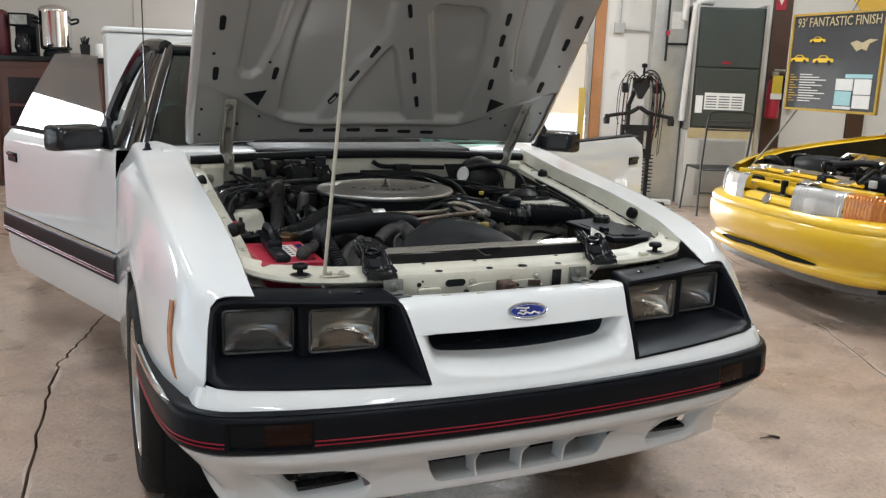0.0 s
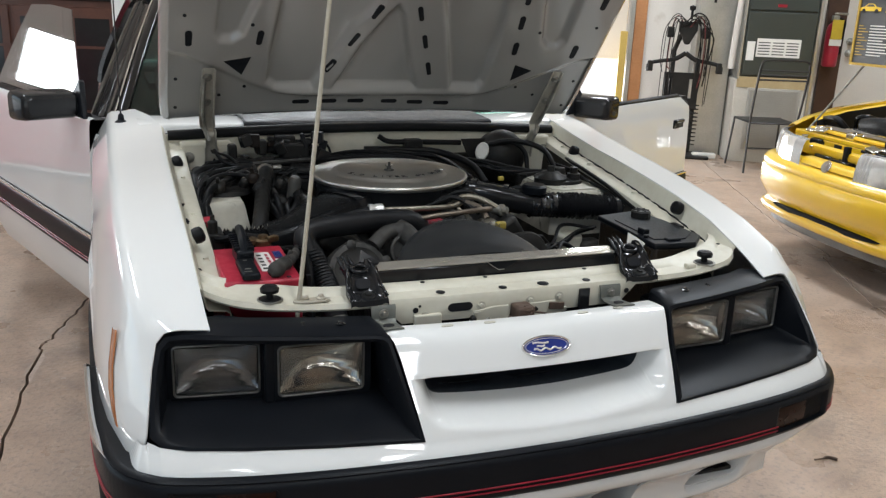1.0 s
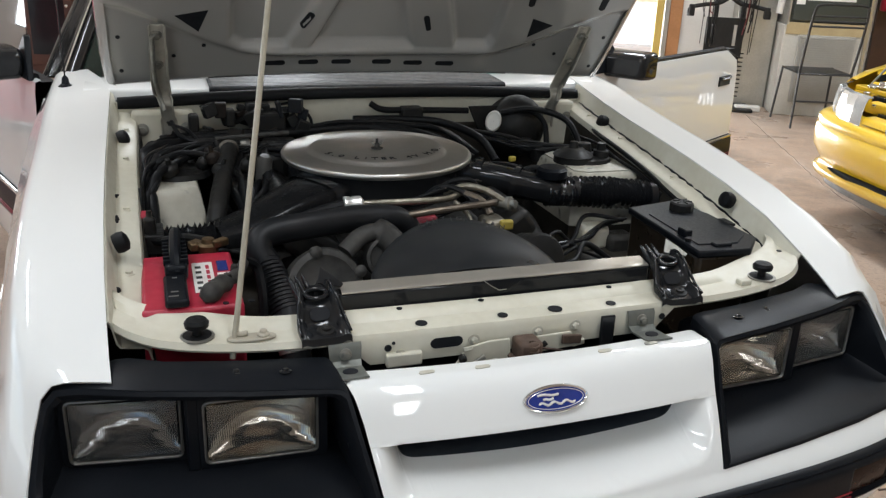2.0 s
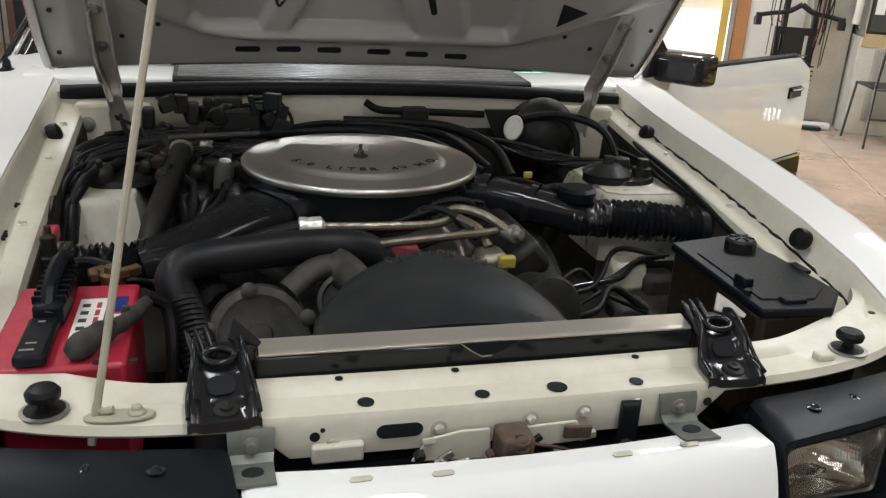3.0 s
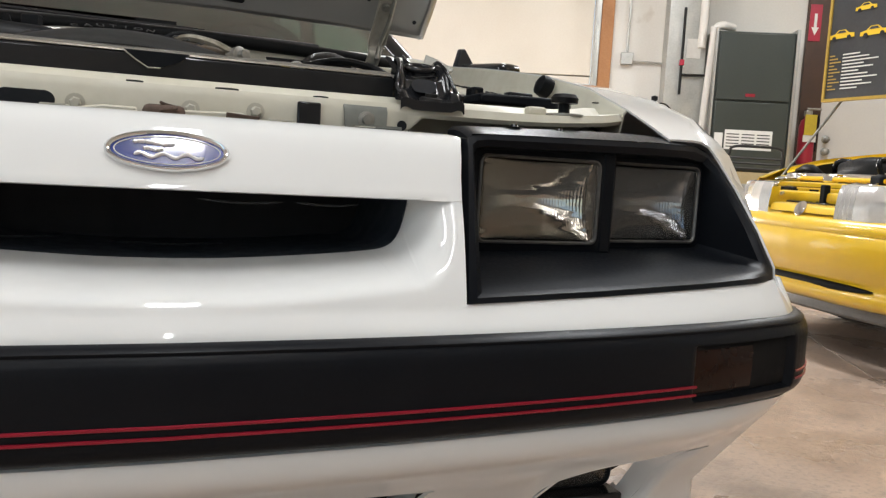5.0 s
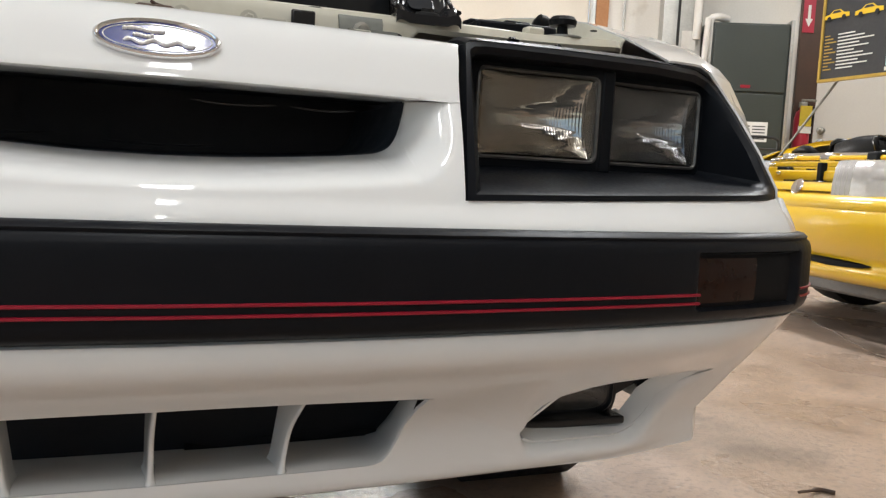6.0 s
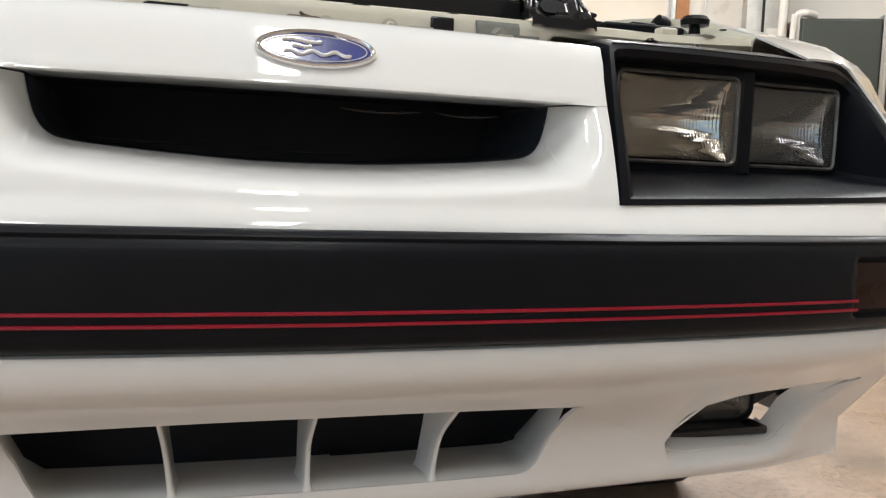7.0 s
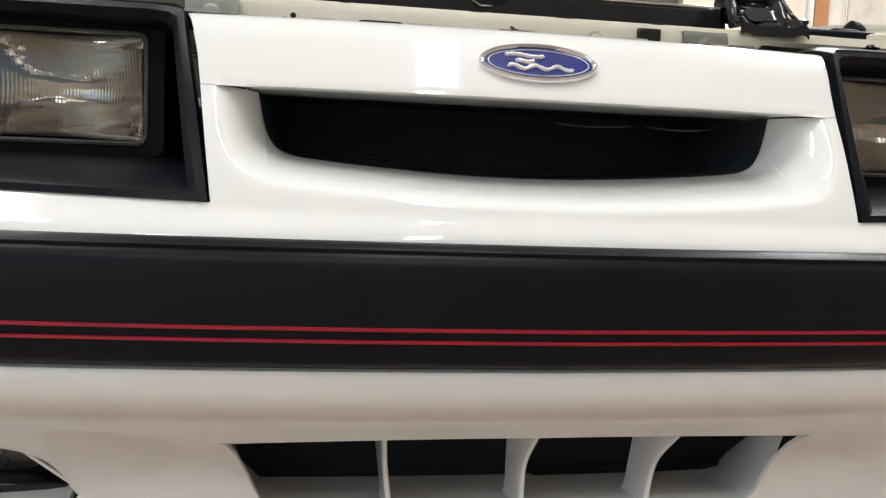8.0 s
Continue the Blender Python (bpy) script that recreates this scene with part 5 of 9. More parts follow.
part("header_trim", Geo().tube([screen(a, 1.0) + Vector((0, -0.004, 0.0)) for a in np.linspace(-1, 1, 15)], 0.022, 8), GLOSSB, car)
rear = part("rear_window", Geo().grid([[(s * lerp(0.60, 0.66, t), lerp(3.17, 3.75, t), lerp(1.325, 1.0, t) + 0.03 * (1 - s * s)) for s in np.linspace(-1, 1, 9)] for t in np.linspace(0, 1, 5)]), TINT, car, "tinted rear window", angle=180, solid=0.005)
rear.visible_shadow = False
for s in (-1, 1):
    # rear quarter, rocker and rear pillar skin
    rows = []
    for y, zt, xt in ((3.02, 0.955, 0.80), (3.2, 0.965, 0.80), (3.6, 0.985, 0.79), (3.9, 0.985, 0.78), (4.2, 0.98, 0.76), (4.48, 0.95, 0.72)):
        dy = y - 3.53
        zb = 0.31 + math.sqrt(max(0.0, 0.36 ** 2 - dy * dy)) if abs(dy) < 0.34 else 0.26
        k = 1.0 if y < 4.3 else 0.94
        rows.append([(s * (xt - 0.06), y, zt + 0.008), (s * xt, y, zt - 0.004), (s * 0.85 * k, y, 0.86), (s * 0.872 * k, y, 0.66), (s * 0.872 * k, y, max(0.45, zb)), (s * 0.85 * k, y, zb)])
    part("rear_quarter", Geo().grid(rows, flip=s > 0), WHITE, car, "white rear quarter panel", angle=60, solid=0.004)
    part("rocker", Geo().box(*sorted((s * 0.78, s * 0.85)), 1.36, 3.2, 0.20, 0.34), WHITE, car, bevel=0.02)
    part("sail_panel", Geo().poly([(s * 0.62, 3.12, 1.32), (s * 0.80, 3.2, 0.97), (s * 0.74, 3.8, 0.985), (s * 0.66, 3.6, 1.15)]), WHITE, car, solid=0.02)
part("deck_panel", Geo().box(-0.72, 0.72, 3.74, 3.86, 0.95, 0.985), WHITE, car, bevel=0.01)
part("trunk_lid", Geo().grid([[(x, lerp(3.87, 4.46, t), lerp(0.992, 0.965, t)) for x in np.linspace(-0.66, 0.66, 7)] for t in (0, 0.5, 0.95, 1)]), WHITE, car, "closed white trunk lid", solid=0.02)
tail = part("rear_bumper", Geo().box(-0.80, 0.80, 4.46, 4.56, 0.42, 0.95), WHITE, car, bevel=0.03)
for s in (-1, 1):
    part("tail_lamp", Geo().box(*sorted((s * 0.35, s * 0.76)), 4.545, 4.57, 0.68, 0.84), REDL, tail, bevel=0.008)
part("underbody", Geo().box(-0.70, 0.70, 1.5, 4.45, 0.22, 0.27), DARK, car)
for s in (-1, 1):
    part("wheel_well", Geo().lathe([(0.352, 0.0), (0.352, 0.22), (0.1, 0.24)], (s * 0.82, 0.98, 0.31), (-s, 0, 0), 28, False), DARK, car)
# cabin: dash, seats, wheel
CABIN = surf("charcoal_trim", (0.03, 0.03, 0.032), (0.02, 0.02, 0.021), 10, 0.7, 0.85, bump=0.1)
part("dashboard", Geo().box(-0.70, 0.70, 1.70, 1.98, 0.72, 0.955), CABIN, car, bevel=0.03)
for s in (-1, 1):
    seat = part("seat", Geo().box(s * 0.36 - 0.25, s * 0.36 + 0.25, 2.25, 2.75, 0.38, 0.56), CABIN, car, "charcoal cloth front seat", bevel=0.05)
    part("backrest", Geo().box(-0.24, 0.24, -0.06, 0.06, 0, 0.56, Matrix.Translation((s * 0.36, 2.78, 0.52)) @ Matrix.Rotation(radians(-18), 4, "X")), CABIN, seat, bevel=0.05)
    part("headrest", Geo().box(s * 0.36 - 0.13, s * 0.36 + 0.13, 2.95, 3.03, 1.06, 1.22), CABIN, seat, bevel=0.03)
ring = [(0.36 + 0.19 * math.cos(a), 2.08 + 0.07 * math.sin(a), 0.95 + 0.17 * math.sin(a)) for a in (2 * math.pi * k / 24 for k in range(25))]
part("steering_wheel", Geo().tube(ring, 0.014, 8), RUBBER, car, "black steering wheel")
part("rear_shelf", Geo().box(-0.62, 0.62, 3.1, 3.74, 0.90, 0.93), CABIN, car)

# whip aerial on the passenger's fender
ant = part("aerial", Geo().lathe([(0.024, 0.0), (0.020, 0.008), (0.010, 0.016), (0.008, 0.03), (0.003, 0.036)], (-0.765, 1.555, 0.957), (0, 0, 1), 14), BLACK, car, "thin black whip aerial")
part("mast", Geo().tube([(-0.765, 1.555, 0.985), (-0.765, 1.575, 1.75)], 0.0022, 6), GLOSSB, ant)


def door(s, turn, glass_up):
    """An open front door, hinged at its front edge; local y runs along the door, x outward."""
    m = Matrix.Translation((s * 0.862, 1.745, 0)) @ Matrix.Rotation(radians(-turn * s), 4, "Z")
    L = 1.285

    def at(l, o, z):
        return m @ Vector((s * o, l, z))
    rows = []
    for l in np.linspace(0, L, 12):
        r = 0.05 * smooth01((l - (L - 0.12)) / 0.12)      # the rear edge rounds off at the belt line
        prof = [(-0.02, 0.950 - r), (-0.004, 0.945 - r), (0.0, 0.92 - r), (0.004, 0.84), (0.008, 0.70), (0.009, 0.58), (0.008, 0.44), (0.0, 0.34), (-0.03, 0.265), (-0.05, 0.262)]
        rows.append([at(l, o, z) for o, z in prof])
    d = part("door", Geo().grid(rows, flip=s > 0), WHITE, car, "glossy white open door", angle=50)
    inner = []
    for l in np.linspace(0, L, 6):
        inner.append([at(l, o, z) for o, z in ((-0.05, 0.262), (-0.10, 0.30), (-0.115, 0.6), (-0.10, 0.90), (-0.06, 0.945), (-0.02, 0.945))])
    part("door_card", Geo().grid(inner, flip=s < 0), CABIN, d, "charcoal inner door trim", angle=50)
    for l in (0.0, L):
        part("door_edge", Geo().poly([at(l, o, z) for o, z in ((-0.02, 0.90), (0.004, 0.84), (0.008, 0.70), (0.008, 0.44), (0.0, 0.34), (-0.03, 0.265), (-0.10, 0.30), (-0.115, 0.6), (-0.10, 0.90))]), WHITE, d)
    # black moulding with a bright upper edge and red pin lines
    mo = part("moulding", Geo().grid([[at(l, o, z) for o, z in ((0.008, 0.445), (0.022, 0.452), (0.026, 0.49), (0.024, 0.54), (0.018, 0.555), (0.009, 0.562))] for l in np.linspace(0.0, L, 8)], flip=s < 0), BLACK, d, "black side moulding", angle=50)
    part("bright_edge", Geo().tube([at(l, 0.019, 0.556) for l in np.linspace(0.0, L, 5)], 0.006, 6), CHROME, mo)
    for z in (0.468, 0.478):
        part("stripe", Geo().tube([at(l, 0.0255, z) for l in np.linspace(0.0, L, 5)], 0.0018, 5), REDL, mo)
    # belt strip and mirror
    part("belt_strip", Geo().tube([at(l, -0.018, 0.952 - 0.045 * smooth01((l - (L - 0.12)) / 0.12)) for l in np.linspace(0.05, L - 0.01, 10)], 0.012, 6), RUBBER, d)
    sail = part("mirror", Geo().prism([at(0.03, -0.01, 0.945), at(0.27, -0.01, 0.945), at(0.19, -0.02, 0.985), at(0.125, -0.035, 1.062), at(0.10, -0.03, 1.058)], m.to_3x3() @ Vector((s * 0.018, 0, 0))), BLACK, d, "black door mirror", bevel=0.004)
    mm = Matrix.Translation((s * 0.862, 1.745, 0)) @ Matrix.Rotation(radians(-turn * s), 4, "Z") @ Matrix.Translation((s * (0.045 if turn > 40 else 0.095), 0.165 if turn > 40 else 0.14, 0.972 if turn > 40 else 0.985)) @ Matrix.Rotation(radians((-12 + turn * 0.25) * s), 4, "Z")
    rowsm = []
    for k, (yy, w, h) in enumerate(((-0.075, 0.15, 0.05), (-0.07, 0.17, 0.07), (-0.05, 0.185, 0.085), (0.0, 0.19, 0.094), (0.03, 0.19, 0.094))):
        ring = []
        for sx, sz, a0 in ((1, 1, 0), (-1, 1, 90), (-1, -1, 180), (1, -1, 270)):
            for j in range(4):
                a = radians(a0 + 30 * j)
                ring.append(mm @ Vector((sx * (w / 2 - 0.018) + 0.018 * math.cos(a), yy, sz * (h / 2 - 0.018) + 0.018 * math.sin(a))))
        rowsm.append(ring)
    g = Geo().grid(rowsm, True)
    g.poly(rowsm[0][::-1])
    part("shell", g, GLOSSB, sail, angle=50)
    part("mirror_glass", Geo().poly([mm @ Vector(p) for p in ((-0.085, 0.027, -0.038), (0.085, 0.027, -0.038), (0.085, 0.027, 0.038), (-0.085, 0.027, 0.038))]), CHROME, sail)
    # handle
    hl = 1.15
    h = part("handle", Geo().prism([at(hl - 0.06, 0.004, 0.795), at(hl + 0.055, 0.004, 0.795), at(hl + 0.055, 0.004, 0.838), at(hl - 0.06, 0.004, 0.838)], m.to_3x3() @ Vector((s * 0.008, 0, 0))), BLACK, d, "black flap door handle", bevel=0.003)
    part("flap", Geo().prism([at(hl - 0.055, 0.012, 0.822), at(hl + 0.05, 0.012, 0.822), at(hl + 0.05, 0.012, 0.836), at(hl - 0.055, 0.012, 0.836)], m.to_3x3() @ Vector((s * 0.008, 0, 0))), GLOSSB, h, bevel=0.003)
    if glass_up:
        gl = part("door_glass", Geo().grid([[at(l, -0.03 - 0.0575 * t, z) for l, z in ((lerp(0.12, 0.34, t ** 0.8), 0.94 + 0.34 * t), (lerp(0.65, 0.56, t), 0.94 + 0.35 * t), (1.2 - 0.33 * t - 0.08 * t * t, 0.935 + 0.35 * t))] for t in np.linspace(0, 1, 9)]), SIDEGL, d, "raised door window", angle=180, solid=0.004)
        gl.visible_shadow = False
    return d


SIDEGL = thin_glass("door_window_glass", (0.55, 0.53, 0.53), 0.0, 0.14)
door(-1, 20.0, True)
door(1, 58.8, False)

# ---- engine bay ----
# dark sheet added over the lower firewall in place of shade
part("firewall_shade", Geo().box(-0.61, 0.61, 1.395, 1.413, 0.40, 0.872), BAYSHADE, car, "dark sheet added as shade low on the firewall", bevel=0.008)
part("bay_floor", Geo().box(-0.60, 0.60, 0.44, 1.45, 0.30, 0.32), DARK, car)
part("front_beam", Geo().box(-0.56, 0.56, 0.36, 0.46, 0.26, 0.32), DARK, car)
fw = part("firewall", Geo().box(-0.66, 0.66, 1.415, 1.43, 0.32, 0.945), CREAM, car, "cream painted firewall with stains")
for s in (-1, 1):
    part("corner_plate", Geo().box(*sorted((s * 0.46, s * 0.61)), 1.37, 1.41, 0.80, 0.93), CREAM, fw, bevel=0.01)
    for x in (0.48, 0.585):
        part("bolt", Geo().lathe([(0.016, 0), (0.016, 0.003), (0.009, 0.004), (0.009, 0.012), (0.001, 0.0125)], (s * x, 1.37, 0.885), (0, -1, 0), 12), STEEL, fw)
for s, y0, y1, zt in ((-1, 1.04, 1.26, 0.822), (1, 0.98, 1.20, 0.825)):
    rows = []
    for t, z in ((0.0, 0.40), (0.6, 0.70), (0.93, zt - 0.022), (0.975, zt - 0.012), (1.02, zt - 0.004), (1.10, zt)):
        k = 0.10 * (1 - t) + 0.008 * min(1.0, t)
        e = 0.478 if s < 0 else 0.43
        rows.append([(s * 0.62, y0 - k, z), (s * (e - k * 0.6 + 0.03), y0 - k, z), (s * (e - k * 0.6), y0 - k + 0.02, z), (s * (e - k * 0.6), y1 + k - 0.02, z), (s * (e - k * 0.6 + 0.03), y1 + k, z), (s * 0.62, y1 + k, z)])
    g = Geo().grid(rows[1:], flip=s > 0)
    g.poly(rows[-1])
    tw = part("strut_tower", g, CREAMD, car, "cream painted strut tower with grime", angle=40, solid=0.003)
    # the tower's foot is coloured near-black for shade
    part("tower_foot", Geo().grid(rows[:2], flip=s > 0), BAYSHADE, tw, "tower foot in painted bay shade")
    part("strut_mount", Geo().lathe([(0.075, zt), (0.07, zt + 0.012), (0.05, zt + 0.016), (0.022, zt + 0.018), (0.018, zt + 0.045), (0.001, zt + 0.047)], (s * 0.51, (y0 + y1) / 2 + 0.02, 0), (0, 0, 1), 20), GRIMEB, car)

# radiator support: pressed lip, plate and face with holes
RS = spline([(-0.655, 0.462, 0.79), (-0.62, 0.405, 0.785), (-0.56, 0.368, 0.777), (-0.45, 0.346, 0.770), (-0.3, 0.337, 0.768), (0, 0.334, 0.767), (0.3, 0.337, 0.768), (0.45, 0.346, 0.770), (0.56, 0.368, 0.777), (0.62, 0.405, 0.785), (0.655, 0.462, 0.79)], 6)
rows = []
for p in RS:
    w = 1.0 + 0.35 * smooth01((abs(p.x) - 0.4) / 0.15)
    rows.append([(p.x, p.y + 0.004, p.z - 0.012 if abs(p.x) > 0.30 else p.z - 0.052), (p.x, p.y, p.z - 0.008), (p.x, p.y + 0.004, p.z), (p.x, p.y + 0.045 * w, p.z + 0.001), (p.x, p.y + 0.056 * w, p.z + 0.011), (p.x, p.y + 0.072 * w, p.z + 0.013), (p.x, p.y + 0.075 * w, p.z - 0.04)])
rad = part("radiator_support", Geo().grid(rows), CREAM, car, "cream painted radiator support with rust spots", angle=40, solid=0.002)


def hole(x, y, z, rx, ry, n=(0, 0, 1)):
    g = Geo()
    ax = Vector((1, 0, 0))
    ay = Vector(n).cross(ax)
    g.prism([Vector((x, y, z)) + ax * rx * math.cos(a) + ay * ry * math.sin(a) for a in (2 * math.pi * k / 16 for k in range(16))], Vector(n) * 0.0012)
    part("hole", g, DARK, rad)


for x, y, rx, ry in ((-0.169, 0.357, 0.010, 0.010), (-0.027, 0.354, 0.009, 0.009), (0.071, 0.356, 0.013, 0.012), (0.178, 0.354, 0.009, 0.009)):
    hole(x, y, 0.7703, rx, ry)
for x in (-0.195, -0.05, 0.197, -0.43, -0.47, 0.60):
    hole(x, 0.3975 if abs(x) < 0.4 else 0.44, 0.7815 if abs(x) < 0.4 else 0.802, 0.005, 0.005)
g = Geo().prism([Vector((-0.132 + math.copysign(0.017, math.cos(a)) + 0.011 * math.cos(a), 0.3365, 0.743 + 0.0095 * math.sin(a))) for a in (2 * math.pi * (k + 0.5) / 16 for k in range(16))], (0, -0.0035, 0))
part("hole", g, DARK, rad)
for x, z, r in ((-0.231, 0.744, 0.006), (0.273, 0.744, 0.006), (-0.222, 0.752, 0.003)):
    hole(x, 0.3345, z, r, r, (0, -1, 0))
for x, z in ((-0.21, 0.729), (-0.085, 0.742), (0.03, 0.744), (0.10, 0.747)):
    part("bolt", Geo().lathe([(0.010, -0.002), (0.010, 0.002)], (x, 0.334, z), (0, -1, 0), 14).lathe([(0.0062, 0.002), (0.0062, 0.007), (0.0045, 0.0085)], (x, 0.334, z), (0, -1, 0), 6), CREAMD, rad, "dirty hex bolt", angle=30)
part("lower_flange", Geo().box(-0.235, -0.175, 0.325, 0.337, 0.712, 0.735), CREAM, rad, bevel=0.003)
part("cross_bar", Geo().box(-0.60, 0.60, 0.42, 0.45, 0.50, 0.54), DARK, car)
part("condenser", Geo().box(-0.30, 0.30, 0.385, 0.405, 0.42, 0.75), DARK, car)
for s in (-1, 1):
    st = part("hood_stop", Geo().lathe([(0.022, 0.0), (0.022, 0.003), (0.008, 0.004), (0.007, 0.016), (0.018, 0.017), (0.019, 0.024), (0.015, 0.029), (0.001, 0.031)], (s * 0.519, 0.385, 0.7755), (0, 0, 1), 16), RUBBER, rad, "black rubber hood stop on a threaded stud")
    part("washer", Geo().lathe([(0.026, 0.0), (0.026, 0.0025), (0.01, 0.003)], (s * 0.519, 0.383, 0.7755), (0, 0, 1), 16), STEEL, st)
part("clip", Geo().box(0.455, 0.48, 0.36, 0.378, 0.772, 0.783), CREAM, rad, bevel=0.003)

# black pressed mounting brackets on the support, grey brackets to the nose
for x0, lean in ((-0.329, 0.06), (0.310, -0.08)):
    m = Matrix.Translation((x0, 0.333, 0.774)) @ Matrix.Rotation(lean, 4, "Z")
    side = 1 if x0 > 0 else -1
    # a pressed saddle: flat foot with a dished bolt seat, steep middle, raised flanges
    prof = [(-0.004, -0.010), (-0.002, 0.001), (0.010, 0.004), (0.030, 0.006), (0.038, 0.010), (0.046, 0.026), (0.058, 0.036), (0.075, 0.040), (0.095, 0.043), (0.108, 0.040)]
    rows = []
    for x, lift in ((-0.040, -0.004), (-0.0385, 0.006), (-0.036, 0.012), (-0.032, 0.013), (-0.028, 0.008), (-0.024, 0.001), (-0.012, -0.001), (0.012, -0.001), (0.024, 0.001), (0.028, 0.008), (0.032, 0.013), (0.036, 0.012), (0.0385, 0.006), (0.040, -0.004)):
        rows.append([m @ Vector((x * lerp(1.0, 0.74, smooth01((y - 0.02) / 0.06)), y, z + lift * (0.35 if y < 0 else 1.0) * lerp(0.7, 1.2, y / 0.11))) for y, z in prof])
    br = part("mount_bracket", Geo().grid(rows, flip=True), GLOSSB, car, "black pressed radiator bracket", angle=40, solid=0.0025)
    part("bolt", Geo().lathe([(0.015, 0), (0.014, 0.003), (0.008, 0.004), (0.008, 0.008), (0.004, 0.0085), (0.001, 0.006)], m @ Vector((0.003, 0.018, 0.004)), (0, -0.15, 1), 12), GRIMEB, br, "dirty black bolt")
    part("window", Geo().prism([m @ Vector((0.016 * math.copysign(abs(math.cos(a)) ** 0.5, math.cos(a)), 0.0435 + 0.006 * math.sin(a), 0.022 + 0.009 * math.sin(a))) for a in (math.pi * (k + 0.5) / 8 for k in range(16))], m.to_3x3() @ Vector((0, -0.0012, 0.001))), DARK, br)
    part("ring", Geo().tube([m @ Vector((0.017 * math.cos(a), 0.068 + 0.011 * math.sin(a), 0.047 + 0.004 * math.sin(a))) for a in (2 * math.pi * k / 18 for k in range(19))], 0.0042, 7), GLOSSB, br, angle=180)
    part("rubber_block", Geo().box(-0.026, 0.026, 0.078, 0.112, 0.022, 0.048, m), RUBBER, br, bevel=0.010)
    for k in range(3):
        x = -0.030 + 0.011 * k
        part("prong", Geo().tube(spline([m @ Vector(p) for p in ((x + 0.004, 0.076, 0.042), (x, 0.092, 0.051), (x - 0.003, 0.104, 0.059), (x - 0.006, 0.110, 0.063 + 0.002 * k))], 4), [0.0042] * 8 + [0.0034, 0.003, 0.0024, 0.0018, 0.001], 7, flat=0.55), GLOSSB, br, angle=180)
    part("blade", Geo().prism([m @ Vector(p) for p in ((0.012, 0.105, 0.050), (0.020, 0.118, 0.072), (0.034, 0.100, 0.064), (0.050, 0.085, 0.052), (0.046, 0.082, 0.049), (0.026, 0.092, 0.050))], (0, 0.002, -0.003)), STEEL if side > 0 else GLOSSB, br, bevel=0.0008)
    for sx in (-1, 1):
        part("flange_edge", Geo().tube(spline([m @ Vector(p) for p in ((sx * 0.0385, 0.002, 0.008), (sx * 0.0375, 0.030, 0.018), (sx * 0.030, 0.055, 0.046), (sx * 0.027, 0.085, 0.058), (sx * 0.026, 0.104, 0.052))], 4), 0.0028, 7), GLOSSB, br, angle=180)
GB = surf("grey_bracket", (0.20, 0.21, 0.19), (0.14, 0.145, 0.13), 12, 0.4, 0.6, metal=0.5, bump=0.1)
for x0 in (-0.302, 0.226):
    rows = [[(x0 + a * k, y, z) for a in (-0.026, -0.022, 0.022, 0.026)] for y, z, k in ((0.333, 0.762, 1.0), (0.329, 0.756, 1.0), (0.326, 0.735, 0.95), (0.314, 0.728, 0.9), (0.275, 0.733, 0.9), (0.262, 0.736, 0.9))]
    b = part("nose_bracket", Geo().grid(rows), GB, car, "grey steel nose bracket", angle=30, solid=0.003)
    part("bolt", Geo().lathe([(0.010, 0), (0.010, 0.003), (0.006, 0.004), (0.006, 0.010), (0.001, 0.0105)], (x0, 0.326, 0.747), (0, -1, 0), 12), STEEL, b)
    part("slot", Geo().prism([(x0 + 0.012 * math.cos(a), 0.29 + 0.009 * math.sin(a), 0.7345) for a in (math.pi * k / 6 for k in range(12))], (0, 0, 0.0015)), DARK, b)
part("dark_strap", Geo().box(0.145, 0.172, 0.322, 0.328, 0.70, 0.762), GLOSSB, car, bevel=0.002)
part("horn_bracket", Geo().tube(spline([(0.158, 0.325, 0.70), (0.15, 0.30, 0.69), (0.12, 0.29, 0.685)], 4), 0.010, 8), GRIMEB, car)
# hood latch: pale plates and a rusty catch
lat = part("hood_latch", Geo().prism([(-0.12, 0.322, 0.705), (-0.10, 0.322, 0.735), (-0.06, 0.322, 0.742), (-0.025, 0.322, 0.742), (-0.02, 0.322, 0.70)], (0, 0.004, 0)).prism([(0.018, 0.318, 0.742), (0.085, 0.318, 0.744), (0.10, 0.318, 0.715), (0.03, 0.318, 0.712)], (0, 0.004, 0)), CREAM, car, "worn hood latch with a rusty catch", bevel=0.002)
part("catch", Geo().box(-0.02, 0.022, 0.288, 0.33, 0.69, 0.745).box(-0.045, 0.05, 0.285, 0.30, 0.70, 0.712), RUST, lat, bevel=0.006)
part("spring", Geo().tube([(0.005 + 0.008 * math.cos(k * 0.8), 0.29 + 0.008 * math.sin(k * 0.8), 0.705 + 0.0012 * k) for k in range(36)], 0.0018, 5), RUST, lat)
part("lever", Geo().prism([(-0.115, 0.29, 0.715), (-0.06, 0.285, 0.728), (-0.055, 0.285, 0.72), (-0.105, 0.29, 0.703)], (0, 0.006, 0)), STEEL, lat, bevel=0.002)
for x, z in ((-0.19, 0.7363), (-0.10, 0.7362), (0.115, 0.7363), (0.205, 0.7366)):
    part("paint_chip", Geo().prism([(x + dx, face_y(0.7345, x) + dy, z - 0.001) for dx, dy in ((-0.013, 0.008), (-0.012, 0.004), (-0.004, 0.003), (0.010, 0.004), (0.013, 0.008), (0.011, 0.013), (-0.010, 0.013))], (0, 0, 0.0012)), CREAMD, nose_ob)

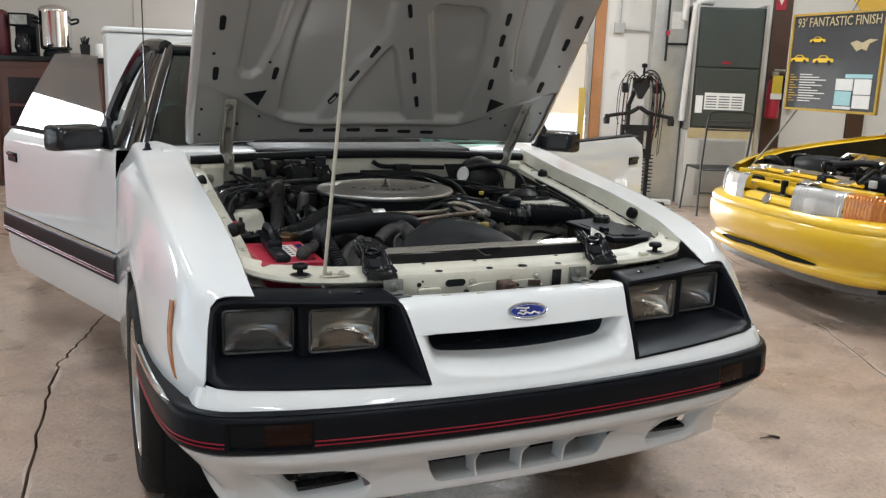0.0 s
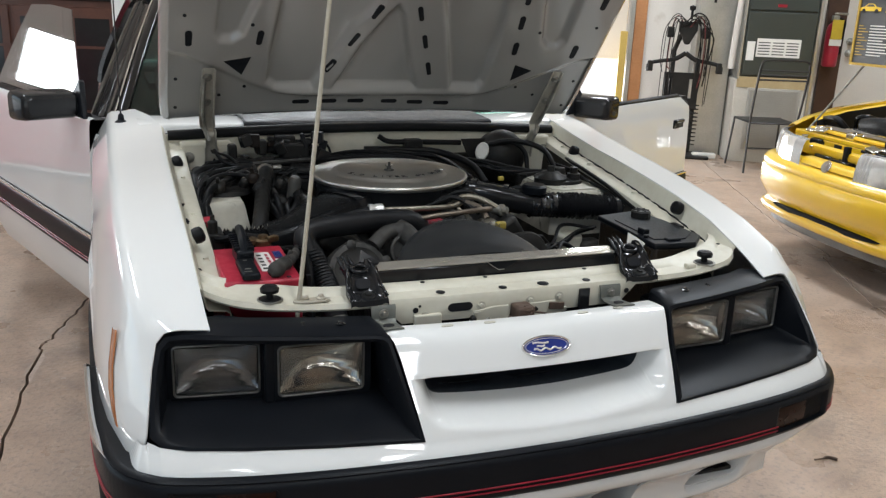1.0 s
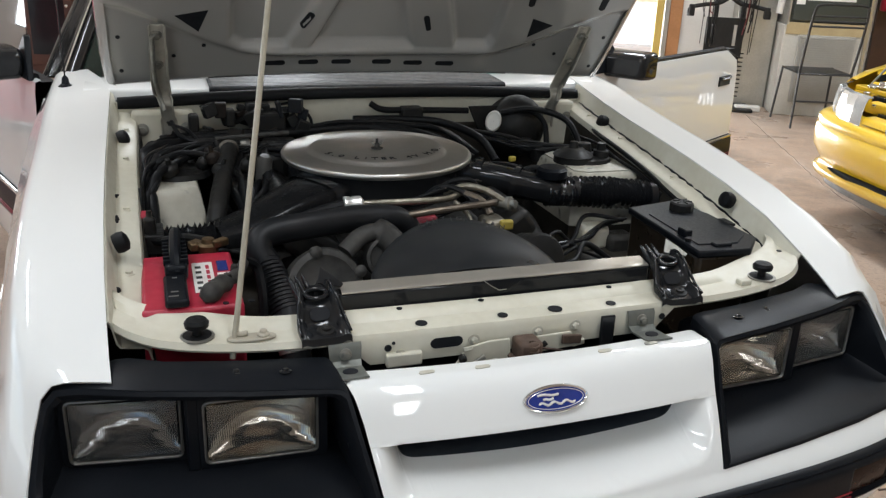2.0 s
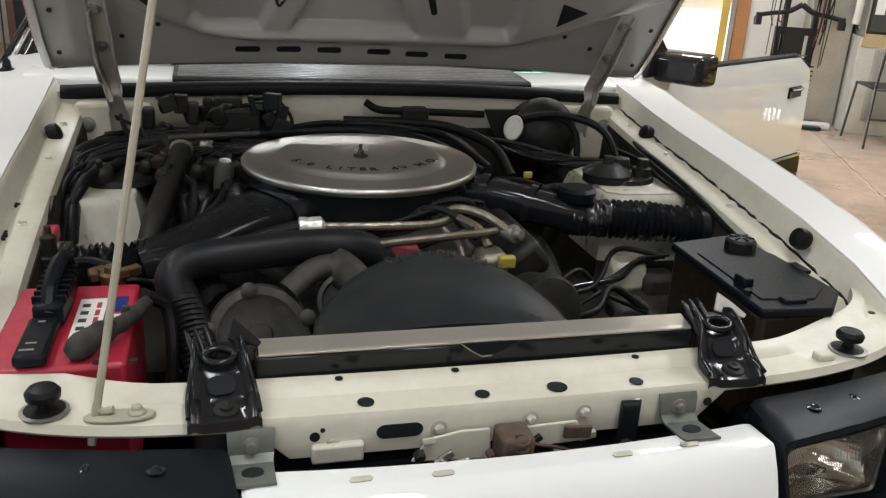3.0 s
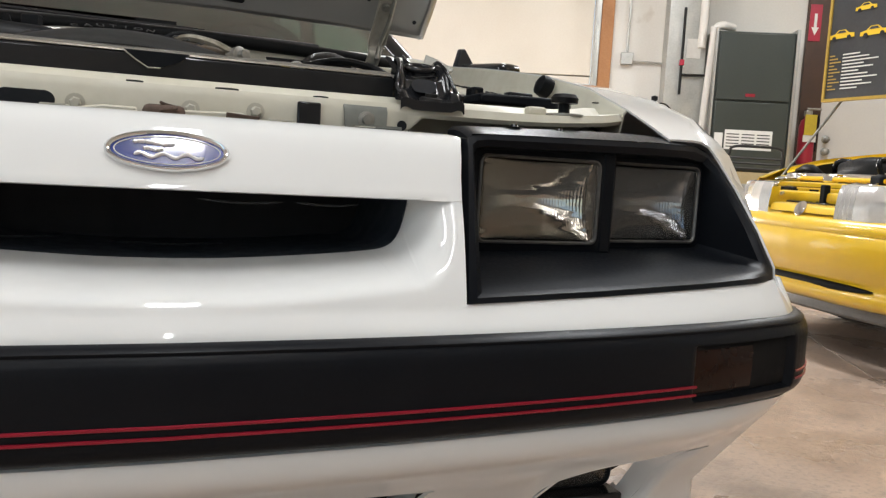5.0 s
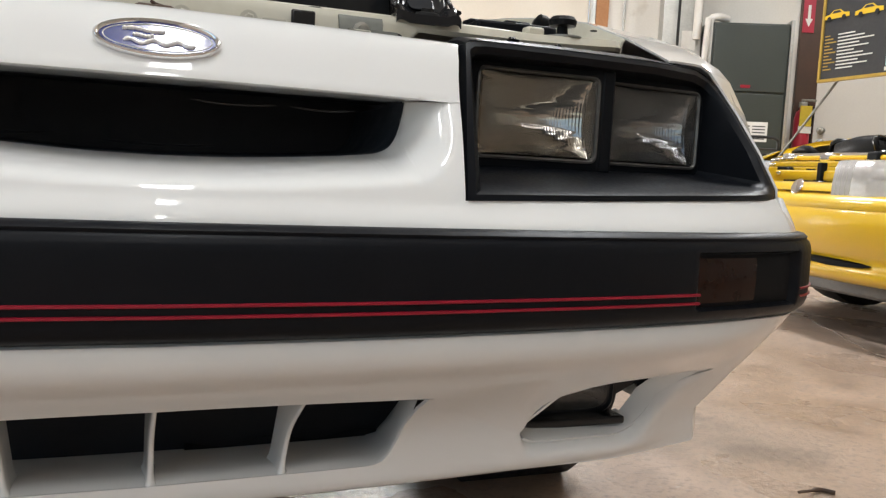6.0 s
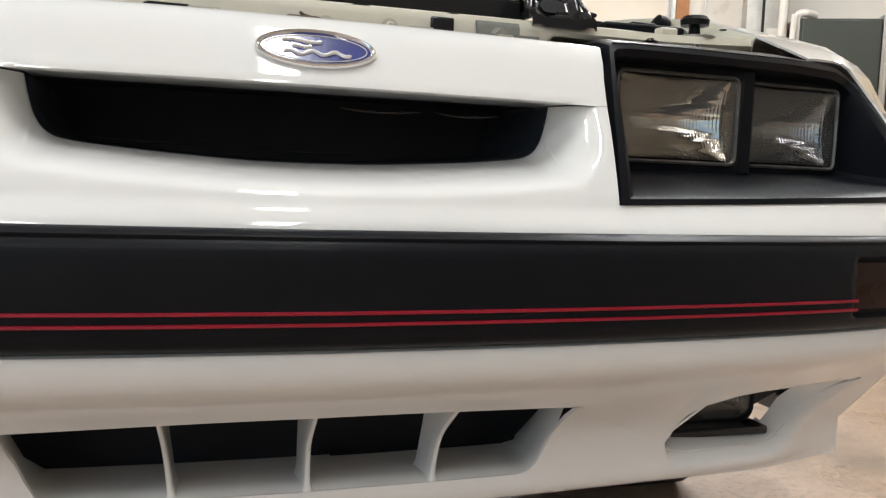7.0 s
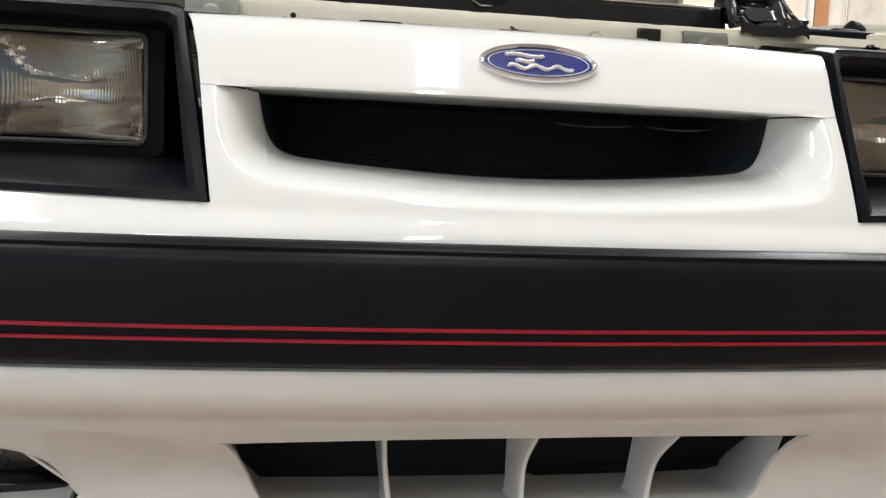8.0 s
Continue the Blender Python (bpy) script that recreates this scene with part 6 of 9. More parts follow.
# dirty bits round the latch
rl = random.Random(12)
for k in range(16):
    x, y, z = rl.uniform(-0.12, 0.11), rl.uniform(0.295, 0.322), rl.uniform(0.69, 0.735)
    w = rl.uniform(0.004, 0.012)
    mm = Matrix.Translation((x, y, z)) @ Matrix.Rotation(rl.uniform(-0.7, 0.7), 4, "Y") @ Matrix.Rotation(rl.uniform(-0.4, 0.4), 4, "X")
    part("latch_piece", Geo().box(-w * 1.6, w * 1.6, -0.003, 0.003, -w * 0.7, w * 0.7, mm) if k % 3 else Geo().lathe([(w * 0.7, -0.004), (w * 0.7, 0.004), (w * 0.4, 0.007)], (x, y, z), (0, -1, 0), 6), rl.choice((RUST, STEEL, CREAMD, GRIMEB)), lat, bevel=0.001)
for pts in (((-0.11, 0.31, 0.70), (-0.05, 0.30, 0.695), (0.0, 0.30, 0.70), (0.05, 0.30, 0.69)), ((0.02, 0.30, 0.73), (0.06, 0.295, 0.722), (0.10, 0.30, 0.70))):
    part("latch_wire", Geo().tube(spline(pts, 5), 0.0022, 6), RUST, lat)
# radiator with its bright top strip
rd = part("radiator", Geo().box(-0.30, 0.30, 0.425, 0.475, 0.45, 0.80), GRIMEB, car, "black radiator with a bright top strip", bevel=0.004)
part("top_strip", Geo().grid([[(x, 0.4142, 0.8088), (x, 0.4146, 0.8105), (x, 0.4175, 0.8122), (x, 0.4215, 0.8130), (x, 0.446, 0.8175), (x, 0.448, 0.812)] for x in (-0.288, -0.1, 0.1, 0.285)], flip=True), surf("smoked_metal_strip", (0.58, 0.55, 0.49), (0.48, 0.45, 0.39), 5, 0.14, 0.26, metal=0.7, fine=30), rd, "dull bright metal strip", angle=40, solid=0.0015)
part("top_seal", Geo().box(-0.293, 0.288, 0.4135, 0.445, 0.762, 0.8082), GLOSSB, rd, bevel=0.004)
part("clip", Geo().prism([(-0.040, 0.4105, 0.8105), (0.035, 0.4105, 0.8105), (0.022, 0.4105, 0.800), (0.002, 0.4105, 0.792), (-0.012, 0.4105, 0.7915), (-0.026, 0.4105, 0.800)], (0, 0.0025, 0)), BLACK, rd, "black plastic clip", bevel=0.0008)
part("clip_edge", Geo().tube([(-0.040, 0.4100, 0.8105), (-0.026, 0.4100, 0.800), (-0.012, 0.4100, 0.7915), (0.002, 0.4100, 0.792)], 0.0009, 6), STEEL, rd)

# fan shroud: low dome behind the radiator
def dome(a, t):
    """a: 0..1 across, t: 0 front to 1 rear."""
    x = lerp(-0.225, 0.150, a)
    k = math.sin(math.pi * a) ** 0.55
    return Vector((x, lerp(0.45, 0.47 + 0.155 * k, t), 0.775 + k * (0.045 + 0.035 * smooth01(t * 1.15))))


sh = part("fan_shroud", Geo().grid([[dome(a, t) for t in np.linspace(0, 1, 8)] + [dome(a, 1.0) + Vector((0, 0.01, -0.01)), Vector((dome(a, 1).x, dome(a, 1).y + 0.014, 0.60))] for a in np.linspace(0, 1, 25)], flip=True), surf("dusty_shroud", (0.0125, 0.0138, 0.0155), (0.026, 0.027, 0.0275), 9, 0.26, 0.42, spec=0.3, fine=14), car, "dusty black fan shroud with raised lettering", angle=50, solid=0.003)


def lettering(text, size, m, mat, parent, name="lettering", label="", depth=0.0006):
    """Raised writing in the built-in letters, turned into a mesh."""
    cu = bpy.data.curves.new(name, "FONT")
    cu.body, cu.size, cu.extrude, cu.align_x, cu.align_y = text, size, depth, "CENTER", "CENTER"
    cu.resolution_u = 2
    tmp = bpy.data.objects.new(name, cu)
    me = bpy.data.meshes.new_from_object(tmp)
    bpy.data.objects.remove(tmp)
    me.transform(m)
    me.materials.clear()
    me.materials.append(mat)
    ob = new(name, me)
    if parent:
        ob.parent = parent
    if label:
        ob["label"] = label
    return ob


LETTER = surf("worn_letter_grey", (0.040, 0.040, 0.039), (0.028, 0.028, 0.027), 20, 0.6)
for k, ch in enumerate("CAUTION FAN"):
    a = 0.34 + 0.042 * k
    if ch == " ":
        continue
    p, q = dome(a, 0.93), dome(a + 0.02, 0.93)
    lettering(ch, 0.016, Matrix.Translation(p + Vector((0, -0.004, 0.0045))) @ Matrix.Rotation(math.atan2(q.y - p.y, q.x - p.x), 4, "Z") @ Matrix.Rotation(radians(22), 4, "X"), LETTER, sh)

# upper radiator hose
HOSE = surf("hose_rubber", (0.0085, 0.009, 0.0102), (0.0145, 0.0147, 0.0160), 14, 0.34, 0.5, bump=0.05, fine=150, spec=0.2)
path = spline([(-0.345, 0.50, 0.62), (-0.352, 0.56, 0.70), (-0.372, 0.63, 0.77), (-0.392, 0.655, 0.812), (-0.370, 0.675, 0.832), (-0.29, 0.69, 0.838), (-0.19, 0.71, 0.838), (-0.115, 0.715, 0.83), (-0.075, 0.73, 0.79), (-0.06, 0.75, 0.72)], 6)
hs = part("radiator_hose", Geo().tube(path, 0.0265, 14), HOSE, car, "thick black rubber radiator hose", angle=180)
for k in range(14):
    t = k / 13
    c = Vector((-0.356, 0.575, 0.715)).lerp(Vector((-0.382, 0.643, 0.787)), t)
    d = Vector((-0.02, 0.07, 0.07)).normalized()
    part("rib", Geo().lathe([(0.0262, -0.0016), (0.0290, 0.0), (0.0262, 0.0016)], c, d, 14, False), HOSE, hs)
part("hose_clamp", Geo().lathe([(0.0275, -0.007), (0.029, -0.006), (0.029, 0.006), (0.0275, 0.007)], (-0.349, 0.53, 0.66), (-0.05, 0.35, 0.55), 18, False), STEEL, car)

# air pump and alternator, with brackets
pump = part("air_pump", Geo().lathe([(0.072, 0.07), (0.074, 0.014), (0.070, 0.004), (0.058, 0.0), (0.052, 0.003), (0.020, 0.004), (0.016, -0.006), (0.001, -0.006)], (-0.278, 0.598, 0.748), (0, 0.8, -0.35), 28), GREY, car, "dusty grey belt-driven pump", angle=35)
for a in (20, 100, 170, 250, 310):
    part("lug", Geo().lathe([(0.012, 0.03), (0.012, 0.0), (0.006, -0.004), (0.001, -0.0045)], Vector((-0.278, 0.598, 0.748)) + Vector((0.072 * math.cos(radians(a)), 0.025 * math.sin(radians(a)), 0.06 * math.sin(radians(a)))), (0, 0.8, -0.35), 10), GREY, pump)
alt = part("alternator_bracket", Geo().tube(spline([(-0.235, 0.63, 0.80), (-0.20, 0.65, 0.822), (-0.165, 0.655, 0.826), (-0.135, 0.645, 0.80), (-0.13, 0.63, 0.76)], 5), [0.018] * 10 + [0.03] * 11, 12, flat=0.7), GREY, car, "grey cast accessory bracket", angle=60)
part("pulley", Geo().lathe([(0.040, 0.03), (0.040, 0.0), (0.034, -0.002), (0.030, 0.008), (0.012, 0.008), (0.010, -0.006), (0.001, -0.007)], (-0.155, 0.622, 0.785), (0, 0.85, -0.3), 24), GREY, alt)
part("power_pump", Geo().lathe([(0.052, 0.09), (0.055, 0.01), (0.05, 0.0), (0.03, -0.004), (0.001, -0.004)], (0.155, 0.59, 0.765), (0, 1, -0.3), 24), GRIMEB, car, "grimy black steering pump", angle=35)
blk = part("engine_block", Geo().box(-0.24, 0.16, 0.66, 1.30, 0.40, 0.74), GRIMEB, car, "grimy black engine block", bevel=0.02)
for s, x in ((-1, -0.27), (1, 0.16)):
    part("valve_cover", Geo().box(-0.06, 0.06, -0.25, 0.25, -0.03, 0.035, Matrix.Translation((x, 1.0, 0.76)) @ Matrix.Rotation(radians(-35 * s), 4, "Y")), GRIMEB, blk, bevel=0.015)
part("red_cover_end", Geo().box(-0.10, -0.02, 0.715, 0.76, 0.79, 0.828), surf("red_cover", (0.28, 0.015, 0.03), (0.2, 0.012, 0.025), 14, 0.4, 0.6), blk, bevel=0.01)
part("intake", Geo().box(-0.16, 0.10, 0.74, 1.25, 0.72, 0.80), GREY, blk, bevel=0.02)

# air cleaner with its bright lid and two black snorkels
AX, AY = -0.06, 1.075
ac = part("air_cleaner", Geo().lathe([(0.17, 0.79), (0.205, 0.80), (0.212, 0.85), (0.216, 0.876)], (AX, AY, 0), (0, 0, 1), 56), GLOSSB, car, "round black air cleaner with a bright lid", angle=40)
part("lid", Geo().lathe([(0.222, 0.869), (0.2245, 0.873), (0.2248, 0.879), (0.2225, 0.8825), (0.216, 0.8835), (0.208, 0.8825), (0.168, 0.8835), (0.162, 0.8845), (0.156, 0.8905), (0.150, 0.8935), (0.142, 0.8945), (0.098, 0.8945), (0.075, 0.8925), (0.060, 0.888), (0.05, 0.8865), (0.001, 0.8865)], (AX, AY, 0), (0, 0, 1), 72, False), surf("satin_lid", (0.62, 0.60, 0.565), (0.57, 0.555, 0.52), 4, 0.33, 0.40, metal=1.0, fine=40), ac, "satin aluminium lid with dark lettering", angle=60)
part("stud", Geo().lathe([(0.014, 0.886), (0.014, 0.889), (0.007, 0.890), (0.006, 0.899), (0.0035, 0.900), (0.0035, 0.910), (0.001, 0.9105)], (AX, AY, 0), (0, 0, 1), 12), GREY, ac, "wing nut on its stud")
for s in (-1, 1):
    part("wing", Geo().prism([(AX + s * 0.004, AY - 0.0012, 0.892), (AX + s * 0.010, AY - 0.0012, 0.895), (AX + s * 0.015, AY - 0.0012, 0.904), (AX + s * 0.010, AY - 0.0012, 0.905), (AX + s * 0.004, AY - 0.0012, 0.899)], (0, 0.0024, 0)), STEEL, ac, bevel=0.0008)
TXT = "5.0 LITER 4V H.O."
for k, ch in enumerate(TXT):
    if ch == " ":
        continue
    a = radians(-62 + 126 * k / (len(TXT) - 1))
    lettering(ch, 0.027, Matrix.Translation((AX + 0.146 * math.sin(a), AY - 0.130 * math.cos(a), 0.895)) @ Matrix.Rotation(a * 0.85, 4, "Z"), DARK, ac, depth=0.0005)


WRAP = surf("shiny_black_wrap", (0.009, 0.0095, 0.011), (0.014, 0.0145, 0.016), 30, 0.10, 0.20, bump=0.25, fine=140, spec=0.8)


SNORK = surf("dusty_gloss_black", (0.0065, 0.0068, 0.0075), (0.010, 0.0102, 0.011), 12, 0.12, 0.30, bump=0.2, fine=90, spec=0.16)


def duct(pts, w, h, n=6):
    """A flattened duct along a curve; w, h: its width and height at each end."""
    g = Geo()
    rows = []
    pts = spline(pts, n)
    for i, p in enumerate(pts):
        d = (pts[min(i + 1, len(pts) - 1)] - pts[max(i - 1, 0)]).normalized()
        sd = d.cross(Vector((0, 0, 1))).normalized()
        up = sd.cross(d)
        t = i / (len(pts) - 1)
        ww, hh = lerp(w[0], w[1], t), lerp(h[0], h[1], t)
        rows.append([p + sd * ww * math.copysign(abs(math.cos(a)) ** 0.6, math.cos(a)) + up * hh * math.copysign(abs(math.sin(a)) ** 0.6, math.sin(a)) for a in (2 * math.pi * k / 16 for k in range(16))])
    return g.grid(rows, True)


snl = part("snorkel", duct([(-0.20, 0.955, 0.835), (-0.29, 0.90, 0.815), (-0.38, 0.86, 0.785), (-0.45, 0.845, 0.768)], (0.075, 0.05), (0.03, 0.034)), SNORK, car, "gloss black intake snorkel", angle=60)
part("flange", duct([(-0.222, 0.942, 0.83), (-0.24, 0.931, 0.826)], (0.081, 0.08), (0.035, 0.035)), GLOSSB, snl, angle=60)
snr = part("snorkel", duct([(0.12, 1.03, 0.835), (0.20, 0.985, 0.83), (0.28, 0.945, 0.815), (0.345, 0.918, 0.800)], (0.050, 0.033), (0.028, 0.032)), GLOSSB, car, "gloss black intake snorkel", angle=60)
for a, b in (((0.165, 1.006, 0.833), (0.18, 0.998, 0.832)), ((0.245, 0.957, 0.823), (0.256, 0.95, 0.821))):
    part("flange", duct([a, b], (0.055, 0.052), (0.036, 0.036)), GLOSSB, snr, angle=60)


def bellows(name, a, b, sag, r, n, parent, label, taped=0.0):
    """A corrugated hose with uneven folds; its first stretch may be wrapped in crumpled tape."""
    a, b = Vector(a), Vector(b)
    rb = random.Random(n * 7 + 1)
    d = (b - a).normalized()
    sd = d.cross(Vector((0, 0, 1))).normalized()
    up = sd.cross(d)
    rows, tilt = [], 0.0
    for k in range(n * 4 + 1):
        t = k / (n * 4)
        c = a.lerp(b, t) + Vector((0, 0, -sag * 4 * t * (1 - t)))
        tilt = rb.uniform(-0.12, 0.12) if k % 4 == 0 else tilt
        fold = (0.15 if t >= taped else 0.04) * math.sin(k * math.pi / 2)
        ring = []
        for j in range(18):
            w = 2 * math.pi * j / 18
            crumple = (0.10 * rb.uniform(-1, 1) if t < taped else 0.025 * rb.uniform(-1, 1))
            q = r * (1 + fold + crumple + 0.04 * math.sin(2 * w + k * 0.21))
            ring.append(c + (sd * math.cos(w) + up * math.sin(w)) * q + d * math.sin(w) * tilt * r * 0.6)
        rows.append(ring)
    return part(name, Geo().grid(rows, True), WRAP, parent, label, angle=50)


bellows("intake_hose", (0.318, 0.925, 0.800), (0.575, 0.885, 0.786), -0.006, 0.034, 22, car, "wrinkled black corrugated intake hose", 0.3)
part("hose_clamp", Geo().lathe([(0.034, -0.012), (0.037, -0.010), (0.037, 0.006), (0.033, 0.010)], (0.583, 0.884, 0.785), (1, -0.16, -0.05), 20, False), GLOSSB, car)
bellows("intake_hose", (-0.44, 0.847, 0.77), (-0.60, 0.86, 0.765), 0.005, 0.034, 15, car, "black corrugated intake hose")
part("hose_clamp", Geo().lathe([(0.036, -0.006), (0.039, -0.005), (0.039, 0.005), (0.036, 0.006)], (-0.575, 0.858, 0.766), (1, -0.08, 0), 18, False), STEEL, car)

part("hose", Geo().tube(spline([(-0.392, 1.185, 0.876), (-0.397, 1.16, 0.868), (-0.414, 1.10, 0.836), (-0.436, 1.0, 0.794), (-0.45, 0.95, 0.75)], 6), 0.021, 14), GRIMEB, car, "thick grimy hose with a worn end", angle=60)
part("hose_end", Geo().lathe([(0.020, -0.008), (0.0225, -0.006), (0.0225, 0.010), (0.0195, 0.014), (0.015, 0.010)], (-0.394, 1.178, 0.873), (0.05, 0.5, 0.35), 16, False), surf("worn_hose_end", (0.20, 0.18, 0.15), (0.07, 0.06, 0.05), 40, 0.6, 0.8, bump=0.2), car)

# fuel lines and fittings over the intake
TAN = surf("tarnished_tube", (0.27, 0.25, 0.205), (0.15, 0.13, 0.095), 30, 0.35, 0.6, metal=0.8, bump=0.1)
COP = surf("copper_tube", (0.19, 0.155, 0.12), (0.10, 0.08, 0.062), 25, 0.4, 0.6, metal=0.8)
ln = part("fuel_line", Geo().tube(spline([(-0.17, 0.772, 0.848), (-0.10, 0.768, 0.848), (0.0, 0.762, 0.85), (0.035, 0.77, 0.855), (0.06, 0.80, 0.855), (0.07, 0.84, 0.84)], 6), 0.0070, 10), TAN, car, "tarnished metal fuel line")
part("fitting", Geo().lathe([(0.010, -0.03), (0.0165, -0.028), (0.0165, -0.018), (0.0150, -0.014), (0.0165, -0.008), (0.0165, 0.006), (0.009, 0.012)], (-0.178, 0.772, 0.848), (1, -0.02, 0.0), 14), surf("bright_zinc", (0.75, 0.75, 0.72), (0.62, 0.62, 0.58), 15, 0.3, metal=0.6), ln, "bright zinc fitting")
part("rubber_line", Geo().tube(spline([(-0.205, 0.773, 0.846), (-0.26, 0.775, 0.832), (-0.33, 0.79, 0.80), (-0.37, 0.82, 0.76)], 5), 0.014, 10), RUBBER, ln)
part("copper_line", Geo().tube(spline([(-0.12, 0.715, 0.832), (-0.05, 0.708, 0.842), (0.03, 0.703, 0.85), (0.085, 0.71, 0.852), (0.11, 0.73, 0.848)], 5), 0.007, 10), COP, car, "brownish metal pipe")
for pts, r, mt in (([(0.02, 0.80, 0.845), (0.05, 0.775, 0.872), (0.09, 0.75, 0.868), (0.12, 0.72, 0.852), (0.135, 0.708, 0.848)], 0.0075, TAN), ([(0.0, 0.83, 0.84), (0.03, 0.80, 0.875), (0.07, 0.79, 0.88), (0.10, 0.80, 0.85)], 0.006, RUBBER), ([(-0.03, 0.82, 0.83), (0.0, 0.79, 0.868), (0.04, 0.77, 0.865), (0.07, 0.72, 0.84)], 0.006, RUBBER),
                   ([(0.05, 0.76, 0.86), (0.075, 0.73, 0.852), (0.085, 0.70, 0.83)], 0.008, COP), ([(0.02, 0.74, 0.85), (0.04, 0.71, 0.83), (0.045, 0.69, 0.80)], 0.005, TAN)):
    part("pipe", Geo().tube(spline(pts, 5), r, 8), mt, car)
part("nipple", Geo().lathe([(0.012, -0.035), (0.012, -0.01), (0.015, -0.009), (0.015, 0.0), (0.009, 0.002), (0.009, 0.012), (0.005, 0.0125)], (0.132, 0.708, 0.848), (0.5, -0.7, 0.1), 12), STEEL, car)
part("tag", Geo().box(0.085, 0.112, 0.640, 0.655, 0.815, 0.835), surf("yellow_tag", (0.42, 0.33, 0.05), (0.30, 0.23, 0.04), 12, 0.5), car, "small yellow plastic clip", bevel=0.004)
part("tag", Geo().box(0.245, 0.262, 0.985, 0.995, 0.862, 0.875), surf("yellow_tag", (0, 0, 0)), car, bevel=0.003)
part("regulator", Geo().box(0.06, 0.11, 0.66, 0.72, 0.76, 0.83), TAN, car, bevel=0.012)
part("oil_cap", Geo().lathe([(0.018, 0.78), (0.018, 0.835), (0.036, 0.838), (0.037, 0.856), (0.030, 0.862), (0.001, 0.862)], (0.33, 0.925, 0), (0, 0, 1), 20), BLACK, car, "black oil filler cap", angle=40)
part("valve_tube", duct([(0.12, 0.99, 0.80), (0.22, 1.0, 0.81), (0.32, 1.0, 0.79)], (0.04, 0.04), (0.03, 0.03)), GRIMEB, car, angle=60)

# battery with clamps, labels and cables
bat = part("battery", Geo().box(-0.598, -0.440, 0.448, 0.70, 0.60, 0.795), RED, car, "red battery with a black hold-down strap", bevel=0.006)
part("label_patch", Geo().box(-0.513, -0.478, 0.508, 0.645, 0.7955, 0.7963), PAPER, bat)
for k in range(5):
    part("print", Geo().box(-0.508, -0.498, 0.520 + 0.024 * k, 0.531 + 0.024 * k, 0.7964, 0.7967), GREY, bat)
    part("print", Geo().box(-0.490, -0.484, 0.516 + 0.024 * k, 0.534 + 0.024 * k, 0.7964, 0.7967), RED, bat)
part("blue_print", Geo().box(-0.470, -0.452, 0.600, 0.648, 0.7955, 0.7963), BLUE, bat)
part("print", Geo().box(-0.472, -0.450, 0.545, 0.590, 0.7955, 0.7963), PAPER, bat)
st = part("hold_down", Geo().box(-0.562, -0.525, 0.446, 0.560, 0.797, 0.812), BLACK, bat, "black plastic battery hold-down", bevel=0.005)
part("clamp_body", Geo().prism([(-0.558, 0.555, 0.797), (-0.522, 0.555, 0.797), (-0.518, 0.62, 0.797), (-0.522, 0.705, 0.797), (-0.550, 0.705, 0.797), (-0.560, 0.62, 0.797)], (0, 0, 0.030)), BLACK, st, bevel=0.006)
part("arch", Geo().tube(spline([(-0.540, 0.56, 0.812), (-0.540, 0.59, 0.838), (-0.538, 0.64, 0.848), (-0.536, 0.69, 0.842), (-0.536, 0.712, 0.815)], 5), 0.010, 8), BLACK, st)
for k in range(7):
    part("rib", Geo().box(-0.560, -0.519, 0.572 + 0.018 * k, 0.577 + 0.018 * k, 0.822, 0.833), BLACK, st, bevel=0.001)
for k, y in enumerate((0.462, 0.480, 0.540)):
    part("moulded_mark", Geo().box(-0.556 + 0.004 * k, -0.540, y, y + 0.004, 0.8121, 0.8127), STEEL, st)
LEAD = surf("corroded_lead", (0.034, 0.031, 0.027), (0.013, 0.011, 0.010), 40, 0.55, 0.85, bump=0.5)
cl = part("terminal_clamp", Geo().tube(spline([(-0.505, 0.462, 0.803), (-0.488, 0.470, 0.812), (-0.468, 0.492, 0.816), (-0.455, 0.515, 0.812), (-0.440, 0.545, 0.812), (-0.428, 0.58, 0.812), (-0.420, 0.615, 0.806)], 4), [0.008, 0.012, 0.016, 0.017, 0.018, 0.0165, 0.014, 0.016, 0.017, 0.015, 0.011, 0.010, 0.0105, 0.012, 0.0105, 0.010, 0.010, 0.0115, 0.010, 0.009, 0.0095, 0.009, 0.0085, 0.008, 0.0075], 11, flat=0.75), LEAD, bat, "corroded lead cable clamp", angle=60)
for x, y, r in ((-0.484, 0.482, 0.010), (-0.462, 0.508, 0.008), (-0.447, 0.548, 0.006)):
    part("bolt", Geo().lathe([(r, -0.004), (r, 0.010), (r * 0.7, 0.014), (0.001, 0.0145)], (x, y, 0.812), (0.1, -0.1, 1), 6), LEAD, cl)
BRASS = surf("brass_clamp", (0.17, 0.115, 0.06), (0.10, 0.065, 0.035), 25, 0.4, 0.7, metal=0.8, bump=0.2)
pc = part("terminal_clamp", Geo().lathe([(0.018, -0.012), (0.019, 0.004), (0.013, 0.008), (0.011, 0.016), (0.001, 0.0165)], (-0.478, 0.712, 0.802), (0, 0, 1), 14), BRASS, bat, "tarnished brass clamp", angle=40)
for x, y, z, w in ((-0.505, 0.718, 0.802, 0.009), (-0.455, 0.722, 0.804, 0.010), (-0.492, 0.735, 0.798, 0.012), (-0.462, 0.703, 0.809, 0.006)):
    part("jaw", Geo().box(-w * 1.5, w * 1.5, -w * 0.8, w * 0.8, -0.007, 0.008, Matrix.Translation((x, y, z)) @ Matrix.Rotation(x * 40, 4, "Z")), BRASS, pc, bevel=0.003)
part("cable", Geo().tube(spline([(-0.425, 0.60, 0.815), (-0.40, 0.61, 0.79), (-0.395, 0.58, 0.74), (-0.40, 0.55, 0.66)], 6), 0.009, 8), RUBBER, car, "black battery cable")
